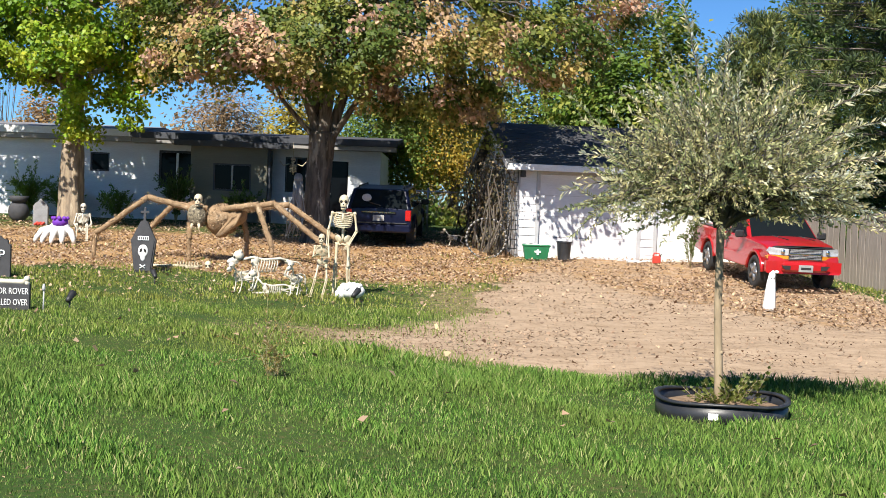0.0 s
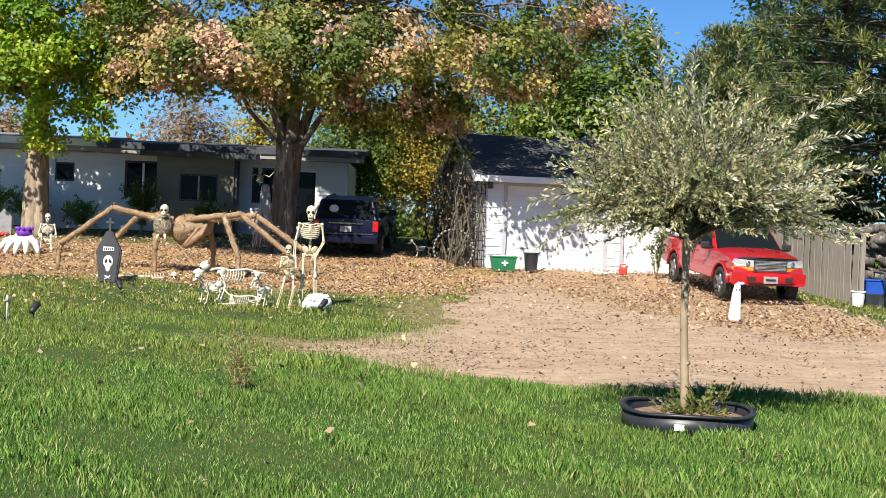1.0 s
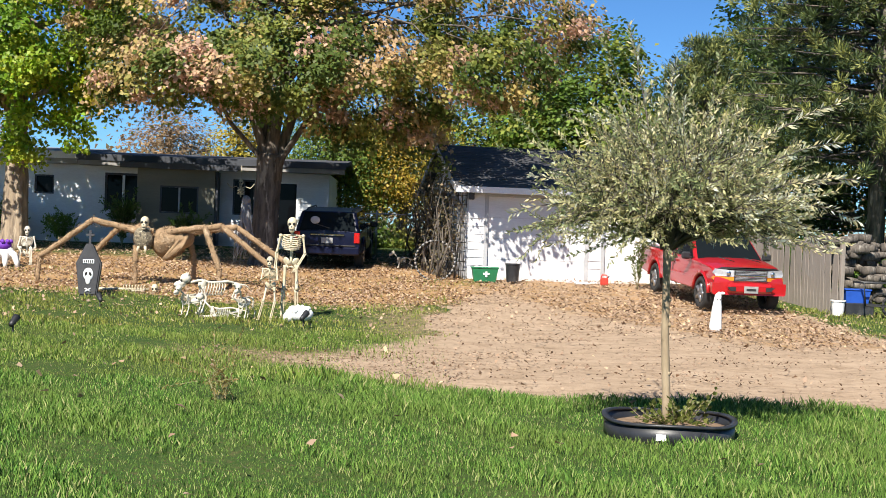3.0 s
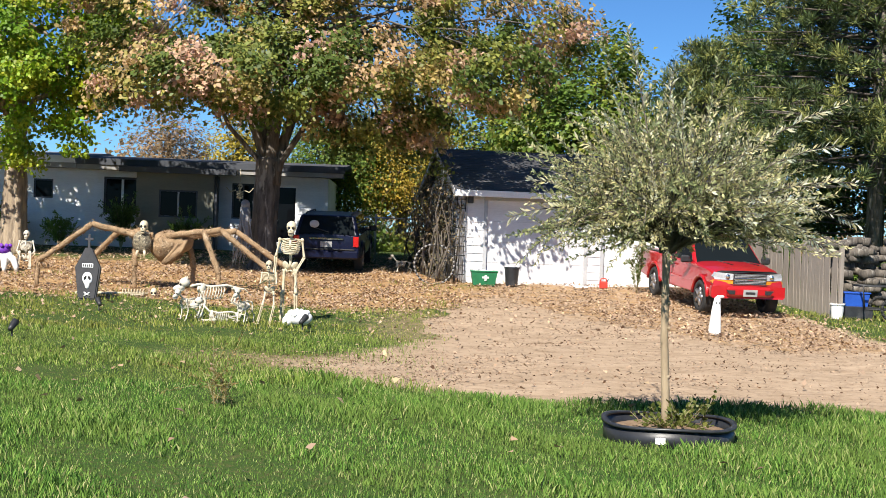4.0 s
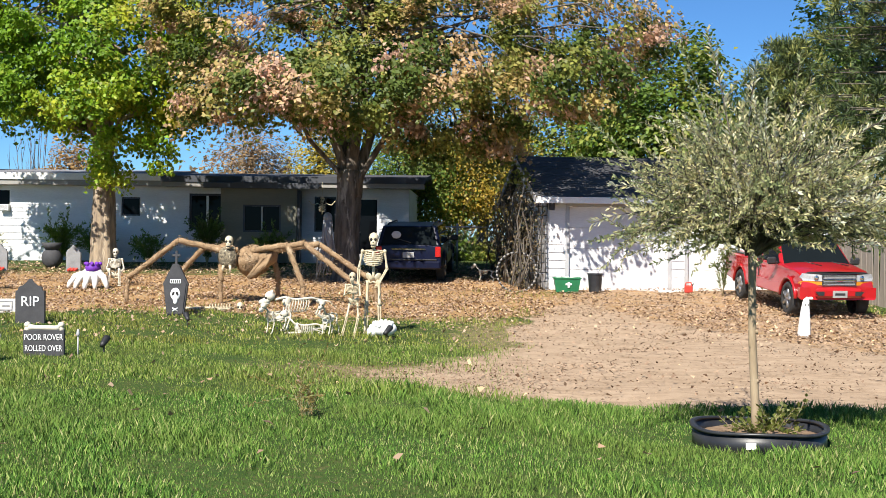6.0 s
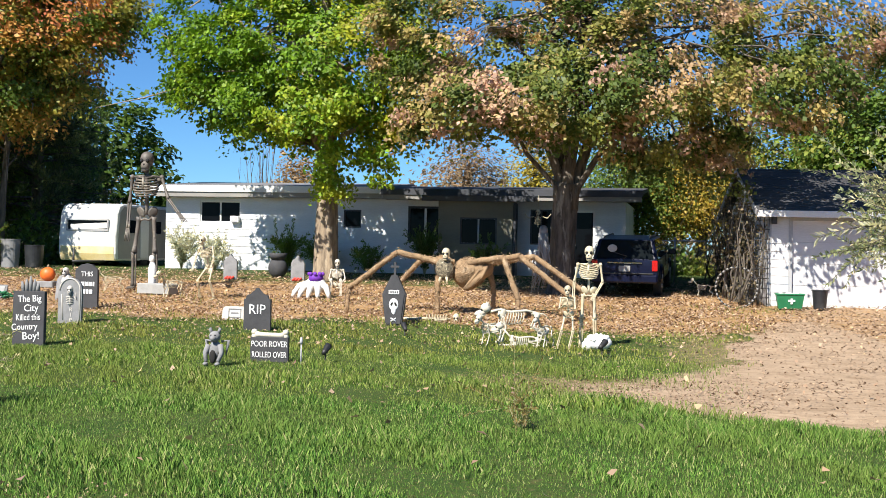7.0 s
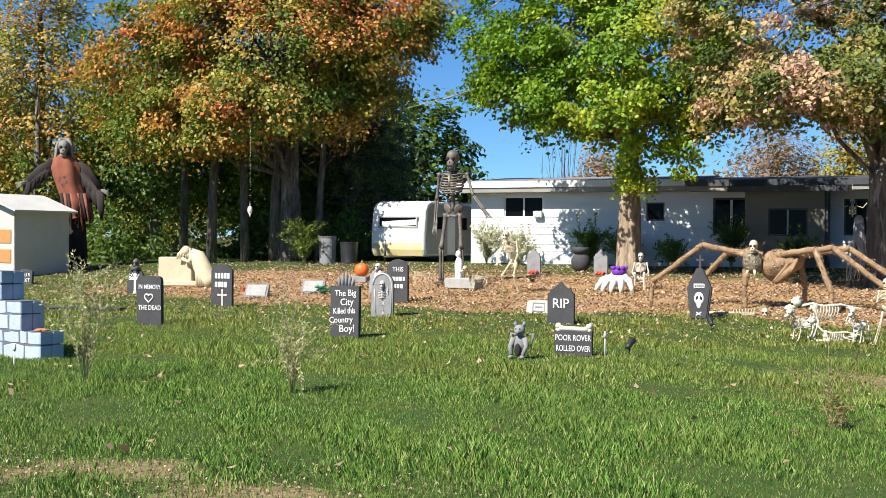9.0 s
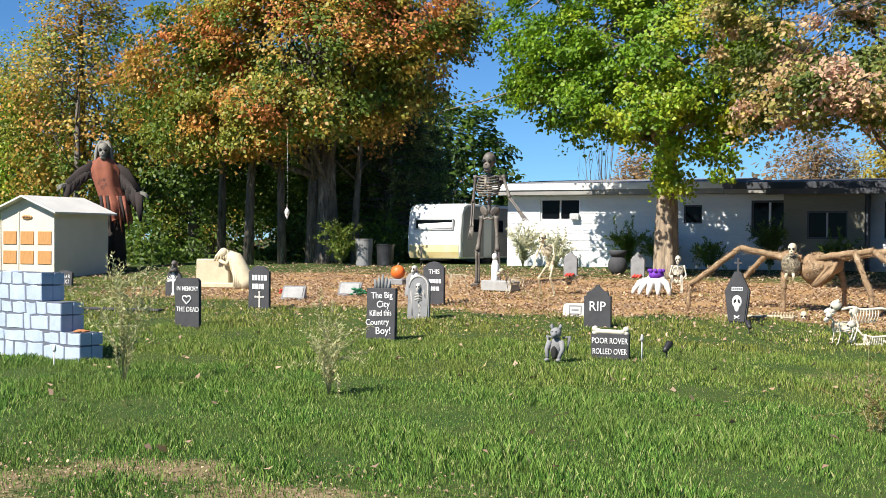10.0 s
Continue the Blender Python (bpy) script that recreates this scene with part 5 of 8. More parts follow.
            box(bm, (s * (hw * 0.99), y - 0.12, 0.85), (0.012, 0.012, 0.62))
            part("door_gap", bm, BLACK_TRIM, t)
    return t


def axle_pose(f, r):
    """A pose from the spots on the ground under the front and rear axles."""
    f, r = Vector((*f, gz(*f))), Vector((*r, gz(*r)))
    fwd = (f - r).normalized()
    right = fwd.cross(Vector((0, 0, 1))).normalized()
    up = right.cross(fwd)
    m = Matrix((right, fwd, up)).transposed().to_4x4()
    m.translation = (f + r) / 2 - Vector((0, 0, 0.01))
    return m


def build_truck():
    t = vehicle("pickup_truck", axle_pose((7.68, 27.32), (7.31, 30.40)), "red crew-cab pickup truck parked before the garage", RED_PAINT,
                0.85, 0.78, 2.2, -2.72, 0.98, 1.06, 1.63, (1.55, -1.55), (0.35, -1.0), (0.72, -0.3), 0.0, False)
    # no hollow is cut; a dark sheet stands in for the bed
    bm = bmesh.new()
    box(bm, (0, -1.98, 1.078), (1.5, 1.3, 0.03))
    part("bed", bm, BLACK_TRIM, t, "flat dark sheet in place of the open bed")
    bm = bmesh.new()
    slab(bm, [(-0.84, 0.44), (-0.80, 0.40), (0.80, 0.40), (0.84, 0.44), (0.84, 0.66), (-0.84, 0.66)], 2.1, 2.34, bev=0.03)
    for v in bm.verts:
        if v.co.y > 2.2:
            v.co.y -= 0.10 * abs(v.co.x / 0.84) ** 2
    box(bm, (0, 2.27, 0.55), (1.0, 0.13, 0.2), bev=0.04)
    b = part("bumper", bm, RED_PAINT, t, "red front bumper with a plate")
    for s in (-1, 1):
        bm = bmesh.new()
        slab(bm, [(s * 0.34, 0.50), (s * 0.34, 0.585), (s * 0.54, 0.585), (s * 0.46, 0.50)], 2.325, 2.348)
        part("air_slot", bm, BLACK_TRIM, b)
        bm = bmesh.new()
        slab(bm, [(s * 0.38, 0.80), (s * 0.38, 0.935), (s * 0.74, 0.955), (s * 0.79, 0.86), (s * 0.76, 0.80)], 2.17, 2.285)
        for v in bm.verts:
            v.co.y -= 0.12 * max(0, abs(v.co.x) - 0.4) ** 2 / 0.15
        lamp = part("headlight", bm, LAMP_CLEAR, t, "clear headlight")
        bm = bmesh.new()
        tube(bm, [(s * 0.5, 2.27, 0.875), (s * 0.5, 2.287, 0.875)], [0.05, 0.045], 12)
        part("reflector", bm, CHROME, lamp)
        bm = bmesh.new()
        slab(bm, [(s * 0.38, 0.715), (s * 0.38, 0.79), (s * 0.77, 0.79), (s * 0.81, 0.75), (s * 0.80, 0.715)], 2.15, 2.29)
        for v in bm.verts:
            v.co.y -= 0.12 * max(0, abs(v.co.x) - 0.4) ** 2 / 0.15
        part("turn_signal", bm, LAMP_AMBER, t, "amber turn signal")
        bm = bmesh.new()
        box(bm, (s * 0.847, 0.2, 0.66), (0.02, 1.7, 0.05), bev=0.006)
        part("side_moulding", bm, RED_PAINT, t)
    bm = bmesh.new()
    box(bm, (0, 2.355, 0.53), (0.32, 0.012, 0.15), bev=0.003)
    plate = part("license_plate", bm, PLATE, b, "pale plate with unreadable marks")
    bm = bmesh.new()
    box(bm, (0, 2.363, 0.53), (0.22, 0.004, 0.05))
    part("plate_mark", bm, BLACK_TRIM, plate)
    bm = bmesh.new()
    box(bm, (0, 2.255, 0.825), (0.74, 0.07, 0.23), bev=0.012)
    g = part("grille", bm, BLACK_TRIM, t, "black grille with a chrome bar")
    for z in (0.765, 0.885):
        for k in range(3):
            bm = bmesh.new()
            box(bm, (0, 2.293, z + (k - 1) * 0.028), (0.7, 0.012, 0.007))
            part("grille_slat", bm, FRAME_GREY, g)
    bm = bmesh.new()
    box(bm, (0, 2.297, 0.825), (0.75, 0.03, 0.045), bev=0.01)
    box(bm, (0, 2.305, 0.825), (0.14, 0.03, 0.05), bev=0.01)
    for z in (0.712, 0.937):
        box(bm, (0, 2.29, z), (0.76, 0.025, 0.014), bev=0.004)
    part("grille_bar", bm, CHROME, g)
    bm = bmesh.new()
    slab(bm, [(-0.70, 0.945), (-0.6, 0.985), (0, 1.0), (0.6, 0.985), (0.70, 0.945), (0.6, 0.955), (0, 0.965), (-0.6, 0.955)], 2.17, 2.30)
    for v in bm.verts:
        v.co.y -= 0.1 * abs(v.co.x / 0.7) ** 2
    part("hood_guard", bm, BLACK_TRIM, t, "black hood deflector")
    for x in (-0.3, 0.3):
        bm = bmesh.new()
        tube(bm, [(x - 0.05, 1.93, 1.1), (x + 0.3, 1.84, 1.18)], 0.01, 5)
        part("wiper", bm, BLACK_TRIM, t)


build_truck()


def build_suv():
    t = vehicle("suv", axle_pose((-1.47, 36.55), (-1.62, 33.75)), "dark blue sport utility car parked in tree shade by the house", BLUE_PAINT,
                0.89, 0.80, 2.3, -2.42, 0.98, 1.0, 1.53, (1.4, -1.4), (0.3, -2.15), (0.75, -0.25), 0.0, True)
    bm = bmesh.new()
    box(bm, (0, -2.46, 0.52), (1.72, 0.18, 0.22), bev=0.04)
    b = part("bumper", bm, BLUE_PAINT, t)
    bm = bmesh.new()
    box(bm, (0, -2.46, 0.655), (1.5, 0.16, 0.03), bev=0.008)
    part("bumper_step", bm, BLACK_TRIM, b)
    bm = bmesh.new()
    box(bm, (0, -2.465, 0.93), (0.9, 0.03, 0.045), bev=0.01)
    part("tailgate_trim", bm, CHROME, t, "bright strip across the tailgate")
    bm = bmesh.new()
    tube(bm, [(0.05, -2.40, 1.1), (-0.3, -2.37, 1.2)], 0.012, 5)
    part("rear_wiper", bm, BLACK_TRIM, t)
    for s in (-1, 1):
        bm = bmesh.new()
        box(bm, (s * 0.78, -2.43, 0.86), (0.15, 0.1, 0.28), bev=0.02)
        part("tail_light", bm, LAMP_RED, t, "red tail light")
        bm = bmesh.new()
        tube(bm, [(s * 0.6, 0.2, 1.52), (s * 0.6, 0.1, 1.575), (s * 0.6, -1.8, 1.575), (s * 0.6, -1.95, 1.52)], 0.02, 6)
        part("roof_rail", bm, BLACK_TRIM, t)
    bm = bmesh.new()
    box(bm, (0, -2.462, 0.78), (0.3, 0.012, 0.15), bev=0.003)
    part("license_plate", bm, PLATE, t, "pale plate with unreadable marks")
    bm = bmesh.new()
    ball(bm, (-0.33, -2.36, 1.30), (0.13, 0.012, 0.1), seg=14, rings=8)
    part("window_sticker", bm, FRAME_GREY, t, "pale round decal in the rear window")


build_suv()

# ---- camper ----
CAMPER_SKIN = stuff_mat("camper_skin", (0.80, 0.79, 0.75), (0.74, 0.73, 0.68), 0.45, 0.7, 30, bumps=0.08)
CAMPER_YELLOW = stuff_mat("yellowed_skin", (0.72, 0.56, 0.24), (0.78, 0.68, 0.42), 0.5, 1.2, 30, bumps=0.08)
# camper skin darkened for the side turned from the sun
SHADED_SKIN = stuff_mat("shaded_skin", (0.36, 0.34, 0.31), (0.30, 0.285, 0.26), 0.5, 1.2, 30, bumps=0.08)


def build_camper():
    t = thing("camper_trailer", pose(-20.35, 39.6, 0), "old white travel trailer with a yellowed lower front", "camper")
    bm = bmesh.new()
    prof = [(0.10, 1.12), (0.0, 1.35), (0.0, 2.0), (0.12, 2.75), (0.28, 3.0), (0.6, 3.1), (4.6, 3.12), (4.85, 2.9), (4.9, 1.35), (4.8, 1.12)]
    slab_x(bm, prof, -1.08, 1.06)
    body = part("body", bm, CAMPER_SKIN, t)
    bv = body.modifiers.new("bevel", "BEVEL")
    bv.width, bv.segments, bv.limit_method, bv.angle_limit = 0.08, 3, "ANGLE", radians(50)
    bm = bmesh.new()
    slab_x(bm, [(0.075, 1.14), (-0.012, 1.37), (-0.012, 1.62), (0.02, 1.62), (0.1, 1.2)], -1.0, 0.98)
    part("front_panel", bm, CAMPER_YELLOW, t, "yellowed lower front panel")
    # overlay that puts this side's shade into its colour
    bm = bmesh.new()
    slab_x(bm, [(0.2, 1.2), (0.14, 1.6), (0.3, 2.8), (0.6, 3.0), (4.6, 3.0), (4.8, 1.2)], 1.058, 1.068)
    part("shaded_side_panel", bm, SHADED_SKIN, t, "side panel coloured grey-tan to show the shaded side")
    bm = bmesh.new()
    zz, y = 2.36, 0.02
    for x0, x1, z0, z1 in ((-0.75, 0.75, 2.5, 2.56), (-0.75, 0.75, 2.14, 2.2), (-0.8, -0.74, 2.14, 2.56), (0.72, 0.78, 2.14, 2.56)):
        box(bm, ((x0 + x1) / 2, y, (z0 + z1) / 2), (x1 - x0, 0.07, z1 - z0), bev=0.01)
    w = part("front_window", bm, FRAME_GREY, t, "long front window in a grey frame")
    bm = bmesh.new()
    box(bm, (0, 0.03, 2.35), (1.46, 0.03, 0.3))
    part("pane", bm, DARK_GLASS, w)
    bm = bmesh.new()
    box(bm, (0.06, -0.02, 2.30), (1.36, 0.02, 0.2), Matrix.Rotation(radians(-3), 3, "Y"), bev=0.006)
    part("window_cover", bm, CAMPER_SKIN, w, "white cover slipping off the window")
    for name, y0, y1, z0, z1, mm in (("side_window", 0.9, 1.7, 2.1, 2.55, DARK_GLASS), ("side_window", 2.9, 3.6, 2.1, 2.55, DARK_GLASS), ("side_door", 1.9, 2.55, 1.2, 2.95, CAMPER_SKIN)):
        bm = bmesh.new()
        box(bm, (1.08, (y0 + y1) / 2, (z0 + z1) / 2), (0.03, y1 - y0, z1 - z0), bev=0.006)
        part(name, bm, mm, t)
    for y in (2.3, 3.1):
        for s in (-0.95, 0.95):
            bm = bmesh.new()
            tube(bm, [(s - 0.09, y, 1.19), (s + 0.09, y, 1.19)], 0.33, 18)
            part("wheel", bm, RUBBER, t)
    bm = bmesh.new()
    tube(bm, [(-0.6, 0.2, 1.1), (0, -1.0, 1.1)], 0.04, 6)
    tube(bm, [(0.6, 0.2, 1.1), (0, -1.0, 1.1)], 0.04, 6)
    tube(bm, [(0, -0.95, 0.85), (0, -0.95, 1.55)], 0.035, 8)
    part("hitch", bm, BLACK_TRIM, t)


build_camper()

# ---- shed ----
SHED_WALL = stuff_mat("cream_shed_panel", (0.66, 0.60, 0.50), (0.60, 0.545, 0.45), 0.6, 1.2, 40, bumps=0.12)
SHED_TRIM = stuff_mat("orange_wood_panel", (0.52, 0.27, 0.09), (0.44, 0.21, 0.07), 0.6, 4, 30, stretch=(4, 1, 1))
SHED_ROOF = stuff_mat("pale_shed_roof", (0.62, 0.62, 0.60), (0.55, 0.55, 0.53), 0.6, 1.5, 40)


def build_shed():
    t = thing("garden_shed", pose(-29.4, 30.35, gz(-29.4, 30.35), 0, 0, -1), "small cream shed with tan door panels and a pale roof", "shed")
    w, d, e, a = 2.45, 2.45, 2.22, 2.66
    bm = bmesh.new()
    slab(bm, [(-w, 0), (0, 0), (0, e), (-w / 2, a), (-w, e)], 0, d)
    part("body", bm, SHED_WALL, t)
    for s in (-1, 1):
        bm = bmesh.new()
        x = -w / 2 + s * (w / 2 + 0.3)
        slab(bm, [(-w / 2, a + 0.02), (x, e - 0.09), (x, e - 0.03), (-w / 2, a + 0.08)], -0.3, d + 0.1)
        part("roof_panel", bm, SHED_ROOF, t, "pale sheet roof panel")
    for z in (1.14, 0.5):
        for k in range(3):
            bm = bmesh.new()
            x = -w / 2 + (k - 1) * 0.78
            box(bm, (x, -0.012, z + 0.2), (0.6, 0.03, 0.44), bev=0.01)
            part("door_panel", bm, SHED_TRIM, t, "tan wooden door panel")
    bm = bmesh.new()
    for x in (-w + 0.04, -w / 2 - 0.39, -0.04):
        box(bm, (x, -0.01, e / 2), (0.05, 0.03, e - 0.04), bev=0.004)
    part("door_trim", bm, SHED_WALL, t)
    bm = bmesh.new()
    ball(bm, (-w / 2, -0.03, 2.02), (0.24, 0.03, 0.075), seg=18, rings=8)
    sg = part("oval_sign", bm, SHED_TRIM, t, "small oval sign with unreadable writing")
    bm = bmesh.new()
    for k in range(5):
        box(bm, (-w / 2 - 0.13 + k * 0.065, -0.062, 2.02), (0.04, 0.008, 0.045))
    part("sign_mark", bm, BLACK_TRIM, sg)


build_shed()

# ---- fences and clutter by the garage ----
OLD_WOOD = stuff_mat("weathered_fence_wood", (0.30, 0.26, 0.22), (0.22, 0.19, 0.16), 0.85, 3, 30, bumps=0.4, stretch=(3, 3, 0.3))
STEEL = stuff_mat("galvanised_steel", (0.42, 0.43, 0.44), (0.34, 0.35, 0.36), 0.45, 6, 60, metal=0.7, bumps=0.05)
GREEN_PLASTIC = stuff_mat("green_plastic", (0.015, 0.17, 0.07), (0.012, 0.13, 0.05), 0.45, 4, 50, bumps=0.05)
BLUE_PLASTIC = stuff_mat("blue_plastic", (0.02, 0.09, 0.45), (0.015, 0.07, 0.36), 0.45, 4, 50, bumps=0.05)
RED_PLASTIC = stuff_mat("red_plastic", (0.6, 0.05, 0.03), (0.5, 0.04, 0.025), 0.45, 4, 50, bumps=0.05)
WHITE_PLASTIC = stuff_mat("white_plastic", (0.82, 0.82, 0.80), (0.74, 0.74, 0.72), 0.45, 5, 50, bumps=0.05)


def build_wood_fence():
    t = thing("board_fence", pose(0, 0, 0), "weathered grey board fence beside the drive", "fence")
    a, b = Vector((8.95, 31.6)), Vector((9.75, 26.7))
    d = (b - a)
    n = int(d.length / 0.15)
    rng = np.random.default_rng(5)
    ang = math.atan2(d.y, d.x)
    for k in range(n):
        p = a + d * (k + 0.5) / n
        g = gz(p.x, p.y)
        h = 1.5 + rng.normal() * 0.03
        bm = bmesh.new()
        box(bm, (0, 0, h / 2), (0.138, 0.02, h), bev=0.004)
        o = part("board", bm, OLD_WOOD, t)
        o.matrix_basis = pose(p.x, p.y, g, rng.normal() * 0.8, rng.normal() * 0.8, math.degrees(ang))
    for k in range(4):
        p = a + d * k / 3
        bm = bmesh.new()
        box(bm, (0, 0, 0.8), (0.09, 0.09, 1.6), bev=0.008)
        o = part("post", bm, OLD_WOOD, t)
        o.matrix_basis = pose(p.x + 0.07, p.y, gz(p.x, p.y), 0, 0, math.degrees(ang))


build_wood_fence()


def build_chain_fence():
    t = thing("chain_link_fence", pose(0, 38, gz(0, 38)), "low galvanised chain-link fence behind the parked car", "fence")
    for x in np.linspace(-2.0, 2.6, 4):
        bm = bmesh.new()
        tube(bm, [(x, 0, 0), (x, 0, 1.32)], 0.03, 8)
        ball(bm, (x, 0, 1.34), 0.04, seg=8, rings=6)
        part("post", bm, STEEL, t)
    bm = bmesh.new()
    tube(bm, [(-2.0, 0, 1.27), (2.6, 0, 1.27)], 0.02, 6)
    part("top_rail", bm, STEEL, t)
    bm = bmesh.new()
    for k in range(-13, 47):
        x = -2.0 + k * 0.1
        for s in (1, -1):
            x0, x1 = (x, x + 1.2) if s > 0 else (x + 1.2, x)
            p, q = Vector((x0, 0, 0.05)), Vector((x1, 0, 1.25))
            lo, hi = -2.0, 2.6
            f0, f1 = sorted(((lo - x0) / (x1 - x0), (hi - x0) / (x1 - x0)))
            f0, f1 = max(0, f0), min(1, f1)
            if f1 > f0:
                tube(bm, [p.lerp(q, f0), p.lerp(q, f1)], 0.005, 3)
    o = part("mesh", bm, STEEL, t)
    o["kind"] = "stuff"


build_chain_fence()


def tub(name, x, y, r0, r1, h, material, label, oval=1.0, group=""):
    t = thing(name, pose(x, y, gz(x, y)), label, "bucket", group)
    bm = bmesh.new()
    n = 24
    prof = ((0.0, 0.0), (r0, 0.0), (r1, h), (r1 + 0.015, h), (r1 + 0.015, h - 0.03), (r1 - 0.015, h - 0.005), (r0 - 0.01, 0.02), (0, 0.02))
    vs = [[bm.verts.new((math.cos(a) * p * oval, math.sin(a) * p, z)) for p, z in prof[1:-1]] for a in (2 * math.pi * k / n for k in range(n))]
    for i in range(n):
        for k in range(len(vs[0]) - 1):
            bm.faces.new((vs[i][k], vs[(i + 1) % n][k], vs[(i + 1) % n][k + 1], vs[i][k + 1]))
    bm.faces.new([v[0] for v in vs])
    bm.faces.new([v[-1] for v in vs])
    part("tub", bm, material, t, smooth=False)
    return t


tub("bucket", 3.09, 31.35, 0.15, 0.19, 0.47, BLACK_PLASTIC, "black plastic bucket standing by the garage door")


def build_recycling():
    t = thing("recycling_bin", pose(2.38, 31.3, gz(2.38, 31.3)), "green plastic recycling bin with a white mark", "bin")
    bm = bmesh.new()
    loft(bm, [(-0.27, -0.18, 0), (0.27, -0.18, 0), (0.27, 0.18, 0), (-0.27, 0.18, 0)], [(-0.33, -0.22, 0.34), (0.33, -0.22, 0.34), (0.33, 0.22, 0.34), (-0.33, 0.22, 0.34)])
    part("body", bm, GREEN_PLASTIC, t)
    bm = bmesh.new()
    box(bm, (0, 0, 0.35), (0.70, 0.48, 0.04), bev=0.012)
    part("rim", bm, GREEN_PLASTIC, t)
    bm = bmesh.new()
    box(bm, (0.03, -0.212, 0.19), (0.05, 0.01, 0.14), Matrix.Rotation(radians(-6), 3, "X"))
    box(bm, (0.03, -0.214, 0.2), (0.16, 0.01, 0.045), Matrix.Rotation(radians(-6), 3, "X"))
    part("mark", bm, WHITE_PLASTIC, t)
    bm = bmesh.new()
    rng = np.random.default_rng(3)
    for k in range(7):
        ball(bm, (rng.uniform(-0.25, 0.25), rng.uniform(-0.12, 0.12), 0.36), (0.08, 0.06, 0.035), seg=8, rings=5)
    part("contents", bm, WHITE_PLASTIC, t, "white rubbish on top")


build_recycling()


def build_gas_can():
    x, y = 5.42, 31.3
    t = thing("fuel_can", pose(x, y, gz(x, y)), "small red plastic fuel can by the garage", "fuel can")
    bm = bmesh.new()
    box(bm, (0, 0, 0.1), (0.2, 0.15, 0.2), bev=0.03)
    part("body", bm, RED_PLASTIC, t)
    bm = bmesh.new()
    tube(bm, [(-0.08, 0, 0.19), (-0.06, 0, 0.27), (0.06, 0, 0.27), (0.08, 0, 0.19)], 0.018, 8)
    part("handle", bm, RED_PLASTIC, t)
    bm = bmesh.new()
    tube(bm, [(0.08, 0, 0.18), (0.13, 0, 0.26)], [0.02, 0.012], 8)
    part("spout", bm, BLACK_TRIM, t)
    bm = bmesh.new()
    box(bm, (0, 0, 0.03), (0.34, 0.2, 0.06), bev=0.015)
    solid("paver", pose(4.85, 31.35, gz(4.85, 31.35)), bm, WHITE_PAINT, "pale concrete paver leaning at the garage door", "paver")


build_gas_can()


def build_ghost():
    bm = bmesh.new()
    pts = [(0, 0, 0), (0, 0, 0.05), (0.01, 0, 0.3), (0.015, 0, 0.5), (0.02, 0, 0.62), (0.03, 0, 0.68), (0.045, -0.01, 0.745)]
    tube(bm, pts, [0.115, 0.12, 0.1, 0.085, 0.065, 0.06, 0.015], 16)
    for v in bm.verts:
        if v.co.z < 0.5:
            a = math.atan2(v.co.y, v.co.x)
            v.co.x *= 1 + 0.1 * math.sin(5 * a)
            v.co.y *= 1 + 0.1 * math.sin(5 * a)
    ball(bm, (0.1, -0.03, 0.72), (0.05, 0.04, 0.03), seg=8, rings=6)
    for s in (-1, 1):
        ball(bm, (0.02 + s * 0.025, -0.065, 0.6), (0.012, 0.012, 0.02), seg=8, rings=5, mat=1)
    solid("ghost_ornament", pose(6.13, 23.08, gz(6.13, 23.08) - 0.01), bm, WHITE_PLASTIC, "white draped ghost ornament standing in the drive", "ornament", smooth=True, mats=(BLACK_TRIM,))


build_ghost()


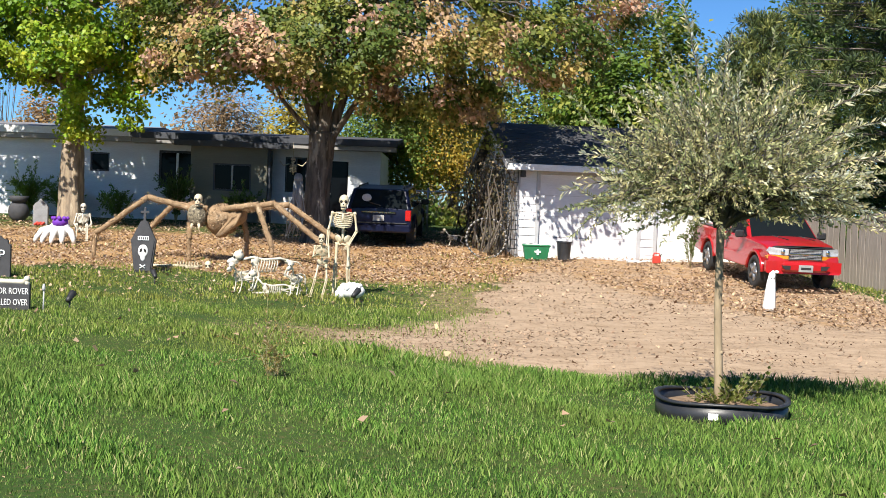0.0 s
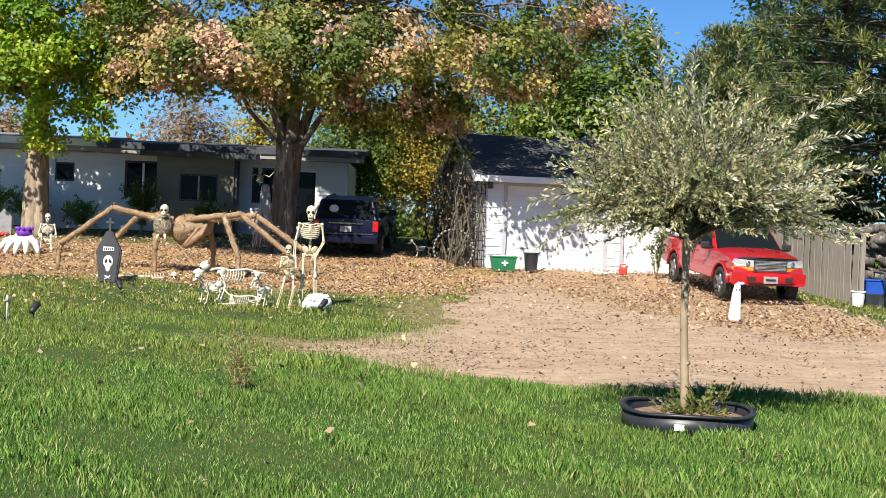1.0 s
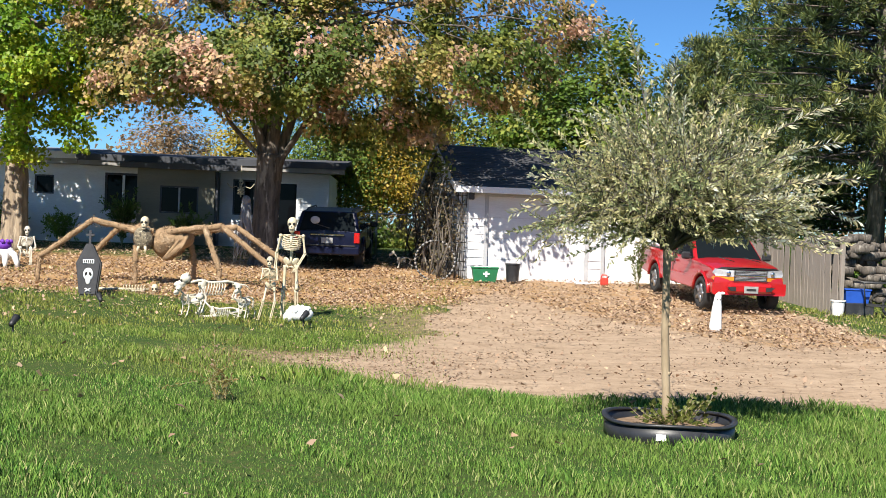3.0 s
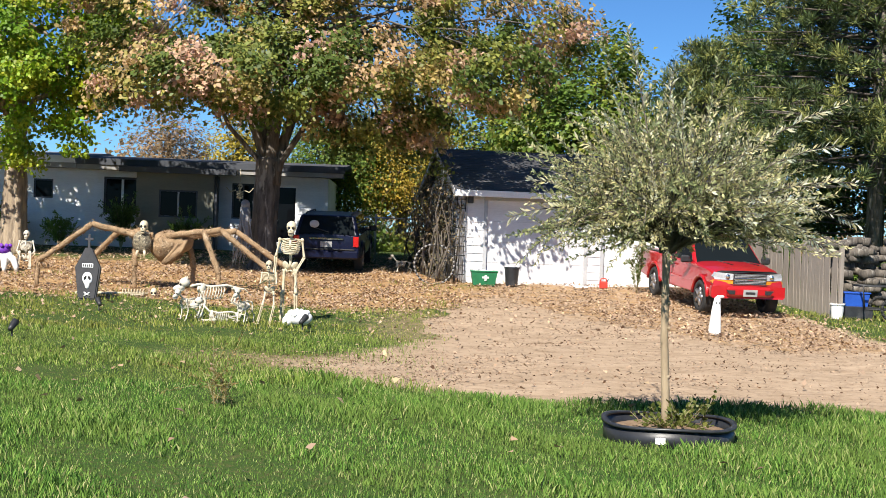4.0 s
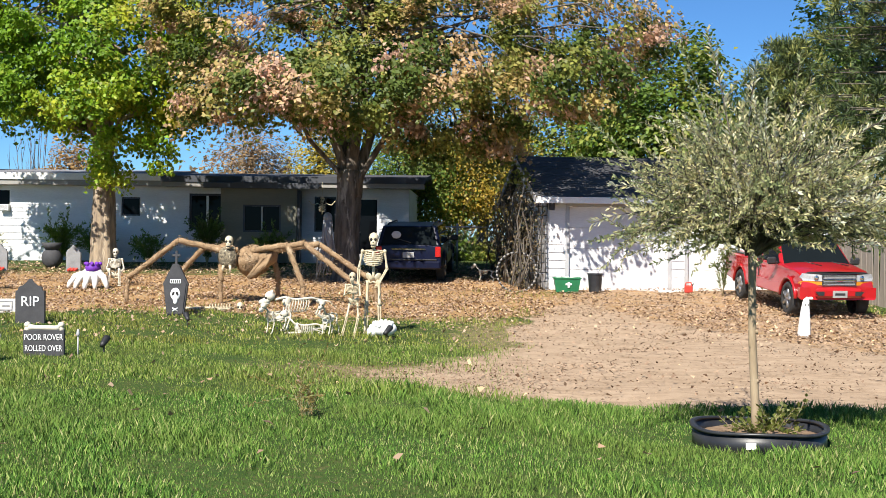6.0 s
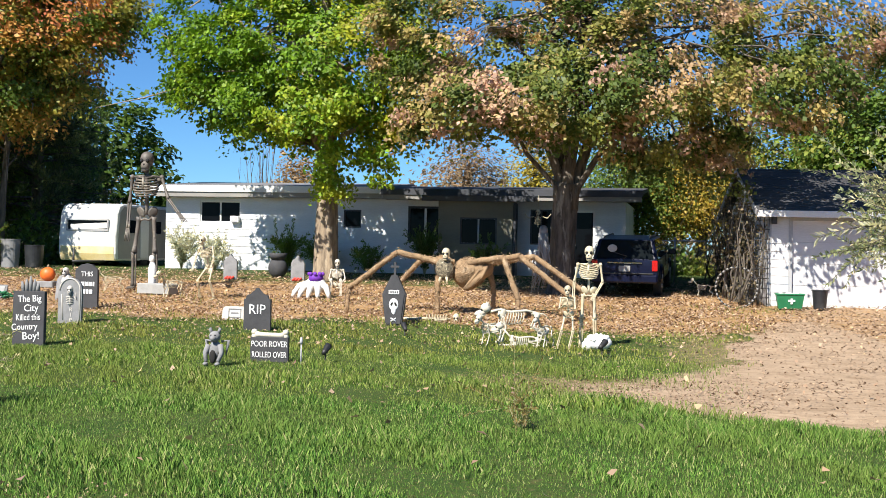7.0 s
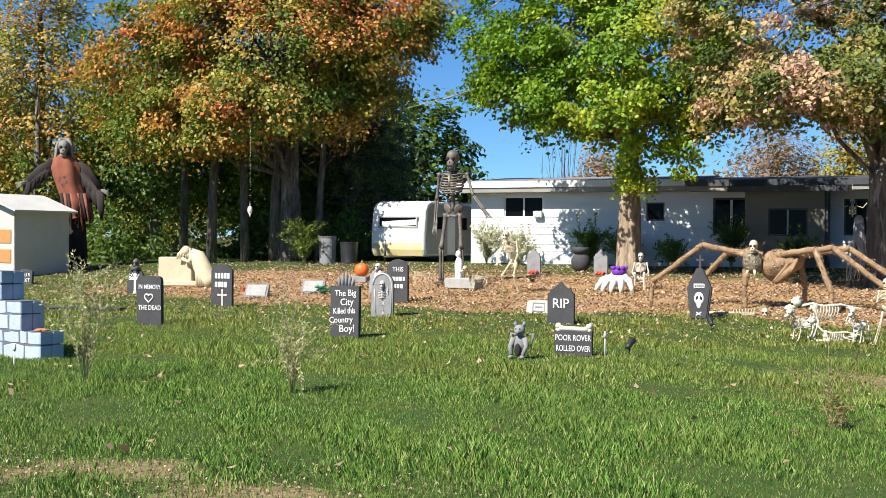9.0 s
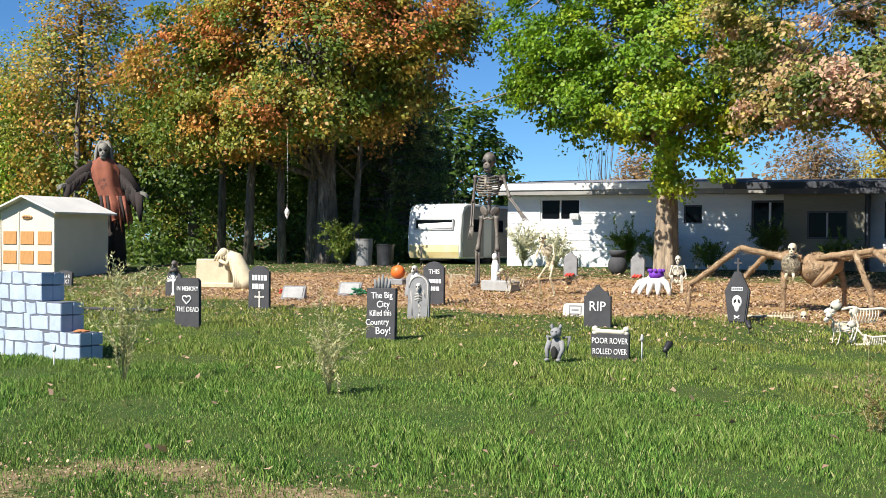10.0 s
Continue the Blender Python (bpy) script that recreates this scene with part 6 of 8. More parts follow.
def build_right_clutter():
    # piled logs and stone behind the fence
    rng = np.random.default_rng(44)
    t = thing("log_pile", pose(0, 0, 0), "rough pile of grey logs and stone beside the fence", "log pile")
    for k in range(150):
        x, y = 10.15 + rng.random() * 3.6, 29.2 + rng.random() * 1.6
        z = gz(x, y) + 0.1 + 0.17 * rng.integers(0, 9)
        bm = bmesh.new()
        r = rng.uniform(0.07, 0.12)
        tube(bm, [(-0.25, 0, 0), (0, 0.01, 0.01), (0.25, 0, 0)], [r, r * 1.06, r * 0.95], 9)
        o = part("log", bm, BARK, t)
        o.matrix_basis = pose(x, y, z, 0, rng.normal() * 8, rng.uniform(-50, 50))
    # blue tote, black frame, white pail
    x, y = 10.2, 26.9
    b = thing("storage_tote", pose(x, y, gz(x, y)), "blue plastic tote on a dark crate", "tote")
    bm = bmesh.new()
    loft(bm, [(-0.24, -0.17, 0.28), (0.24, -0.17, 0.28), (0.24, 0.17, 0.28), (-0.24, 0.17, 0.28)], [(-0.28, -0.2, 0.56), (0.28, -0.2, 0.56), (0.28, 0.2, 0.56), (-0.28, 0.2, 0.56)])
    part("body", bm, BLUE_PLASTIC, b)
    bm = bmesh.new()
    box(bm, (0, 0, 0.57), (0.6, 0.44, 0.035), bev=0.01)
    part("rim", bm, BLUE_PLASTIC, b)
    bm = bmesh.new()
    box(bm, (0.05, 0, 0.14), (0.62, 0.42, 0.28), bev=0.02)
    part("crate", bm, BLACK_PLASTIC, b)
    tub("pail", 9.78, 26.75, 0.12, 0.15, 0.34, WHITE_PLASTIC, "white plastic pail beside the blue tote")
    f = thing("cart_frame", pose(10.75, 26.7, gz(10.75, 26.7)), "dark metal cart with a tubular frame", "cart")
    bm = bmesh.new()
    for s in (-0.3, 0.3):
        tube(bm, [(-0.5, s, 0.25), (-0.55, s, 0.75), (0.4, s, 0.75), (0.45, s, 0.25), (-0.5, s, 0.25)], 0.022, 6)
    tube(bm, [(-0.55, -0.3, 0.75), (-0.55, 0.3, 0.75)], 0.02, 6)
    tube(bm, [(0.4, -0.3, 0.75), (0.4, 0.3, 0.75)], 0.02, 6)
    part("frame", bm, BLACK_TRIM, f)
    for s in (-0.35, 0.35):
        bm = bmesh.new()
        for k in range(18):
            a, c = 2 * math.pi * k / 18, 2 * math.pi * (k + 1) / 18
            tube(bm, [(0.1 + 0.24 * math.cos(a), s, 0.26 + 0.24 * math.sin(a)), (0.1 + 0.24 * math.cos(c), s, 0.26 + 0.24 * math.sin(c))], 0.03, 6)
        part("wheel", bm, RUBBER, f)


build_right_clutter()


def build_vines():
    """Dark creeper and a rusty hoop on the side of the garage."""
    rng = np.random.default_rng(55)
    t = thing("creeper", pose(1.6, 31.9, 0.4), "dark half-bare creeper climbing the garage gable", "creeper")
    bm = bmesh.new()
    pts = []
    for k in range(64):
        y, x = rng.uniform(-0.3, 5.5), rng.uniform(-0.6, 0.1)
        p = np.array([x - 0.114 * y, y, 0.0])
        path = [tuple(p)]
        for j in range(6):
            p = p + np.array([rng.normal() * 0.14 + 0.05, rng.normal() * 0.25, rng.uniform(0.2, 0.6)])
            p[0] = min(p[0], 0.14 - 0.114 * p[1])
            path.append(tuple(p))
            pts.append(p + rng.normal(size=(9, 3)) * 0.13)
        tube(bm, path, [0.034, 0.03, 0.026, 0.02, 0.016, 0.012, 0.005], 5)
    part("stem", bm, BARK, t)["kind"] = "stuff"
    pp = np.concatenate(pts)
    pp[:, 0] = np.minimum(pp[:, 0], 0.2 - 0.114 * pp[:, 1])
    leaves("foliage", pp, 0.08, 0.055, BRUSH, t, np.clip(rng.normal(size=len(pp)) * 0.15 + 0.1, 0, 1), 0.3, rng)
    h = thing("lattice_panel", pose(1.62, 31.62, gz(1.6, 31.6)), "dark wire trellis leaning at the garage corner", "trellis")
    for k in range(4):
        bm = bmesh.new()
        tube(bm, [(-0.1 + 0.11 * k, 0, 0), (-0.06 + 0.11 * k, 0.08, 2.2)], 0.012, 5)
        part("upright", bm, BLACK_TRIM, h)
    for k in range(9):
        bm = bmesh.new()
        tube(bm, [(-0.14, 0.01 * k, 0.2 + 0.24 * k), (0.28, 0.01 * k, 0.22 + 0.24 * k)], 0.012, 5)
        part("rung", bm, BLACK_TRIM, h)
    for x, r in ((1.12, 0.5),):
        bm = bmesh.new()
        n = 60
        for k in range(n):
            a, c = 2 * math.pi * k / n, 2 * math.pi * (k + 1) / n
            tube(bm, [(r * math.cos(a), 0, 0.5 + 0.5 * math.sin(a)), (r * math.cos(c), 0, 0.5 + 0.5 * math.sin(c))], 0.026 if k % 2 else 0.02, 6, mat=k % 2)
        solid("wire_hoop", pose(x, 31.35, gz(x, 31.3) - 0.02), bm, BLACK_TRIM, "dark banded garden hoop by the garage", "garden hoop", "hoops by the garage", mats=(SOFFIT,))


build_vines()


# ---- yard figures and stones ----
BONE = stuff_mat("bone_plastic", (0.66, 0.58, 0.41), (0.5, 0.42, 0.28), 0.55, 6, 40, bumps=0.2)
BONE_WHITE = stuff_mat("white_bone_plastic", (0.70, 0.65, 0.54), (0.56, 0.51, 0.41), 0.55, 6, 40, bumps=0.2)
BONE_GREY = stuff_mat("dark_grey_bone", (0.16, 0.14, 0.12), (0.09, 0.08, 0.07), 0.6, 4, 30, bumps=0.3, wear=(0.28, 0.25, 0.2))
HOLLOW = stuff_mat("dark_hollow", (0.015, 0.014, 0.013), (0.02, 0.02, 0.02), 0.9, 8, 50)
STONE_DARK = stuff_mat("dark_painted_foam", (0.042, 0.042, 0.047), (0.060, 0.060, 0.065), 0.8, 4, 60, bumps=0.5)
STONE_GREY = stuff_mat("grey_painted_foam", (0.20, 0.20, 0.205), (0.27, 0.27, 0.275), 0.8, 5, 60, bumps=0.5)
STONE_PALE = stuff_mat("pale_stone", (0.60, 0.57, 0.52), (0.50, 0.47, 0.42), 0.8, 5, 60, bumps=0.4)
STONE_MID = stuff_mat("mid_grey_stone", (0.38, 0.38, 0.37), (0.31, 0.31, 0.30), 0.8, 5, 60, bumps=0.4)
LETTER = stuff_mat("white_letter_paint", (0.82, 0.82, 0.82), (0.74, 0.74, 0.74), 0.6, 20, 90, bumps=0.1)
FUR = stuff_mat("tan_fur", (0.34, 0.23, 0.13), (0.24, 0.155, 0.085), 0.95, 7, 45, bumps=1.0, wear=(0.42, 0.31, 0.2))


FUR_HAIR = leaf_mat("tan_fur_strand", [(0.0, (0.17, 0.11, 0.06)), (0.6, (0.36, 0.25, 0.15)), (1.0, (0.5, 0.38, 0.25))], 0.9, 0.1)
MOTTLED = stuff_mat("mottled_face", (0.30, 0.25, 0.16), (0.05, 0.04, 0.03), 0.85, 22, 60, bumps=0.8, wear=(0.55, 0.48, 0.34))


def bone(bm, a, b, r, mat=0):
    a, b = Vector(a), Vector(b)
    tube(bm, [a, a.lerp(b, 0.1), a.lerp(b, 0.5), a.lerp(b, 0.9), b], [r * 1.5, r * 1.15, r * 0.85, r * 1.15, r * 1.5], 7, mat)


def skull(bm, c, s, turn=None, snout=0.0):
    turn = turn or Matrix()
    c = Vector(c)

    def at(x, y, z):
        return c + (turn.to_3x3() @ Vector((x, y, z))) * s
    ball(bm, at(0, 0.01, 0.02), (0.075 * s, 0.095 * s, 0.088 * s), turn.to_3x3(), 14, 10)
    ball(bm, at(0, -0.05 - snout * 0.4, -0.055), (0.05 * s, (0.05 + snout * 0.5) * s, 0.06 * s), turn.to_3x3(), 10, 8)
    ball(bm, at(0, -0.055 - snout * 0.4, -0.105), (0.042 * s, (0.04 + snout * 0.45) * s, 0.025 * s), turn.to_3x3(), 10, 6)
    for k in (-1, 1):
        ball(bm, at(k * 0.032, -0.075, 0.0), (0.022 * s, 0.02 * s, 0.024 * s), turn.to_3x3(), 8, 6, 1)
    ball(bm, at(0, -0.088 - snout * 0.8, -0.045), (0.012 * s, 0.015 * s, 0.018 * s), turn.to_3x3(), 6, 5, 1)
    box(bm, at(0, -0.098 - snout * 0.8, -0.085), (0.06 * s, 0.006 * s, 0.012 * s), turn.to_3x3(), mat=1)


def rib_ring(bm, c, w, d, r, axis, tilt=0.25, n=14):
    """One rib hoop round an axis: 'z' for an upright chest, 'x' for a beast's."""
    c = Vector(c)
    pts = []
    for k in range(n + 1):
        a = 2 * math.pi * k / n
        if axis == "z":
            pts.append(c + Vector((math.cos(a) * w, math.sin(a) * d, tilt * math.sin(a) * d)))
        else:
            pts.append(c + Vector((tilt * math.cos(a) * d, math.sin(a) * w, math.cos(a) * d)))
    tube(bm, pts, r, 5)


def skeleton(bm, s, J):
    """A jointed skeleton. J: head, neck, hip, and shoulder, elbow, hand, knee, foot for l and r, at a height of about 1.75."""
    v = {k: Vector(p) * s for k, p in J.items()}
    skull(bm, v["head"], s * 1.12)
    d = v["neck"] - v["hip"]
    n = 12
    tube(bm, [v["hip"].lerp(v["head"], k / n) for k in range(n + 1)], [(0.021 if k % 2 else 0.026) * s for k in range(n + 1)], 7)
    for k in range(8):
        f = 0.93 - 0.062 * k
        w = (0.09, 0.125, 0.145, 0.155, 0.16, 0.157, 0.148, 0.13)[k] * s
        rib_ring(bm, v["hip"] + d * f + Vector((0, -0.04 * s, 0)), w, w * 0.68, 0.0105 * s, "z")
    tube(bm, [v["hip"] + d * 0.92 + Vector((0, -0.13 * s, 0)), v["hip"] + d * 0.62 + Vector((0, -0.145 * s, 0))], 0.02 * s, 6)
    for k in ("l", "r"):
        q = -1 if k == "l" else 1
        sh, el, ha, kn, fo = v["sh" + k], v["el" + k], v["ha" + k], v["kn" + k], v["fo" + k]
        hp = v["hip"] + Vector((q * 0.095 * s, 0, -0.03 * s))
        tube(bm, [v["neck"] + Vector((0, -0.05 * s, -0.02 * s)), sh], 0.014 * s, 5)
        ball(bm, sh.lerp(v["neck"], 0.35) + Vector((0, 0.05 * s, -0.06 * s)), (0.05 * s, 0.012 * s, 0.07 * s), seg=8, rings=6)
        ball(bm, sh, 0.034 * s, seg=8, rings=6)
        bone(bm, sh, el, 0.02 * s)
        for o in (-0.014, 0.014):
            bone(bm, el + Vector((o * s, 0, 0)), ha + Vector((o * s, 0, 0)), 0.0115 * s)
        g = (ha - el).normalized()
        for j in range(4):
            o = Vector(((j - 1.5) * 0.018 * s, -0.006 * s, 0))
            tube(bm, [ha + o * 0.6, ha + g * 0.09 * s + o, ha + g * 0.17 * s + o * 1.2], [0.009 * s, 0.008 * s, 0.005 * s], 5)
        ball(bm, v["hip"] + Vector((q * 0.075 * s, 0.01 * s, 0.035 * s)), (0.06 * s, 0.018 * s, 0.075 * s), Matrix.Rotation(q * 0.6, 3, "Y") @ Matrix.Rotation(q * 0.5, 3, "Z"), 10, 8)
        tube(bm, [v["hip"] + Vector((q * 0.08 * s, 0, -0.02 * s)), v["hip"] + Vector((q * 0.05 * s, -0.05 * s, -0.07 * s)), v["hip"] + Vector((0, -0.06 * s, -0.05 * s))], 0.015 * s, 5)
        bone(bm, hp, kn, 0.027 * s)
        for o, r in ((-0.016, 0.019), (0.02, 0.011)):
            bone(bm, kn + Vector((o * s, 0, 0)), fo + Vector((o * s, 0, 0.04 * s)), r * s)
        for j in range(4):
            o = Vector(((j - 1.5) * 0.02 * s, 0, 0))
            tube(bm, [fo + Vector((0, 0.04 * s, 0.03 * s)), fo + o + Vector((0, -0.08 * s, 0.025 * s)), fo + o * 1.4 + Vector((0, -0.17 * s, 0.012 * s))], [0.014 * s, 0.011 * s, 0.007 * s], 5)
    return bm


STAND = dict(head=(0, -0.02, 1.62), neck=(0, 0, 1.46), hip=(0, 0, 0.95), shl=(-0.19, 0, 1.42), shr=(0.19, 0, 1.42), ell=(-0.24, 0.02, 1.12), elr=(0.23, 0.02, 1.12),
             hal=(-0.2, -0.06, 0.88), har=(0.15, -0.1, 0.9), knl=(-0.11, -0.02, 0.5), knr=(0.11, -0.02, 0.5), fol=(-0.12, 0, 0.0), **{"for": (0.12, 0, 0.0)})


def posed(**kw):
    j = dict(STAND)
    j.update({("for" if k == "fo_r" else k): p for k, p in kw.items()})
    return j


def put_skeleton(x, y, s, J, material, label, rz=0, name="skeleton_figure", group="", z=0.0):
    bm = skeleton(bmesh.new(), s, J)
    return solid(name, pose(x, y, gz(x, y) + z, 0, 0, rz), bm, material, label, "skeleton ornament", group, smooth=False, mats=(HOLLOW,))


put_skeleton(-1.79, 22.55, 1.06, posed(hal=(-0.26, -0.02, 0.84), ell=(-0.25, 0.02, 1.13), har=(0.13, -0.12, 0.93)), BONE, "cream plastic skeleton standing on the lawn")
put_skeleton(-2.13, 22.2, 0.72, posed(head=(0.0, -0.1, 1.46), neck=(0, 0, 1.30), hip=(0.02, 0.06, 0.84), shl=(-0.17, 0, 1.26), shr=(0.17, 0, 1.26), ell=(-0.2, -0.1, 1.0), elr=(0.2, -0.12, 1.0), hal=(-0.1, -0.25, 1.06),
             har=(0.12, -0.26, 1.0), knl=(-0.13, -0.1, 0.46), knr=(0.15, -0.06, 0.46), fol=(-0.24, -0.05, 0), fo_r=(0.06, -0.05, 0)), BONE, "small cream skeleton leaning forward on the lawn")
sit = posed(head=(0, -0.02, 0.98), neck=(0, 0, 0.82), hip=(0, 0.02, 0.3), shl=(-0.18, 0, 0.78), shr=(0.18, 0, 0.78), ell=(-0.24, -0.06, 0.52), elr=(0.24, -0.06, 0.52), hal=(-0.16, -0.25, 0.42), har=(0.16, -0.25, 0.42),
            knl=(-0.14, -0.36, 0.5), knr=(0.14, -0.36, 0.5), fol=(-0.16, -0.42, 0.02), fo_r=(0.16, -0.42, 0.02))
put_skeleton(-9.05, 31.4, 0.88, sit, BONE_WHITE, "pale skeleton sitting beside the giant hand", 10)
put_skeleton(-14.42, 31.4, 2.16, posed(ell=(-0.23, 0.02, 1.1), hal=(-0.22, -0.05, 0.78), elr=(0.3, -0.06, 1.15), har=(0.48, -0.18, 0.97), knl=(-0.14, -0.03, 0.48), knr=(0.13, -0.03, 0.48), fol=(-0.15, 0, 0.02), fo_r=(0.14, 0, 0.02)), BONE_GREY,
             "towering dark grey skeleton standing before the house", 4, "giant_skeleton_figure")
put_skeleton(-12.0, 29.7, 0.94, posed(head=(-0.02, -0.2, 1.60), neck=(0, -0.05, 1.42), hip=(0.02, 0.12, 0.88), ell=(-0.26, -0.1, 1.14), hal=(-0.24, -0.25, 0.9), elr=(0.28, -0.08, 1.12), har=(0.26, -0.2, 0.86), knl=(-0.13, -0.2, 0.52), knr=(0.17, -0.1, 0.52), fol=(-0.2, 0.05, 0), fo_r=(0.2, 0.1, 0)),
             BONE, "hunched wolf-headed skeleton with wide stance", -10, "werewolf_skeleton_figure")


def beast(bm, s, lie=False, head_up=0.12):
    """A dog's skeleton along x, head towards -x, about 0.75 m at the shoulder for s = 1."""
    h = 0.58 if not lie else 0.2
    sp = [(0.42, 0, h), (0.2, 0, h + 0.05), (-0.1, 0, h + 0.02), (-0.34, 0, h + 0.06), (-0.5, 0, h + 0.12 + head_up)]
    sp = [Vector(p) * s for p in sp]
    tube(bm, sp, [0.022 * s, 0.024 * s, 0.026 * s, 0.026 * s, 0.022 * s], 7)
    for k in range(9):
        f = k / 8
        rib_ring(bm, Vector((-0.3 + 0.42 * f, 0, h - 0.1)) * s, (0.1 + 0.02 * math.sin(f * 3)) * s, (0.135 - 0.03 * f) * s, 0.009 * s, "x", 0.25, 12)
    t = Matrix.Rotation(radians(-90), 4, "Z") @ Matrix.Rotation(radians(12), 4, "X")
    skull(bm, Vector((-0.6, 0, h + 0.17 + head_up)) * s, s * 1.05, t, 0.13)
    for q in (-1, 1):
        ball(bm, Vector((-0.56, q * 0.06, h + 0.27 + head_up)) * s, (0.015 * s, 0.012 * s, 0.04 * s), seg=6, rings=5)
        ball(bm, Vector((-0.28, q * 0.1, h)) * s, (0.05 * s, 0.012 * s, 0.09 * s), Matrix.Rotation(0.3, 3, "Y"), 8, 6)
        ball(bm, Vector((0.38, q * 0.07, h - 0.02)) * s, (0.09 * s, 0.014 * s, 0.045 * s), Matrix.Rotation(0.5, 3, "Y"), 8, 6)
        fl = [(-0.28, q * 0.1, h - 0.06), (-0.22, q * 0.11, h - 0.27), (-0.3, q * 0.1, 0.06), (-0.36, q * 0.1, 0.015)] if not lie else [(-0.28, q * 0.1, h - 0.04), (-0.18, q * 0.12, 0.05), (-0.5, q * 0.12, 0.03), (-0.58, q * 0.12, 0.015)]
        hl = [(0.4, q * 0.07, h - 0.04), (0.32, q * 0.1, h - 0.26), (0.5, q * 0.1, 0.2), (0.43, q * 0.1, 0.02)] if not lie else [(0.36, q * 0.07, h - 0.04), (0.15, q * 0.14, 0.12), (0.4, q * 0.14, 0.04), (0.26, q * 0.14, 0.015)]
        for leg in (fl, hl):
            for a, b in zip(leg, leg[1:]):
                bone(bm, Vector(a) * s, Vector(b) * s, 0.016 * s)
    tube(bm, [Vector((0.42, 0, h)) * s, Vector((0.55, 0, h - 0.02)) * s, Vector((0.68, 0, h - 0.14 if not lie else 0.08)) * s], [0.016 * s, 0.011 * s, 0.005 * s], 6)
    return bm


def put_beast(x, y, s, rz, label, lie=False, up=0.12, material=BONE_WHITE):
    solid("dog_skeleton_figure", pose(x, y, gz(x, y), 0, 0, rz), beast(bmesh.new(), s, lie, up), material, label, "skeleton ornament", "dog skeletons", mats=(HOLLOW,))


put_beast(-3.15, 22.9, 0.98, 22, "white plastic dog skeleton standing on the lawn", up=-0.1)
put_beast(-3.55, 22.5, 0.62, 62, "small white dog skeleton facing the road", up=0.05)
put_beast(-2.95, 22.4, 0.72, 15, "white dog skeleton lying on the lawn", True)
put_beast(-2.55, 22.3, 0.62, 75, "small white dog skeleton facing the road", up=0.16)
put_beast(-15.2, 31.0, 0.62, 40, "small bone-coloured dog skeleton by the giant figure", material=BONE)
put_beast(-13.0, 29.9, 0.7, 60, "bone-coloured dog skeleton by the hunched figure", material=BONE)


def build_lamb():
    x, y = -1.55, 21.9
    bm = bmesh.new()
    ball(bm, (0, 0, 0.16), (0.24, 0.13, 0.14), seg=14, rings=9)
    ball(bm, (-0.2, -0.02, 0.1), (0.1, 0.09, 0.1), seg=10, rings=8)
    rng = np.random.default_rng(2)
    for k in range(26):
        a, b = rng.uniform(0, 6.28), rng.uniform(0, 1.2)
        ball(bm, (0.22 * math.cos(a) * math.cos(b), 0.12 * math.sin(a) * math.cos(b), 0.16 + 0.13 * math.sin(b)), 0.045, seg=7, rings=5)
    solid("animal_ornament", pose(x, y, gz(x, y)), bm, WHITE_PLASTIC, "white curled-up animal ornament on the lawn", "ornament", smooth=True)


build_lamb()


def spotlight(x, y, rz):
    t = thing("yard_spotlight", pose(x, y, gz(x, y), 0, 0, rz), "small black spotlight on a ground stake", "spotlight", "spotlights in the lawn")
    bm = bmesh.new()
    tube(bm, [(0, 0, -0.05), (0, 0, 0.14)], 0.012, 6)
    part("stake", bm, BLACK_TRIM, t)
    bm = bmesh.new()
    tube(bm, [(-0.07, 0.0, 0.15), (-0.02, 0, 0.18), (0.06, 0, 0.23), (0.1, 0, 0.255)], [0.032, 0.042, 0.052, 0.055], 12)
    part("lamp_head", bm, BLACK_TRIM, t)
    bm = bmesh.new()
    tube(bm, [(0.1, 0, 0.256), (0.104, 0, 0.2585)], 0.046, 12)
    part("lens", bm, DARK_GLASS, t)


spotlight(-1.42, 20.9, 60)
spotlight(-5.35, 23.3, 120)
spotlight(-5.35, 18.0, 80)


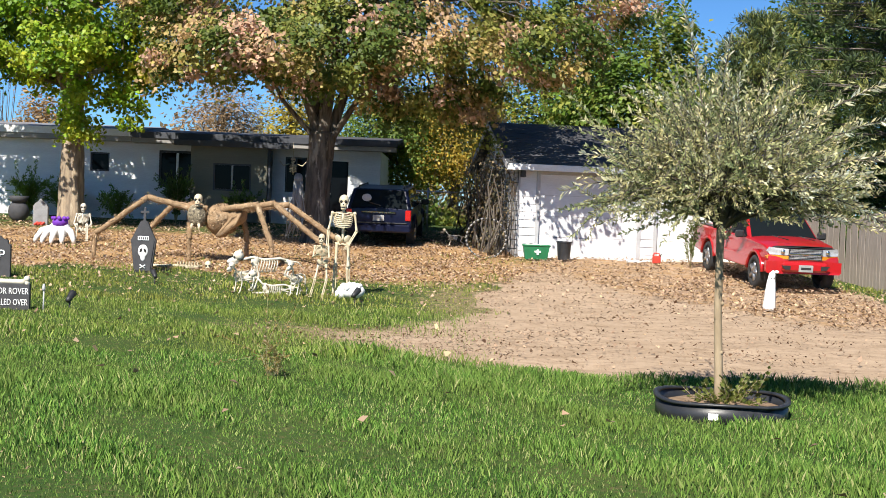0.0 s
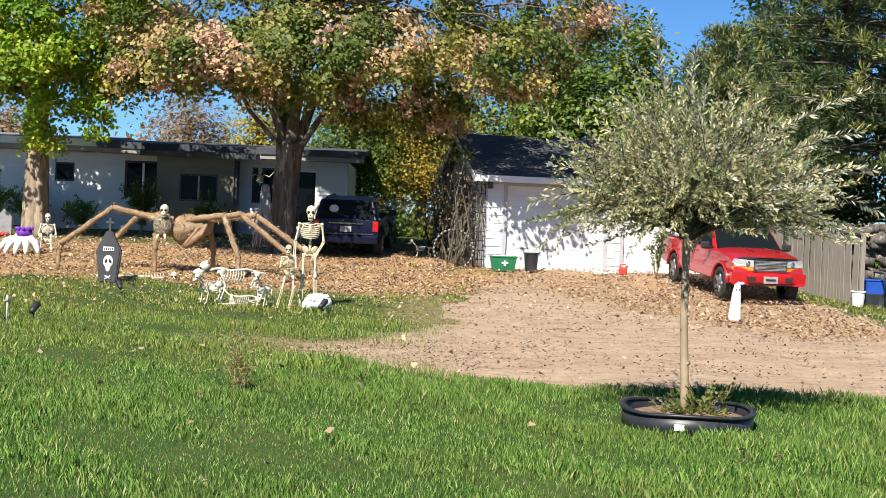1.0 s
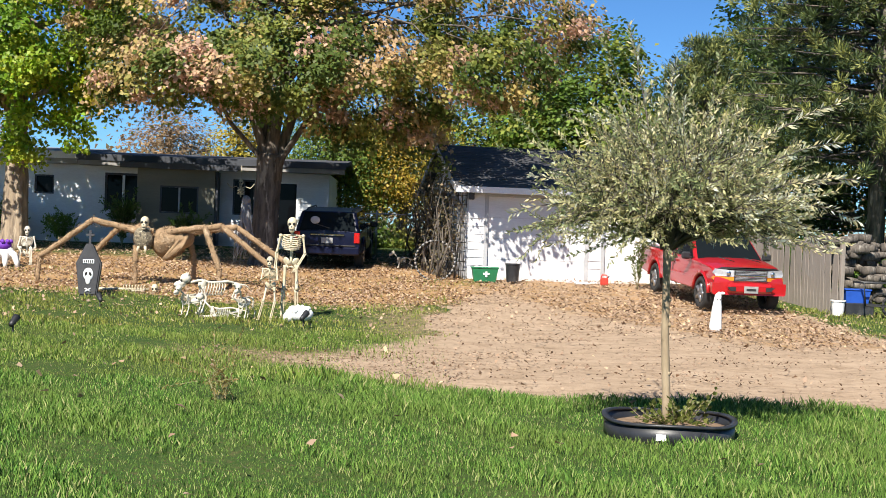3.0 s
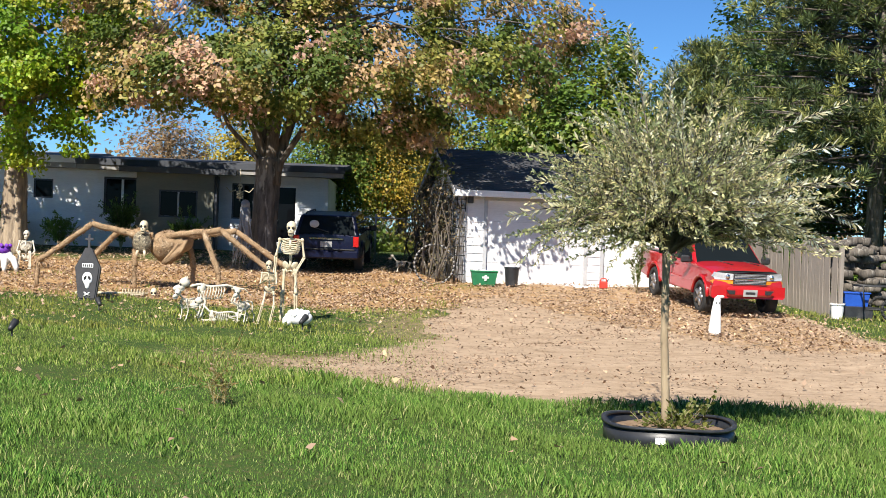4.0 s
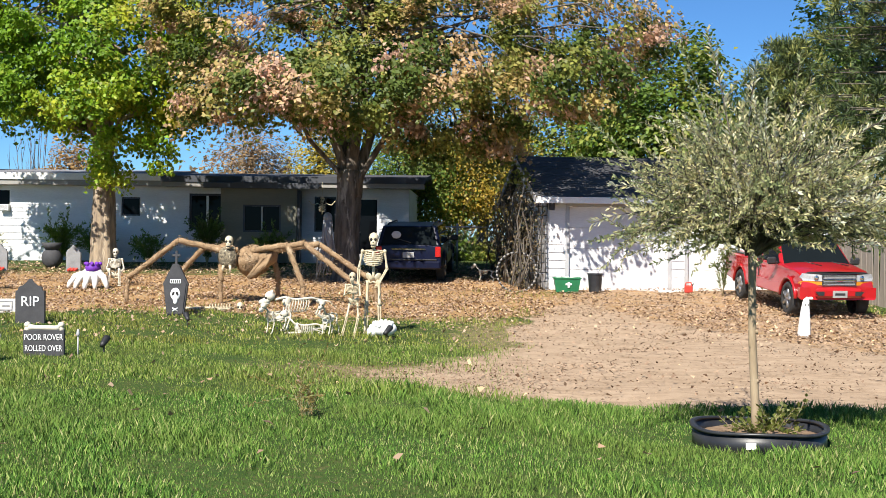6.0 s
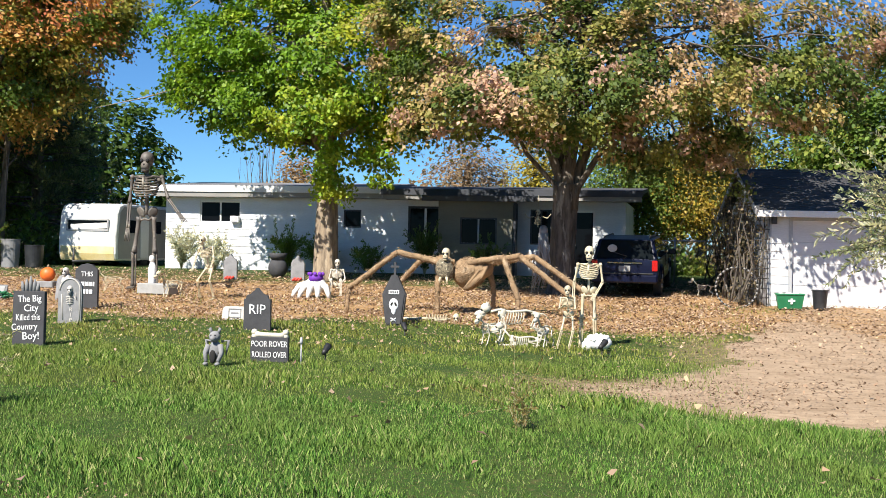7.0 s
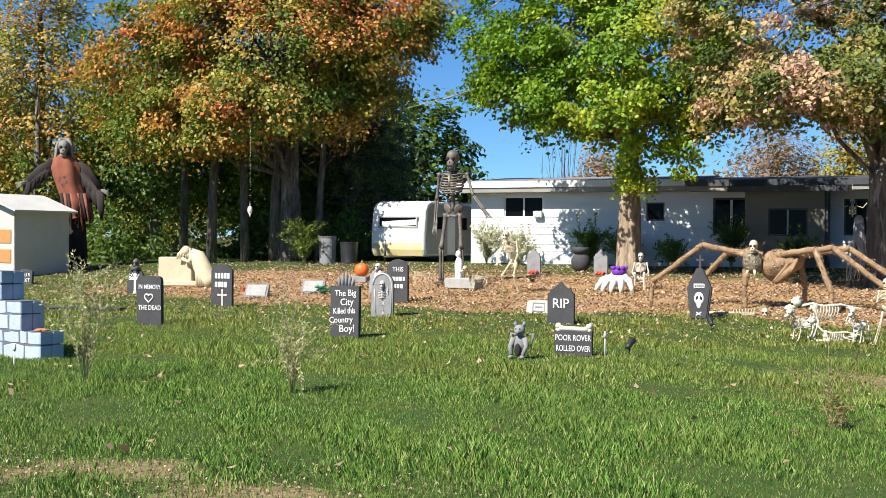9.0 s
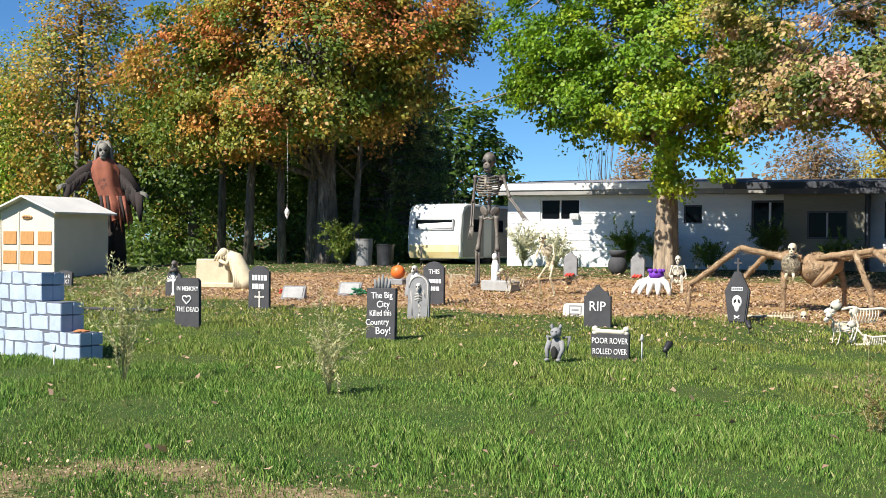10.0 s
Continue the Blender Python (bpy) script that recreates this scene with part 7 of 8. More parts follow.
# ---- spider ----
def build_spider():
    x, y = -5.1, 28.0
    g = gz(x, y)
    t = thing("giant_spider", pose(x, y, g), "giant tan furry spider ornament standing on long jointed legs", "spider ornament")
    bm = bmesh.new()
    ball(bm, (0.12, 0.2, 0.95), (0.40, 0.60, 0.37), seg=30, rings=20)
    for v in bm.verts:
        if v.co.z < 0.95:
            v.co.x = 0.12 + (v.co.x - 0.12) * (1 - 0.9 * (0.95 - v.co.z))
    for v in bm.verts:
        n = noise.noise(v.co * 7) * 0.05 + noise.noise(v.co * 22) * 0.02
        v.co += v.normal * n if v.normal.length else Vector()
    part("abdomen", bm, FUR, t, smooth=True)
    bm = bmesh.new()
    ball(bm, (0.42, 0.1, 1.05), (0.28, 0.4, 0.22), Matrix.Rotation(-0.4, 3, "Y"), 20, 14)
    for k in range(7):
        tube(bm, [(0.62 - k * 0.03, -0.2 - 0.02 * k, 1.16 - 0.02 * k), (0.5 - k * 0.045, -0.33, 0.9 - 0.02 * k), (0.3 - k * 0.035, -0.3, 0.66 - 0.01 * k)], [0.028, 0.034, 0.022], 6)
    for v in bm.verts:
        v.co += Vector((noise.noise(v.co * 9), noise.noise(v.co * 9 + Vector((5, 0, 0))), noise.noise(v.co * 9 + Vector((0, 7, 0))))) * 0.03
    part("thorax", bm, FUR, t, smooth=True)
    bm = bmesh.new()
    ball(bm, (-0.36, -0.3, 1.04), (0.21, 0.2, 0.26), Matrix.Rotation(-0.25, 3, "Y"), 20, 14)
    h = part("head", bm, MOTTLED, t, "mottled dark and cream face")
    bm = bmesh.new()
    for s in (-1, 1):
        tube(bm, [(-0.36 + s * 0.07, -0.42, 0.86), (-0.36 + s * 0.09, -0.46, 0.79), (-0.36 + s * 0.06, -0.44, 0.72)], [0.035, 0.028, 0.004], 7)
    part("fang", bm, BONE, h)
    # legs: joints from the body outwards
    legs = (((-0.35, -0.1, 1.15), (-1.5, -0.15, 1.42), (-2.62, -0.25, 0.56), (-2.64, -0.3, 0.0)),
            ((-0.3, 0.1, 1.2), (-1.05, 0.5, 1.28), (-1.75, 0.9, 0.62), (-1.85, 1.0, 0.12)),
            ((-0.25, 0.3, 1.2), (-0.62, 0.3, 1.32), (-0.60, 0.1, 0.5), (-0.58, 0.1, 0.02)),
            ((0.15, -0.2, 1.2), (0.98, -0.35, 1.34), (1.38, -0.6, 0.4), (1.36, -0.65, 0.02)),
            ((0.2, 0.0, 1.15), (1.32, -0.1, 1.38), (2.65, -0.5, 0.38), (2.45, -0.95, -0.04)),
            ((0.2, 0.3, 1.15), (1.6, 0.4, 1.36), (2.9, 0.2, 0.5), (2.95, 0.2, 0.06)),
            ((0.15, 0.1, 1.1), (0.55, 0.3, 1.2), (0.68, 0.3, 0.5), (0.67, 0.3, 0.06)))
    rng = np.random.default_rng(9)
    hair = []
    for L in legs:
        bm = bmesh.new()
        for a, b, r in ((L[0], L[1], 0.07), (L[1], L[2], 0.062), (L[2], L[3], 0.05)):
            a, b = Vector(a), Vector(b)
            k = 12
            tube(bm, [a.lerp(b, i / k) + Vector(rng.normal(size=3)) * 0.006 for i in range(k + 1)], [r * (0.9 + 0.16 * rng.random()) for i in range(k + 1)], 9)
            n = int((b - a).length * 420)
            f = rng.random((n, 1))
            hair.append(np.array(a) * (1 - f) + np.array(b) * f + rng.normal(size=(n, 3)) * r * 0.62)
        part("leg", bm, FUR, t)
    q = rng.normal(size=(1600, 3))
    q /= np.linalg.norm(q, axis=1)[:, None]
    hair.append(np.array([0.12, 0.2, 0.97]) + q * np.array([0.38, 0.6, 0.36]))
    hair = np.concatenate(hair)
    leaves("fur", hair, 0.085, 0.012, FUR_HAIR, t, rng.random(len(hair)), 0.6, rng)["kind"] = "stuff"
    bm = bmesh.new()
    skull(bm, (0, -0.03, 0.16), 1.25)
    tube(bm, [(-0.13, 0.0, 0.0), (0, 0.03, 0.05), (0.13, 0.0, 0.0)], 0.02, 6)
    for k in range(4):
        tube(bm, [(0, -0.02, 0.03 - 0.045 * k), (0.11, 0.02, 0.0 - 0.045 * k), (0.05, 0.1, -0.02 - 0.045 * k)], 0.009, 5)
        tube(bm, [(0, -0.02, 0.03 - 0.045 * k), (-0.11, 0.02, 0.0 - 0.045 * k), (-0.05, 0.1, -0.02 - 0.045 * k)], 0.009, 5)
    tube(bm, [(0, 0.03, 0.1), (0, 0.04, -0.16)], 0.02, 6)
    solid("skeleton_bust", pose(x - 0.32, y - 0.36, g + 1.24), bm, BONE, "small skeleton bust riding on the spider's head", "skeleton", mats=(HOLLOW,))


build_spider()


def build_prone():
    """A skeleton half sunk in the leaves."""
    x, y = -5.6, 26.6
    bm = bmesh.new()
    skull(bm, (0.62, 0, 0.08), 1.0)
    tube(bm, [(0.5, 0, 0.06), (-0.2, 0, 0.06)], 0.025, 6)
    for k in range(8):
        rib_ring(bm, (0.4 - 0.06 * k, 0, 0.05), 0.14, 0.1, 0.011, "x", 0.1, 12)
    for s in (-1, 1):
        bone(bm, (0.42, s * 0.18, 0.05), (0.2, s * 0.32, 0.04), 0.02)
        bone(bm, (-0.22, s * 0.09, 0.05), (-0.6, s * 0.12, 0.05), 0.026)
        bone(bm, (-0.6, s * 0.12, 0.05), (-0.98, s * 0.1, 0.04), 0.022)
    solid("skeleton_figure", pose(x, y, gz(x, y), 0, 0, 6), bm, BONE, "skeleton lying half buried in fallen leaves", "skeleton ornament", mats=(HOLLOW,))


build_prone()


# ---- tombstones ----
def text_mesh(body, size):
    cu = bpy.data.curves.new("text", "FONT")
    cu.body, cu.size, cu.extrude, cu.align_x = body, size, 0.004, "CENTER"
    cu.offset = size * 0.002
    cu.resolution_u = 3
    ob = new("text", cu)
    dg = bpy.context.evaluated_depsgraph_get()
    me = bpy.data.meshes.new_from_object(ob.evaluated_get(dg))
    bpy.data.objects.remove(ob)
    me.materials.clear()
    return me


def lettering(parent, body, size, x, z, y, material=LETTER, squeeze=1.0, tilt=0.0):
    me = text_mesh(body, size)
    me.materials.append(material)
    ob = new("lettering", me)
    ob.parent = parent
    ob.matrix_basis = Matrix.Translation((x, y, z)) @ Matrix.Rotation(radians(tilt), 4, "Y") @ Matrix.Rotation(radians(90), 4, "X") @ Matrix.Diagonal((squeeze, 1, 1, 1))
    return ob


def marks(parent, rows, y, material=LETTER, seed=1):
    """Plain bars where writing cannot be given."""
    rng = np.random.default_rng(seed)
    for x0, x1, z, h in rows:
        bm = bmesh.new()
        x = x0
        while x < x1:
            w = rng.uniform(0.04, 0.08)
            box(bm, (x + w / 2, y, z), (w, 0.008, h), bev=0.002)
            x += w + 0.02
        part("marking", bm, material, parent)


def outline(kind, w, h):
    a = w / 2
    if kind == "gothic":
        return [(-a, 0), (a, 0), (a, h * 0.74), (a * 0.82, h * 0.74), (a * 0.8, h * 0.82), (a * 0.45, h * 0.86), (a * 0.2, h * 0.93), (a * 0.08, h), (-a * 0.08, h), (-a * 0.2, h * 0.93), (-a * 0.45, h * 0.86), (-a * 0.8, h * 0.82), (-a * 0.82, h * 0.74), (-a, h * 0.74)]
    if kind == "arch":
        return [(-a, 0), (a, 0)] + [(a * math.cos(t), h - a + a * math.sin(t)) for t in (math.pi * k / 14 for k in range(15))]
    if kind == "clip":
        return [(-a, 0), (a, 0), (a, h * 0.86), (a * 0.5, h * 0.97), (0, h), (-a * 0.5, h * 0.97), (-a, h * 0.86)]
    if kind == "round":
        r = w * 0.16
        return [(-a, 0), (a, 0)] + [(a - r + r * math.cos(t), h - r + r * math.sin(t)) for t in (math.pi / 2 * k / 5 for k in range(6))] + [(-a + r - r * math.sin(t), h - r + r * math.cos(t)) for t in (math.pi / 2 * k / 5 for k in range(6))]
    if kind == "coffin":
        return [(-a * 0.62, 0), (a * 0.62, 0), (a, h * 0.62), (a * 0.3, h), (-a * 0.3, h), (-a, h * 0.62)]
    return [(-a, 0), (a, 0), (a, h), (-a, h)]


def tombstone(x, y, w, h, kind, material, label, rz=0, lean=0, thick=0.09):
    t = thing("tombstone", pose(x, y, gz(x, y) - 0.02, lean, 0, rz), label, "tombstone", "tombstones on the lawn")
    bm = bmesh.new()
    slab(bm, outline(kind, w, h), -thick / 2, thick / 2, bev=0.008)
    part("slab", bm, material, t)
    return t


def heart(parent, x, z, y, s, material=LETTER):
    bm = bmesh.new()
    pts = [(16 * math.sin(t) ** 3, 13 * math.cos(t) - 5 * math.cos(2 * t) - 2 * math.cos(3 * t) - math.cos(4 * t)) for t in (2 * math.pi * k / 28 for k in range(29))]
    tube(bm, [(x + p * s / 32, y, z + q * s / 32) for p, q in pts], s * 0.07, 6)
    part("painted_heart", bm, material, parent)


def cross(parent, x, z, y, w, h, b, material=LETTER):
    bm = bmesh.new()
    box(bm, (x, y, z), (b, 0.008, h))
    box(bm, (x, y - 0.001, z + h * 0.18), (w, 0.008, b))
    for q in ((x - w / 2, z + h * 0.18), (x + w / 2, z + h * 0.18), (x, z + h / 2), (x, z - h / 2)):
        ball(bm, (q[0], y, q[1]), (b * 0.9, 0.006, b * 0.9), seg=8, rings=4)
    part("painted_cross", bm, material, parent)


F = -0.052
t = tombstone(-8.48, 23.73, 0.55, 0.88, "gothic", STONE_DARK, "dark grey pointed tombstone with white letters", 6)
lettering(t, "RIP", 0.27, 0, 0.36, F, squeeze=0.95)
t = tombstone(-10.9, 19.2, 0.56, 0.93, "flat", STONE_DARK, "dark plank tombstone with a clawing hand on top", 4, -2)
for body, size, x, z, s in (("The Big", 0.16, 0.02, 0.75, 0.85), ("City", 0.17, 0.05, 0.59, 0.9), ("Killed this", 0.15, 0.0, 0.44, 0.72), ("Country", 0.15, -0.06, 0.28, 0.9), ("Boy!", 0.18, 0.06, 0.12, 0.95)):
    lettering(t, body, size, x, z, F, squeeze=s, tilt=-3)
bm = bmesh.new()
for k, (x, h) in enumerate(((-0.13, 0.16), (-0.06, 0.2), (0.01, 0.25), (0.08, 0.2), (0.14, 0.13))):
    tube(bm, [(x * 0.9, 0, 0.9), (x, -0.01, 0.93 + h * 0.55), (x * 1.1, -0.02, 0.93 + h)], [0.036, 0.032, 0.014], 8)
part("hand_ornament", bm, STONE_GREY, t, "grey clawing hand")
t = tombstone(-12.67, 23.96, 0.50, 0.97, "arch", STONE_GREY, "grey arched tombstone carved with a skeleton and scythe", 8, -2)
bm = bmesh.new()
tube(bm, [(p[0] * 0.86, -0.05, 0.03 + p[1] * 0.95) for p in outline("arch", 0.5, 0.97)[1:]], 0.014, 6)
skull(bm, (0, -0.05, 0.72), 0.8)
for k in range(5):
    tube(bm, [(-0.08, -0.052, 0.58 - 0.035 * k), (0, -0.066, 0.565 - 0.035 * k), (0.08, -0.052, 0.58 - 0.035 * k)], 0.008, 5)
tube(bm, [(0, -0.056, 0.62), (0, -0.056, 0.38)], 0.012, 5)
tube(bm, [(-0.17, -0.05, 0.62), (-0.14, -0.05, 0.1)], 0.012, 5)
tube(bm, [(0.09, -0.052, 0.58), (0.15, -0.055, 0.5), (0.13, -0.055, 0.66)], 0.01, 5)
part("carving", bm, STONE_PALE, t, "raised skeleton carving", mats=(HOLLOW,))
lettering(t, "R", 0.12, 0.03, 0.27, F, STONE_PALE)
lettering(t, "I", 0.12, 0.03, 0.16, F, STONE_PALE)
lettering(t, "P", 0.12, 0.03, 0.05, F, STONE_PALE)
t = tombstone(-13.89, 27.06, 0.55, 1.08, "clip", STONE_DARK, "dark tombstone with hand-painted white words", 4)
lettering(t, "THIS", 0.16, 0.02, 0.78, F, squeeze=0.9)
marks(t, ((-0.12, 0.2, 0.6, 0.1), (-0.08, 0.16, 0.42, 0.1)), F, seed=4)
t = tombstone(-15.56, 19.69, 0.56, 1.0, "round", STONE_DARK, "dark rounded tombstone with a painted heart", 4, 1)
lettering(t, "IN MEMORY", 0.125, 0.02, 0.75, F, squeeze=0.75)
lettering(t, "THE DEAD", 0.135, 0.02, 0.34, F, squeeze=0.82)
heart(t, 0.0, 0.58, F, 0.19)
t = tombstone(-17.36, 24.66, 0.55, 1.07, "clip", STONE_DARK, "dark tombstone with white marks and an ornate cross", 8)
marks(t, ((-0.17, 0.15, 0.78, 0.13), (-0.17, 0.15, 0.57, 0.13)), F, seed=6)
cross(t, 0.02, 0.26, F, 0.2, 0.34, 0.035, STONE_PALE)
t = tombstone(-21.77, 26.93, 0.5, 0.72, "arch", STONE_DARK, "dark arched tombstone with a white cross and rays", 6)
cross(t, 0, 0.36, F, 0.3, 0.55, 0.06)
bm = bmesh.new()
for k in range(7):
    a = radians(30 + 20 * k)
    tube(bm, [(0.08 * math.cos(a), F, 0.42 + 0.08 * math.sin(a)), (0.2 * math.cos(a), F, 0.42 + 0.2 * math.sin(a))], 0.012, 5)
part("painted_ray", bm, LETTER, t)
bm = bmesh.new()
skull(bm, (0, 0, 0.88), 1.1)
tube(bm, [(0, 0, 0.7), (0, 0, 0.85)], [0.16, 0.05], 10)
part("figure_ornament", bm, BONE_GREY, t, "dark skull ornament behind the stone", mats=(HOLLOW,))
t = tombstone(-27.25, 28.56, 0.5, 0.5, "clip", STONE_DARK, "small dark tombstone with white painted words", 10, -6)
lettering(t, "YOU R", 0.15, 0, 0.27, F, squeeze=0.8)
lettering(t, "NEXT", 0.17, 0, 0.10, F, squeeze=0.8)
t = tombstone(-30.6, 27.6, 0.6, 0.95, "arch", STONE_DARK, "dark arched tombstone with white marks", 10)
marks(t, ((-0.2, 0.2, 0.6, 0.11), (-0.2, 0.2, 0.4, 0.11)), F, seed=8)
t = tombstone(-9.73, 25.78, 0.55, 0.30, "round", STONE_PALE, "low pale tombstone with a framed panel", 8, -14, 0.12)
bm = bmesh.new()
for q in ((0, 0.24, 0.26, 0.02), (0, 0.06, 0.26, 0.02), (-0.13, 0.15, 0.02, 0.2), (0.13, 0.15, 0.02, 0.2), (0, 0.15, 0.16, 0.03)):
    box(bm, (q[0], -0.064, q[1]), (q[2], 0.012, q[3]))
part("panel_frame", bm, STONE_GREY, t)
for x in (-13.45, -11.35):
    t = tombstone(x, 35.2, 0.42, 0.78, "gothic", STONE_GREY, "grey tombstone against the flower bed by the house", 0)
    bm = bmesh.new()
    for k in range(9):
        ball(bm, (-0.12 + 0.03 * k, -0.1, 0.06 + 0.02 * (k % 3)), 0.04, seg=6, rings=5)
    part("flower", bm, RED_PLASTIC, t, "red flowers at the foot")
t = tombstone(-15.3, 28.6, 0.5, 0.75, "gothic", STONE_GREY, "weathered grey tombstone with a leaning figure", -10, -8)
bm = bmesh.new()
skull(bm, (0.02, -0.08, 0.74), 1.0)
ball(bm, (0.05, -0.06, 0.45), (0.14, 0.08, 0.22), seg=10, rings=8)
part("figure_ornament", bm, STONE_PALE, t, mats=(HOLLOW,))


def build_rover():
    x, y = -6.17, 17.84
    t = thing("dog_grave_sign", pose(x, y, gz(x, y), 0, 0, 5), "dark sign with white lettering and a bone on top", "grave sign")
    bm = bmesh.new()
    slab(bm, outline("flat", 0.58, 0.38), -0.04, 0.04, bev=0.006)
    part("board", bm, STONE_DARK, t)
    lettering(t, "POOR ROVER", 0.125, 0, 0.235, -0.047, squeeze=0.72)
    lettering(t, "ROLLED OVER", 0.125, 0, 0.075, -0.047, squeeze=0.66)
    bm = bmesh.new()
    tube(bm, [(-0.22, 0, 0.42), (-0.15, 0, 0.41), (0.15, 0, 0.405), (0.22, 0, 0.41)], [0.05, 0.038, 0.038, 0.05], 10)
    for s in (-1, 1):
        ball(bm, (s * 0.24, 0, 0.45), 0.048, seg=10, rings=8)
        ball(bm, (s * 0.24, 0, 0.39), 0.045, seg=10, rings=8)
    part("bone_ornament", bm, BONE_WHITE, t, "white bone")


build_rover()


def build_gargoyle():
    x, y = -6.74, 17.07
    bm = bmesh.new()
    ball(bm, (0, 0.02, 0.2), (0.10, 0.09, 0.16), seg=14, rings=10)
    ball(bm, (0, -0.01, 0.42), (0.085, 0.085, 0.08), seg=14, rings=10)
    ball(bm, (0, -0.085, 0.395), (0.045, 0.05, 0.04), seg=10, rings=8)
    for s in (-1, 1):
        tube(bm, [(s * 0.05, 0, 0.47), (s * 0.075, 0.0, 0.53), (s * 0.06, 0, 0.55)], [0.03, 0.025, 0.006], 7)
        tube(bm, [(s * 0.09, -0.02, 0.3), (s * 0.125, -0.06, 0.18), (s * 0.09, -0.11, 0.06)], [0.045, 0.035, 0.03], 8)
        ball(bm, (s * 0.09, -0.13, 0.03), (0.04, 0.055, 0.03), seg=8, rings=6)
        tube(bm, [(s * 0.07, 0.08, 0.34), (s * 0.17, 0.1, 0.36), (s * 0.14, 0.09, 0.15)], [0.02, 0.03, 0.008], 6)
        ball(bm, (s * 0.03, -0.08, 0.44), 0.013, seg=6, rings=5, mat=1)
    ball(bm, (0, -0.085, 0.13), (0.05, 0.03, 0.1), seg=10, rings=8, mat=1)
    solid("gargoyle_statue", pose(x, y, gz(x, y)), bm, STONE_GREY, "small grey gargoyle statue sitting on the lawn", "statue", mats=(HOLLOW,), smooth=True)


build_gargoyle()


def build_coffin():
    x, y = -6.12, 25.6
    t = thing("coffin_decoration", pose(x, y, gz(x, y), -3, 0, 8), "black upright coffin with a white skull plate and cross", "coffin")
    w, h = 0.50, 1.06
    bm = bmesh.new()
    slab(bm, [(-0.17, 0), (0.17, 0), (0.25, 0.66), (0.06, h), (-0.06, h), (-0.25, 0.66)], -0.13, 0.13)
    part("box", bm, STONE_DARK, t)
    bm = bmesh.new()
    slab(bm, [(-0.15, 0.03), (0.15, 0.03), (0.22, 0.65), (0.05, h - 0.04), (-0.05, h - 0.04), (-0.22, 0.65)], -0.15, -0.131, bev=0.006)
    lid = part("lid", bm, STONE_DARK, t)
    bm = bmesh.new()
    box(bm, (0, 0, h + 0.13), (0.05, 0.04, 0.3), bev=0.006)
    box(bm, (0, -0.001, h + 0.18), (0.17, 0.04, 0.05), bev=0.006)
    part("cross", bm, STONE_DARK, t)
    bm = bmesh.new()
    box(bm, (0, -0.155, 0.70), (0.22, 0.012, 0.085), bev=0.004)
    p = part("name_plate", bm, LETTER, t, "white plate with unreadable marks")
    bm = bmesh.new()
    for k in range(5):
        box(bm, (-0.08 + 0.04 * k, -0.163, 0.70), (0.022, 0.006, 0.05))
    part("marking", bm, BLACK_TRIM, p)
    bm = bmesh.new()
    ball(bm, (0, -0.15, 0.44), (0.1, 0.02, 0.13), seg=16, rings=10)
    ball(bm, (0, -0.15, 0.32), (0.05, 0.02, 0.09), seg=12, rings=8)
    sk = part("skull_plate", bm, LETTER, t, "white skull plate")
    bm = bmesh.new()
    for s in (-1, 1):
        ball(bm, (s * 0.04, -0.168, 0.45), (0.025, 0.008, 0.045), Matrix.Rotation(-s * 0.4, 3, "Y"), 10, 6)
    part("eye_socket", bm, HOLLOW, sk)
    bm = bmesh.new()
    for s in (-1, 1):
        tube(bm, [(-0.055, -0.155, 0.12 - s * 0.035), (0.055, -0.155, 0.12 + s * 0.035)], 0.014, 6)
    part("crossed_bones", bm, LETTER, t)


build_coffin()

PURPLE = stuff_mat("purple_cloth", (0.16, 0.03, 0.42), (0.12, 0.02, 0.32), 0.7, 6, 50)


def build_giant_hand():
    x, y = -9.5, 30.8
    bm = bmesh.new()
    ball(bm, (0.05, 0, 0.34), (0.27, 0.2, 0.22), seg=18, rings=12)
    for dx, dy, l in ((-0.52, -0.05, 0), (-0.3, -0.2, 0), (-0.06, -0.25, 0), (0.18, -0.22, 0), (0.42, -0.08, 0)):
        tube(bm, [(dx * 0.35 + 0.04, dy * 0.4, 0.36), (dx * 0.75 + 0.02, dy * 0.8, 0.3), (dx * 0.98, dy * 1.05, 0.12), (dx * 1.05, dy * 1.2, 0.0)], [0.1, 0.085, 0.065, 0.045], 10)
    tube(bm, [(0.06, 0, 0.44), (0.06, 0, 0.6)], [0.2, 0.18], 16, mat=1)
    for k in range(9):
        a = 2 * math.pi * k / 9
        ball(bm, (0.06 + 0.18 * math.cos(a), 0.18 * math.sin(a), 0.62), (0.05, 0.05, 0.05), seg=8, rings=6, mat=1)
    solid("giant_hand_ornament", pose(x, y, gz(x, y)), bm, WHITE_PLASTIC, "giant white hand ornament with a purple cuff", "ornament", smooth=True, mats=(PURPLE,))


build_giant_hand()


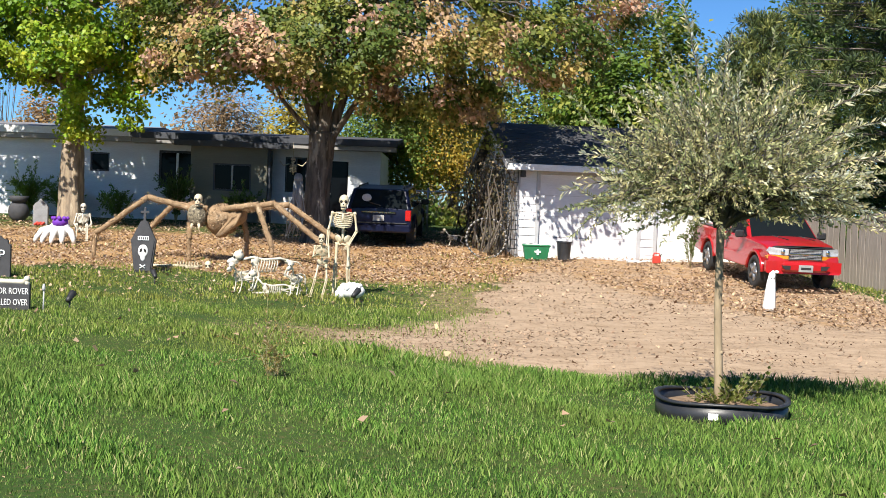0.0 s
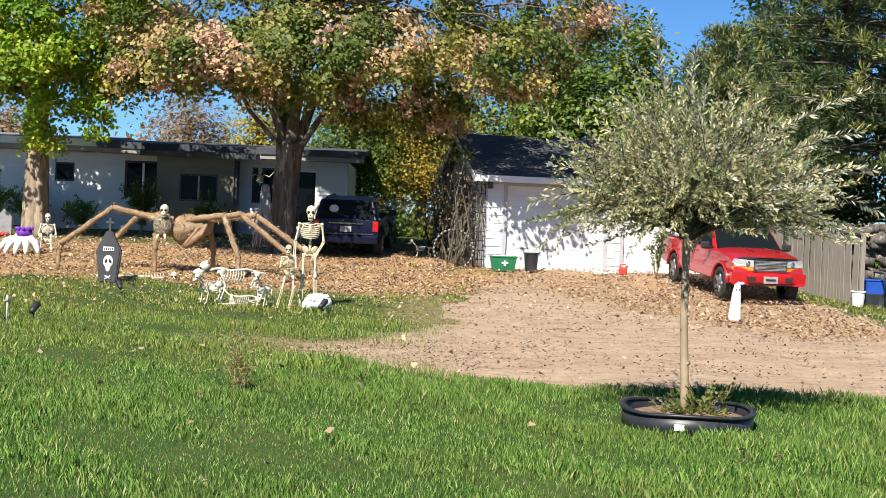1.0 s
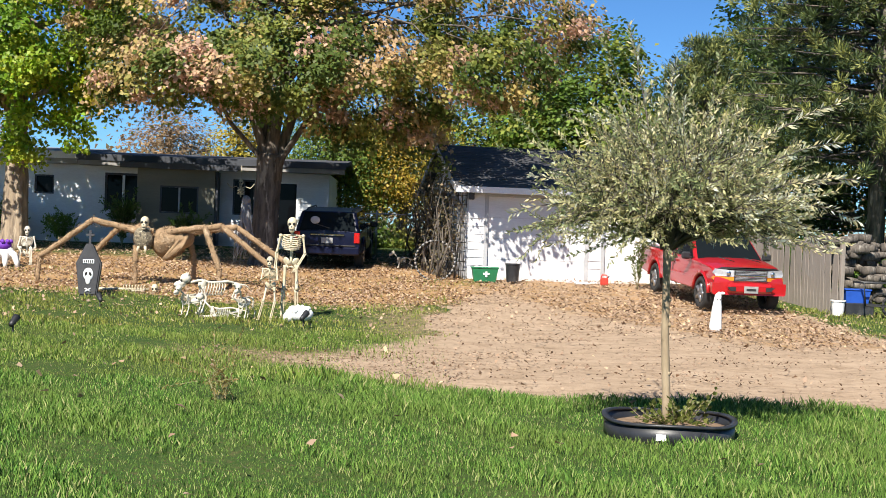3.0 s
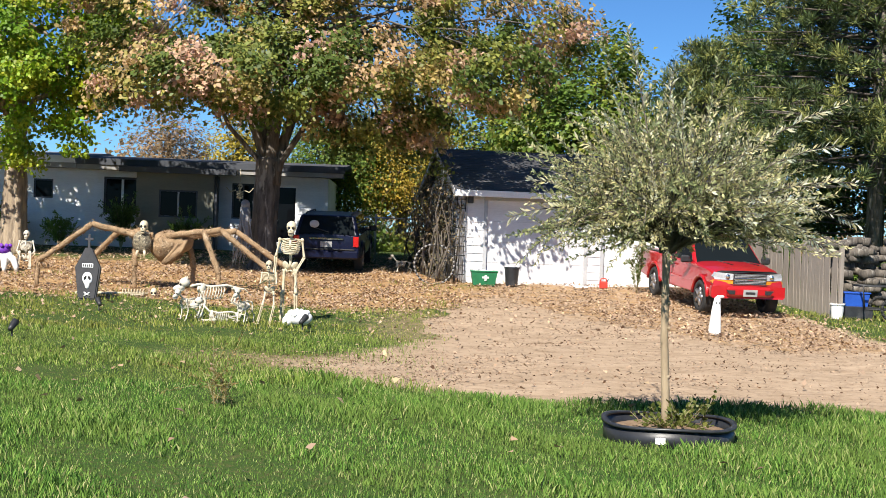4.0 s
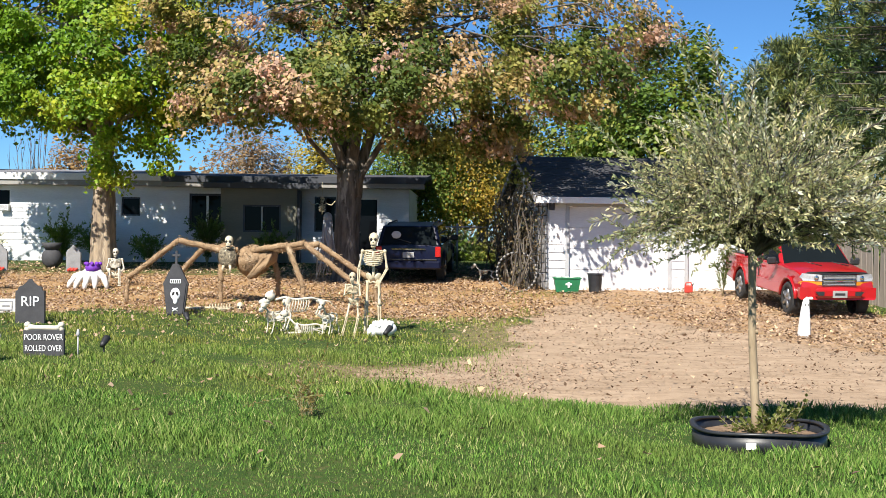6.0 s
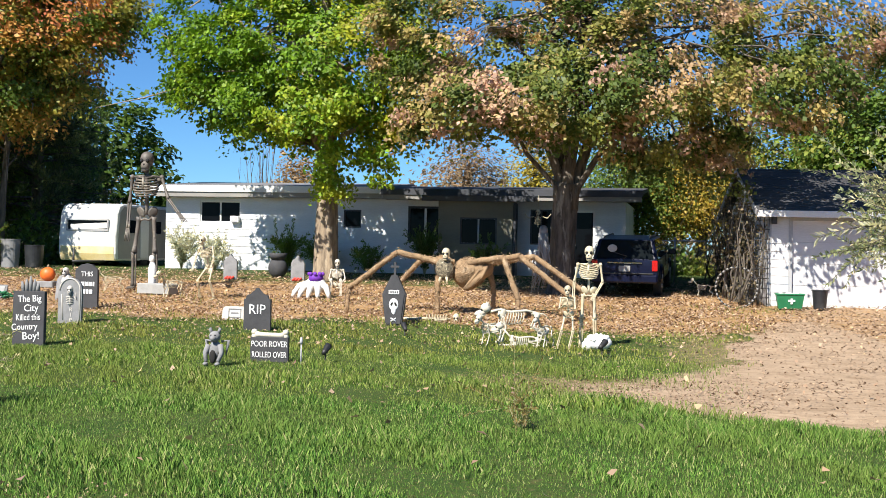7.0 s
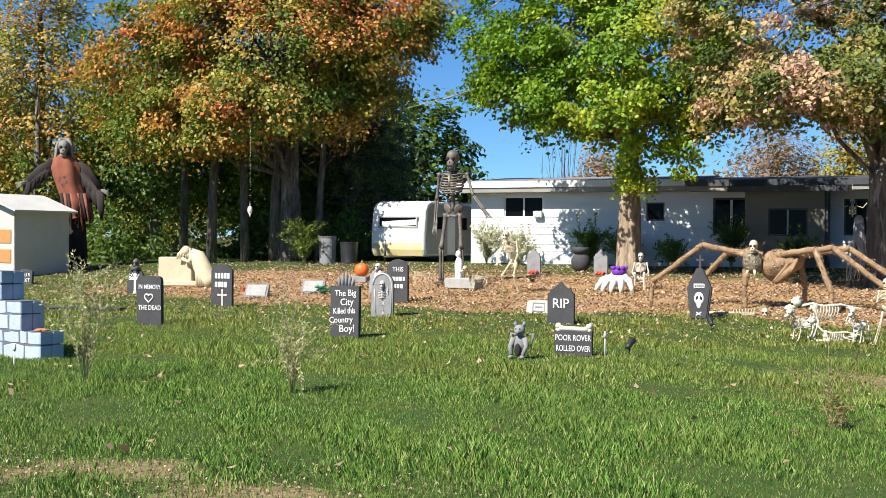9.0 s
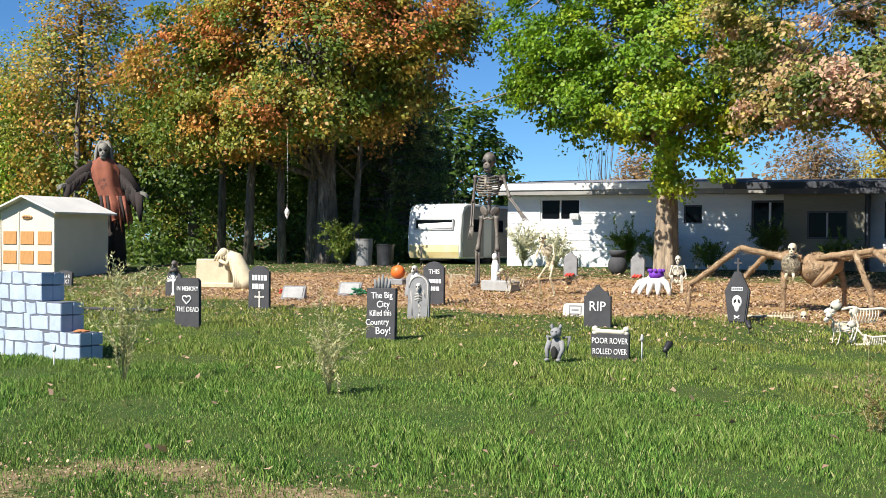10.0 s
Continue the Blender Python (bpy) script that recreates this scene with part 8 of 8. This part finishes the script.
def build_plaques():
    for x, y, c, lab in ((-18.09, 27.24, STONE_GREY, "grey slanted grave marker with a pale face"), (-17.2, 28.6, STONE_GREY, "grey slanted grave marker with green flowers")):
        t = thing("grave_marker", pose(x, y, gz(x, y), 0, 0, 20), lab, "grave marker", "low grave markers")
        bm = bmesh.new()
        slab_x(bm, [(-0.22, 0), (0.16, 0), (0.16, 0.33), (0.10, 0.35)], -0.3, 0.3)
        part("block", bm, c, t)
        bm = bmesh.new()
        box(bm, (0, -0.075, 0.18), (0.5, 0.012, 0.36), Matrix.Rotation(radians(-42.5), 3, "X"), bev=0.004)
        part("face", bm, STONE_MID, t)
    for x, y, m, lab in ((-18.75, 27.9, RED_PLASTIC, "bunch of red artificial flowers on the ground"), (-16.75, 28.3, GREEN_PLASTIC, "bunch of green artificial leaves on the ground")):
        rng = np.random.default_rng(int(abs(x) * 7))
        bm = bmesh.new()
        for k in range(26):
            ball(bm, (rng.normal() * 0.14, rng.normal() * 0.08, 0.06 + rng.random() * 0.16), (0.05, 0.04, 0.03), seg=6, rings=5)
        solid("artificial_flowers", pose(x, y, gz(x, y)), bm, m, lab, "flowers")
    x, y = -17.4, 31.6
    bm = bmesh.new()
    ball(bm, (0, 0, 0.2), (0.22, 0.18, 0.2), seg=16, rings=10)
    for v in bm.verts:
        a = math.atan2(v.co.y, v.co.x)
        q = 1 - 0.07 * abs(math.cos(a * 5))
        v.co.x *= q
        v.co.y *= q
    tube(bm, [(0, 0, 0.38), (0.02, 0, 0.47)], [0.04, 0.02], 6, mat=1)
    solid("pumpkin_ornament", pose(x, y, gz(x, y) + 0.16), bm, stuff_mat("pumpkin_orange", (0.75, 0.16, 0.02), (0.65, 0.12, 0.02), 0.5, 5, 40), "orange pumpkin ornament on a low stone", "pumpkin", smooth=True, mats=(BARK_PALE,))
    bm = bmesh.new()
    box(bm, (0, 0, 0.08), (0.5, 0.4, 0.18), bev=0.02)
    solid("stone_block", pose(x, y, gz(x, y)), bm, STONE_GREY, "low grey block under the pumpkin", "block")
    for x, y, h, m in ((-22.3, 38.0, 0.95, STONE_GREY), (-21.6, 38.3, 0.75, BLACK_PLASTIC)):
        tub("rubbish_barrel", x, y, 0.28, 0.32, h, m, "dull barrel standing at the edge of the wood", 1.0, "barrels")
    bm = bmesh.new()
    box(bm, (0, 0, 0.14), (0.95, 0.5, 0.28), bev=0.02)
    solid("stone_plinth", pose(-13.75, 30.7, gz(-13.75, 30.7), 0, 0, -8), bm, STONE_MID, "pale low plinth at the giant skeleton's feet", "plinth")
    bm = bmesh.new()
    tube(bm, [(0, 0, 0), (0, 0, 0.3), (0.02, -0.02, 0.62), (0, 0, 0.8)], [0.13, 0.1, 0.12, 0.06], 12)
    ball(bm, (0, -0.02, 0.9), (0.08, 0.08, 0.1), seg=12, rings=8)
    solid("draped_statue", pose(-14.05, 31.0, gz(-14, 31)), bm, WHITE_PLASTIC, "small white draped statue by the giant skeleton", "statue", smooth=True)
    bm = bmesh.new()
    box(bm, (0, 0, 0.03), (2.3, 0.3, 0.05), bev=0.01)
    solid("fallen_board", pose(-20.2, 22.9, gz(-20.2, 22.9) + 0.02, 0, 0, 12), bm, STONE_DARK, "dark board lying in the grass", "board")
    bm = bmesh.new()
    ball(bm, (0, 0, 0.3), (0.3, 0.25, 0.32), seg=14, rings=10)
    tube(bm, [(0, 0, 0.55), (0, 0, 0.75)], [0.2, 0.3], 12)
    solid("black_urn", pose(-12.35, 36.3, gz(-12.35, 36.3)), bm, STONE_DARK, "black urn in the bed by the house wall", "urn", smooth=True)


build_plaques()

CREAM_STONE = stuff_mat("cream_plaster", (0.62, 0.55, 0.38), (0.54, 0.47, 0.32), 0.75, 4, 50, bumps=0.4)


def build_angel():
    x, y = -21.9, 29.4
    bm = bmesh.new()
    box(bm, (-0.35, 0.1, 0.42), (1.0, 0.4, 0.84), bev=0.03)
    box(bm, (0.0, 0.1, 0.08), (1.5, 0.6, 0.16), bev=0.03)
    pts = [(0.1, -0.05, 0.95), (0.3, -0.1, 0.85), (0.5, -0.12, 0.5), (0.68, -0.15, 0.2), (0.75, -0.15, 0.02)]
    tube(bm, pts, [0.16, 0.24, 0.26, 0.28, 0.3], 16)
    ball(bm, (0.0, -0.16, 1.02), (0.14, 0.13, 0.15), seg=14, rings=10)
    for k in range(9):
        a = radians(-60 + 30 * k)
        tube(bm, [(0.02 + 0.1 * math.cos(a), -0.16 + 0.02 * k % 3 * 0.05, 1.08 + 0.04 * math.sin(a)), (-0.05 + 0.16 * math.cos(a), -0.22, 0.92), (-0.08 + 0.18 * math.cos(a), -0.22, 0.78)], [0.05, 0.04, 0.015], 6)
    tube(bm, [(0.2, -0.2, 0.85), (0.12, -0.3, 0.7), (-0.08, -0.25, 0.8)], [0.09, 0.07, 0.05], 8)
    for k in range(7):
        f = k / 6
        tube(bm, [(0.35 + 0.3 * f, -0.3, 0.62 - 0.3 * f), (0.42 + 0.35 * f, -0.38, 0.02)], [0.05, 0.06], 6)
    ob = solid("weeping_angel_statue", pose(x, y, gz(x, y), 0, 0, 18), bm, CREAM_STONE, "cream statue of a draped mourner slumped over a block", "statue", smooth=False)


build_angel()

CLOAK = stuff_mat("rust_cloak", (0.27, 0.085, 0.045), (0.20, 0.06, 0.035), 0.85, 2.5, 40, bumps=0.5, wear=(0.05, 0.025, 0.02))
DARK_CLOTH = stuff_mat("black_cloth", (0.018, 0.014, 0.013), (0.03, 0.02, 0.018), 0.9, 3, 40, bumps=0.4)
GREY_HAIR = stuff_mat("grey_hair", (0.26, 0.25, 0.22), (0.18, 0.17, 0.15), 0.9, 9, 50, bumps=0.6, stretch=(4, 4, 0.5))


def build_witch():
    x, y = -30.75, 34.1
    bm = bmesh.new()
    n = 28

    def robe(levels, mat, seed):
        rng = np.random.default_rng(seed)
        rings = []
        for cx, cy, z, rx, ry in levels:
            rings.append([bm.verts.new((cx + math.cos(a) * rx * (1 + 0.1 * math.sin(7 * a + z)), cy + math.sin(a) * ry * (1 + 0.1 * math.sin(6 * a - z)), z + (0.09 * rng.normal() if z == levels[0][2] else 0))) for a in (2 * math.pi * k / n for k in range(n))])
        for r, q in zip(rings, rings[1:]):
            for k in range(n):
                f = bm.faces.new((r[k], r[(k + 1) % n], q[(k + 1) % n], q[k]))
                f.material_index, f.smooth = mat, True
        for ring in (rings[0][::-1], rings[-1]):
            f = bm.faces.new(ring)
            f.material_index = mat
    robe([(0.45, 0, 0, 0.36, 0.36), (0.42, 0, 1.2, 0.32, 0.32), (0.25, 0, 2.3, 0.4, 0.32)], 3, 1)
    robe([(0.5, -0.1, 1.75, 0.5, 0.36), (0.4, -0.08, 2.4, 0.47, 0.36), (0.15, -0.05, 3.0, 0.42, 0.34), (0.05, 0, 3.55, 0.52, 0.36), (0, 0, 3.85, 0.36, 0.28), (0, 0, 4.0, 0.14, 0.14)], 2, 2)
    for s, e, fall in ((-1, (-1.2, -0.25, 3.0), 0.55), (1, (1.25, -0.3, 2.75), 0.95)):
        a = Vector((s * 0.3, 0, 3.66))
        tube(bm, [a, (s * 0.75, -0.05, 3.42), e], [0.22, 0.2, 0.14], 12, 3, 0.5)
        for k in range(12):
            p = a.lerp(Vector(e), 0.1 + 0.9 * k / 11)
            drop = fall * (0.75 + 0.25 * math.sin(k * 2.4)) * (0.6 + 0.5 * k / 11)
            tube(bm, [p, p + Vector((s * 0.03, -0.02 * (k % 2), -drop * 0.6)), p + Vector((s * 0.07, -0.03, -drop))], [0.16, 0.13, 0.05], 7, 3, 0.4)
        for k in range(4):
            tube(bm, [e, (e[0] + s * 0.2, e[1] - 0.1, e[2] - 0.12 + 0.03 * k), (e[0] + s * 0.36, e[1] - 0.12, e[2] - 0.26 + 0.05 * k)], [0.04, 0.03, 0.01], 6, 0)
    for k in range(8):
        tube(bm, [(0.1 + 0.11 * k - 0.15, -0.36, 2.6), (0.2 + 0.12 * k - 0.1, -0.45, 1.6 - 0.14 * (k % 3))], [0.07, 0.025], 6, 2 if k % 2 else 3)
    skull(bm, (0, -0.12, 4.22), 2.6)
    for k in range(26):
        a = radians(-20 + 220 * k / 25)
        x0, y0 = 0.2 * math.cos(a), 0.06 + 0.16 * math.sin(a)
        tube(bm, [(x0 * 0.5, y0 * 0.4, 4.55), (x0 * 1.25, y0, 4.32), (x0 * 1.5, y0 - 0.05, 3.9), (x0 * 1.7, y0 - 0.1, 3.4 + 0.12 * (k % 4))], [0.07, 0.06, 0.05, 0.015], 6, 0)
    solid("witch_figure", pose(x, y, gz(x, y), 0, 0, 35), bm, GREY_HAIR, "towering witch figure in a rust-brown ragged cloak", "halloween figure", mats=(HOLLOW, CLOAK, DARK_CLOTH))


build_witch()

BLOCK_PAINT = stuff_mat("pale_blue_foam_block", (0.44, 0.51, 0.64), (0.35, 0.42, 0.56), 0.75, 3, 40, bumps=0.4)
MORTAR = stuff_mat("dark_mortar", (0.10, 0.115, 0.15), (0.14, 0.155, 0.19), 0.9, 6, 60)


def build_block_wall():
    x, y = -12.5, 13.42
    t = thing("foam_block_wall", pose(x, y, gz(x, y) - 0.02, 0, 0, -8), "stepped prop wall of pale blue foam blocks with dark joints", "prop wall")
    rng = np.random.default_rng(21)
    dep = 0.38
    steps = ((0.0, 0.42, 0.0), (0.42, 0.84, -0.42), (0.84, 1.26, -0.86))
    bm = bmesh.new()
    for z0, z1, xr in steps:
        box(bm, ((xr - 3.0) / 2 - 0.01, 0.17, (z0 + z1) / 2), (xr + 3.0 - 0.02, dep - 0.03, z1 - z0 - 0.001))
    part("core", bm, MORTAR, t, "dark joints")
    for z0, z1, xr in steps:
        z = z0
        for row in range(2):
            h = (z1 - z0) * (0.44 if row else 0.56)
            xx = xr
            tilt = rng.normal() * 0.05
            first = True
            while xx > -3.0:
                w = rng.uniform(0.16, 0.48)
                w = min(w, xx + 3.0)
                if w < 0.06:
                    break
                bm = bmesh.new()
                j = [rng.normal() * 0.014 for _ in range(6)]
                a, b, c, d = xx - w + 0.011, xx - 0.011, z + 0.010, z + h - 0.010
                slab(bm, [(a, c + j[0]), ((a + b) / 2, c + j[1] * 0.8), (b, c + j[0] * 0.5), (b + (0 if first else tilt * h + j[2] * 0.5), d + j[3] * 0.6), ((a + b) / 2, d + j[5]), (a + tilt * h + j[4] * 0.5, d + j[3])], -0.012, dep / 2 if not first else dep * 0.5, bev=0.012)
                part("block", bm, BLOCK_PAINT, t)
                if first:
                    bm = bmesh.new()
                    slab(bm, [(a, c), (b + 0.01, c), (b + 0.01, d), (a, d)], dep * 0.5 + 0.012, dep + 0.01, bev=0.012)
                    part("block", bm, BLOCK_PAINT, t)
                first = False
                xx -= w
            z += h
    bm = bmesh.new()
    for k in range(14):
        ball(bm, (rng.uniform(-0.36, -0.1), rng.uniform(0.05, 0.28), 0.435), (0.05, 0.04, 0.015), seg=6, rings=4)
    o = part("leaf_scatter", bm, LITTER_PLAIN, t, "dry orange leaves on the ledge")


LITTER_PLAIN = stuff_mat("dry_orange_leaf", (0.5, 0.2, 0.07), (0.4, 0.15, 0.06), 0.8, 20, 60)
build_block_wall()


def build_hangers():
    # pale ornament on a string from the maple
    x, y = -22.2, 33.0
    bm = bmesh.new()
    ball(bm, (0, 0, 2.62), (0.08, 0.08, 0.13), seg=10, rings=8)
    tube(bm, [(0, 0, 2.72), (0, 0, 2.9), (0, 0, 5.2)], [0.03, 0.002, 0.0015], 5)
    tube(bm, [(0.0, 0, 2.55), (0.0, 0.0, 2.4)], [0.06, 0.01], 6)
    solid("hanging_ornament", pose(x, y, 0), bm, WHITE_PLASTIC, "small white ghost ornament hanging in the maple", "ornament")
    # skeleton on a string under the porch eave
    bm = bmesh.new()
    skull(bm, (0, 0, 2.95), 1.0)
    tube(bm, [(0, 0, 2.85), (0, 0, 2.5)], 0.02, 6)
    for k in range(5):
        rib_ring(bm, (0, 0, 2.8 - 0.05 * k), 0.1, 0.07, 0.009, "z")
    for s in (-1, 1):
        bone(bm, (s * 0.12, 0, 2.84), (s * 0.3, -0.02, 2.78), 0.014)
        bone(bm, (s * 0.3, -0.02, 2.78), (s * 0.42, -0.02, 2.92), 0.012)
    tube(bm, [(0, 0, 3.04), (0, 0, 3.5)], 0.005, 4)
    solid("hanging_skeleton_figure", pose(-4.75, 39.15, 0), bm, BONE, "small skeleton hanging under the porch eave", "skeleton ornament", mats=(HOLLOW,))
    # ragged grey ghost against the trunk
    bm = bmesh.new()
    rng = np.random.default_rng(17)
    ball(bm, (0, 0, 1.72), (0.12, 0.12, 0.15), seg=12, rings=9)
    for k in range(26):
        a = rng.uniform(0, 6.28)
        tube(bm, [(0.08 * math.cos(a), 0.06 * math.sin(a), 1.66), (0.12 * math.cos(a), 0.08 * math.sin(a), 1.2), (0.13 * math.cos(a) + rng.normal() * 0.05, 0.1 * math.sin(a), 0.7 + 0.2 * rng.random()), (0.14 * math.cos(a) - 0.14, 0.1 * math.sin(a) - 0.1, 0.1 + 0.6 * rng.random())], [0.05, 0.035, 0.025, 0.006], 5)
    solid("ghost_figure", pose(-3.82, 32.75, gz(-3.8, 32.75)), bm, STONE_GREY, "ragged grey ghost figure leaning at the maple trunk", "halloween figure")
    # small pale animal by the wire hoops
    put_beast(0.35, 33.6, 0.5, -10, "small pale dog skeleton in the shade by the garage", material=BONE_WHITE)


build_hangers()
weed_sapling(-8.2, 38.3, 1.6, 0.7, 30, 131, "dark bush below the house window", DARK_LEAF, 0.11, "shrub", 0.15)
weed_sapling(-6.2, 37.6, 1.0, 0.9, 26, 132, "low dark bush before the porch", DARK_LEAF, 0.11, "shrub", 0.15)
weed_sapling(-10.0, 38.2, 0.9, 0.7, 22, 133, "low green bush by the house wall", DARK_LEAF, 0.1, "shrub", 0.5)


def path_stake(x, y, h, material, label):
    t = thing("garden_stake", pose(x, y, gz(x, y)), label, "stake")
    bm = bmesh.new()
    tube(bm, [(0, 0, -0.05), (0, 0, h)], 0.012, 6)
    part("rod", bm, material, t)
    bm = bmesh.new()
    tube(bm, [(0, 0, h), (0, 0, h + 0.03), (0, 0, h + 0.1)], [0.02, 0.028, 0.014], 8)
    part("cap", bm, material, t)


path_stake(-25.2, 26.3, 0.5, BLACK_TRIM, "thin dark light stake before the shed")
path_stake(-12.35, 12.75, 0.2, WHITE_PLASTIC, "short white stake before the prop wall")
path_stake(-5.65, 17.75, 0.3, FRAME_GREY, "thin pale stake beside the dog grave sign")
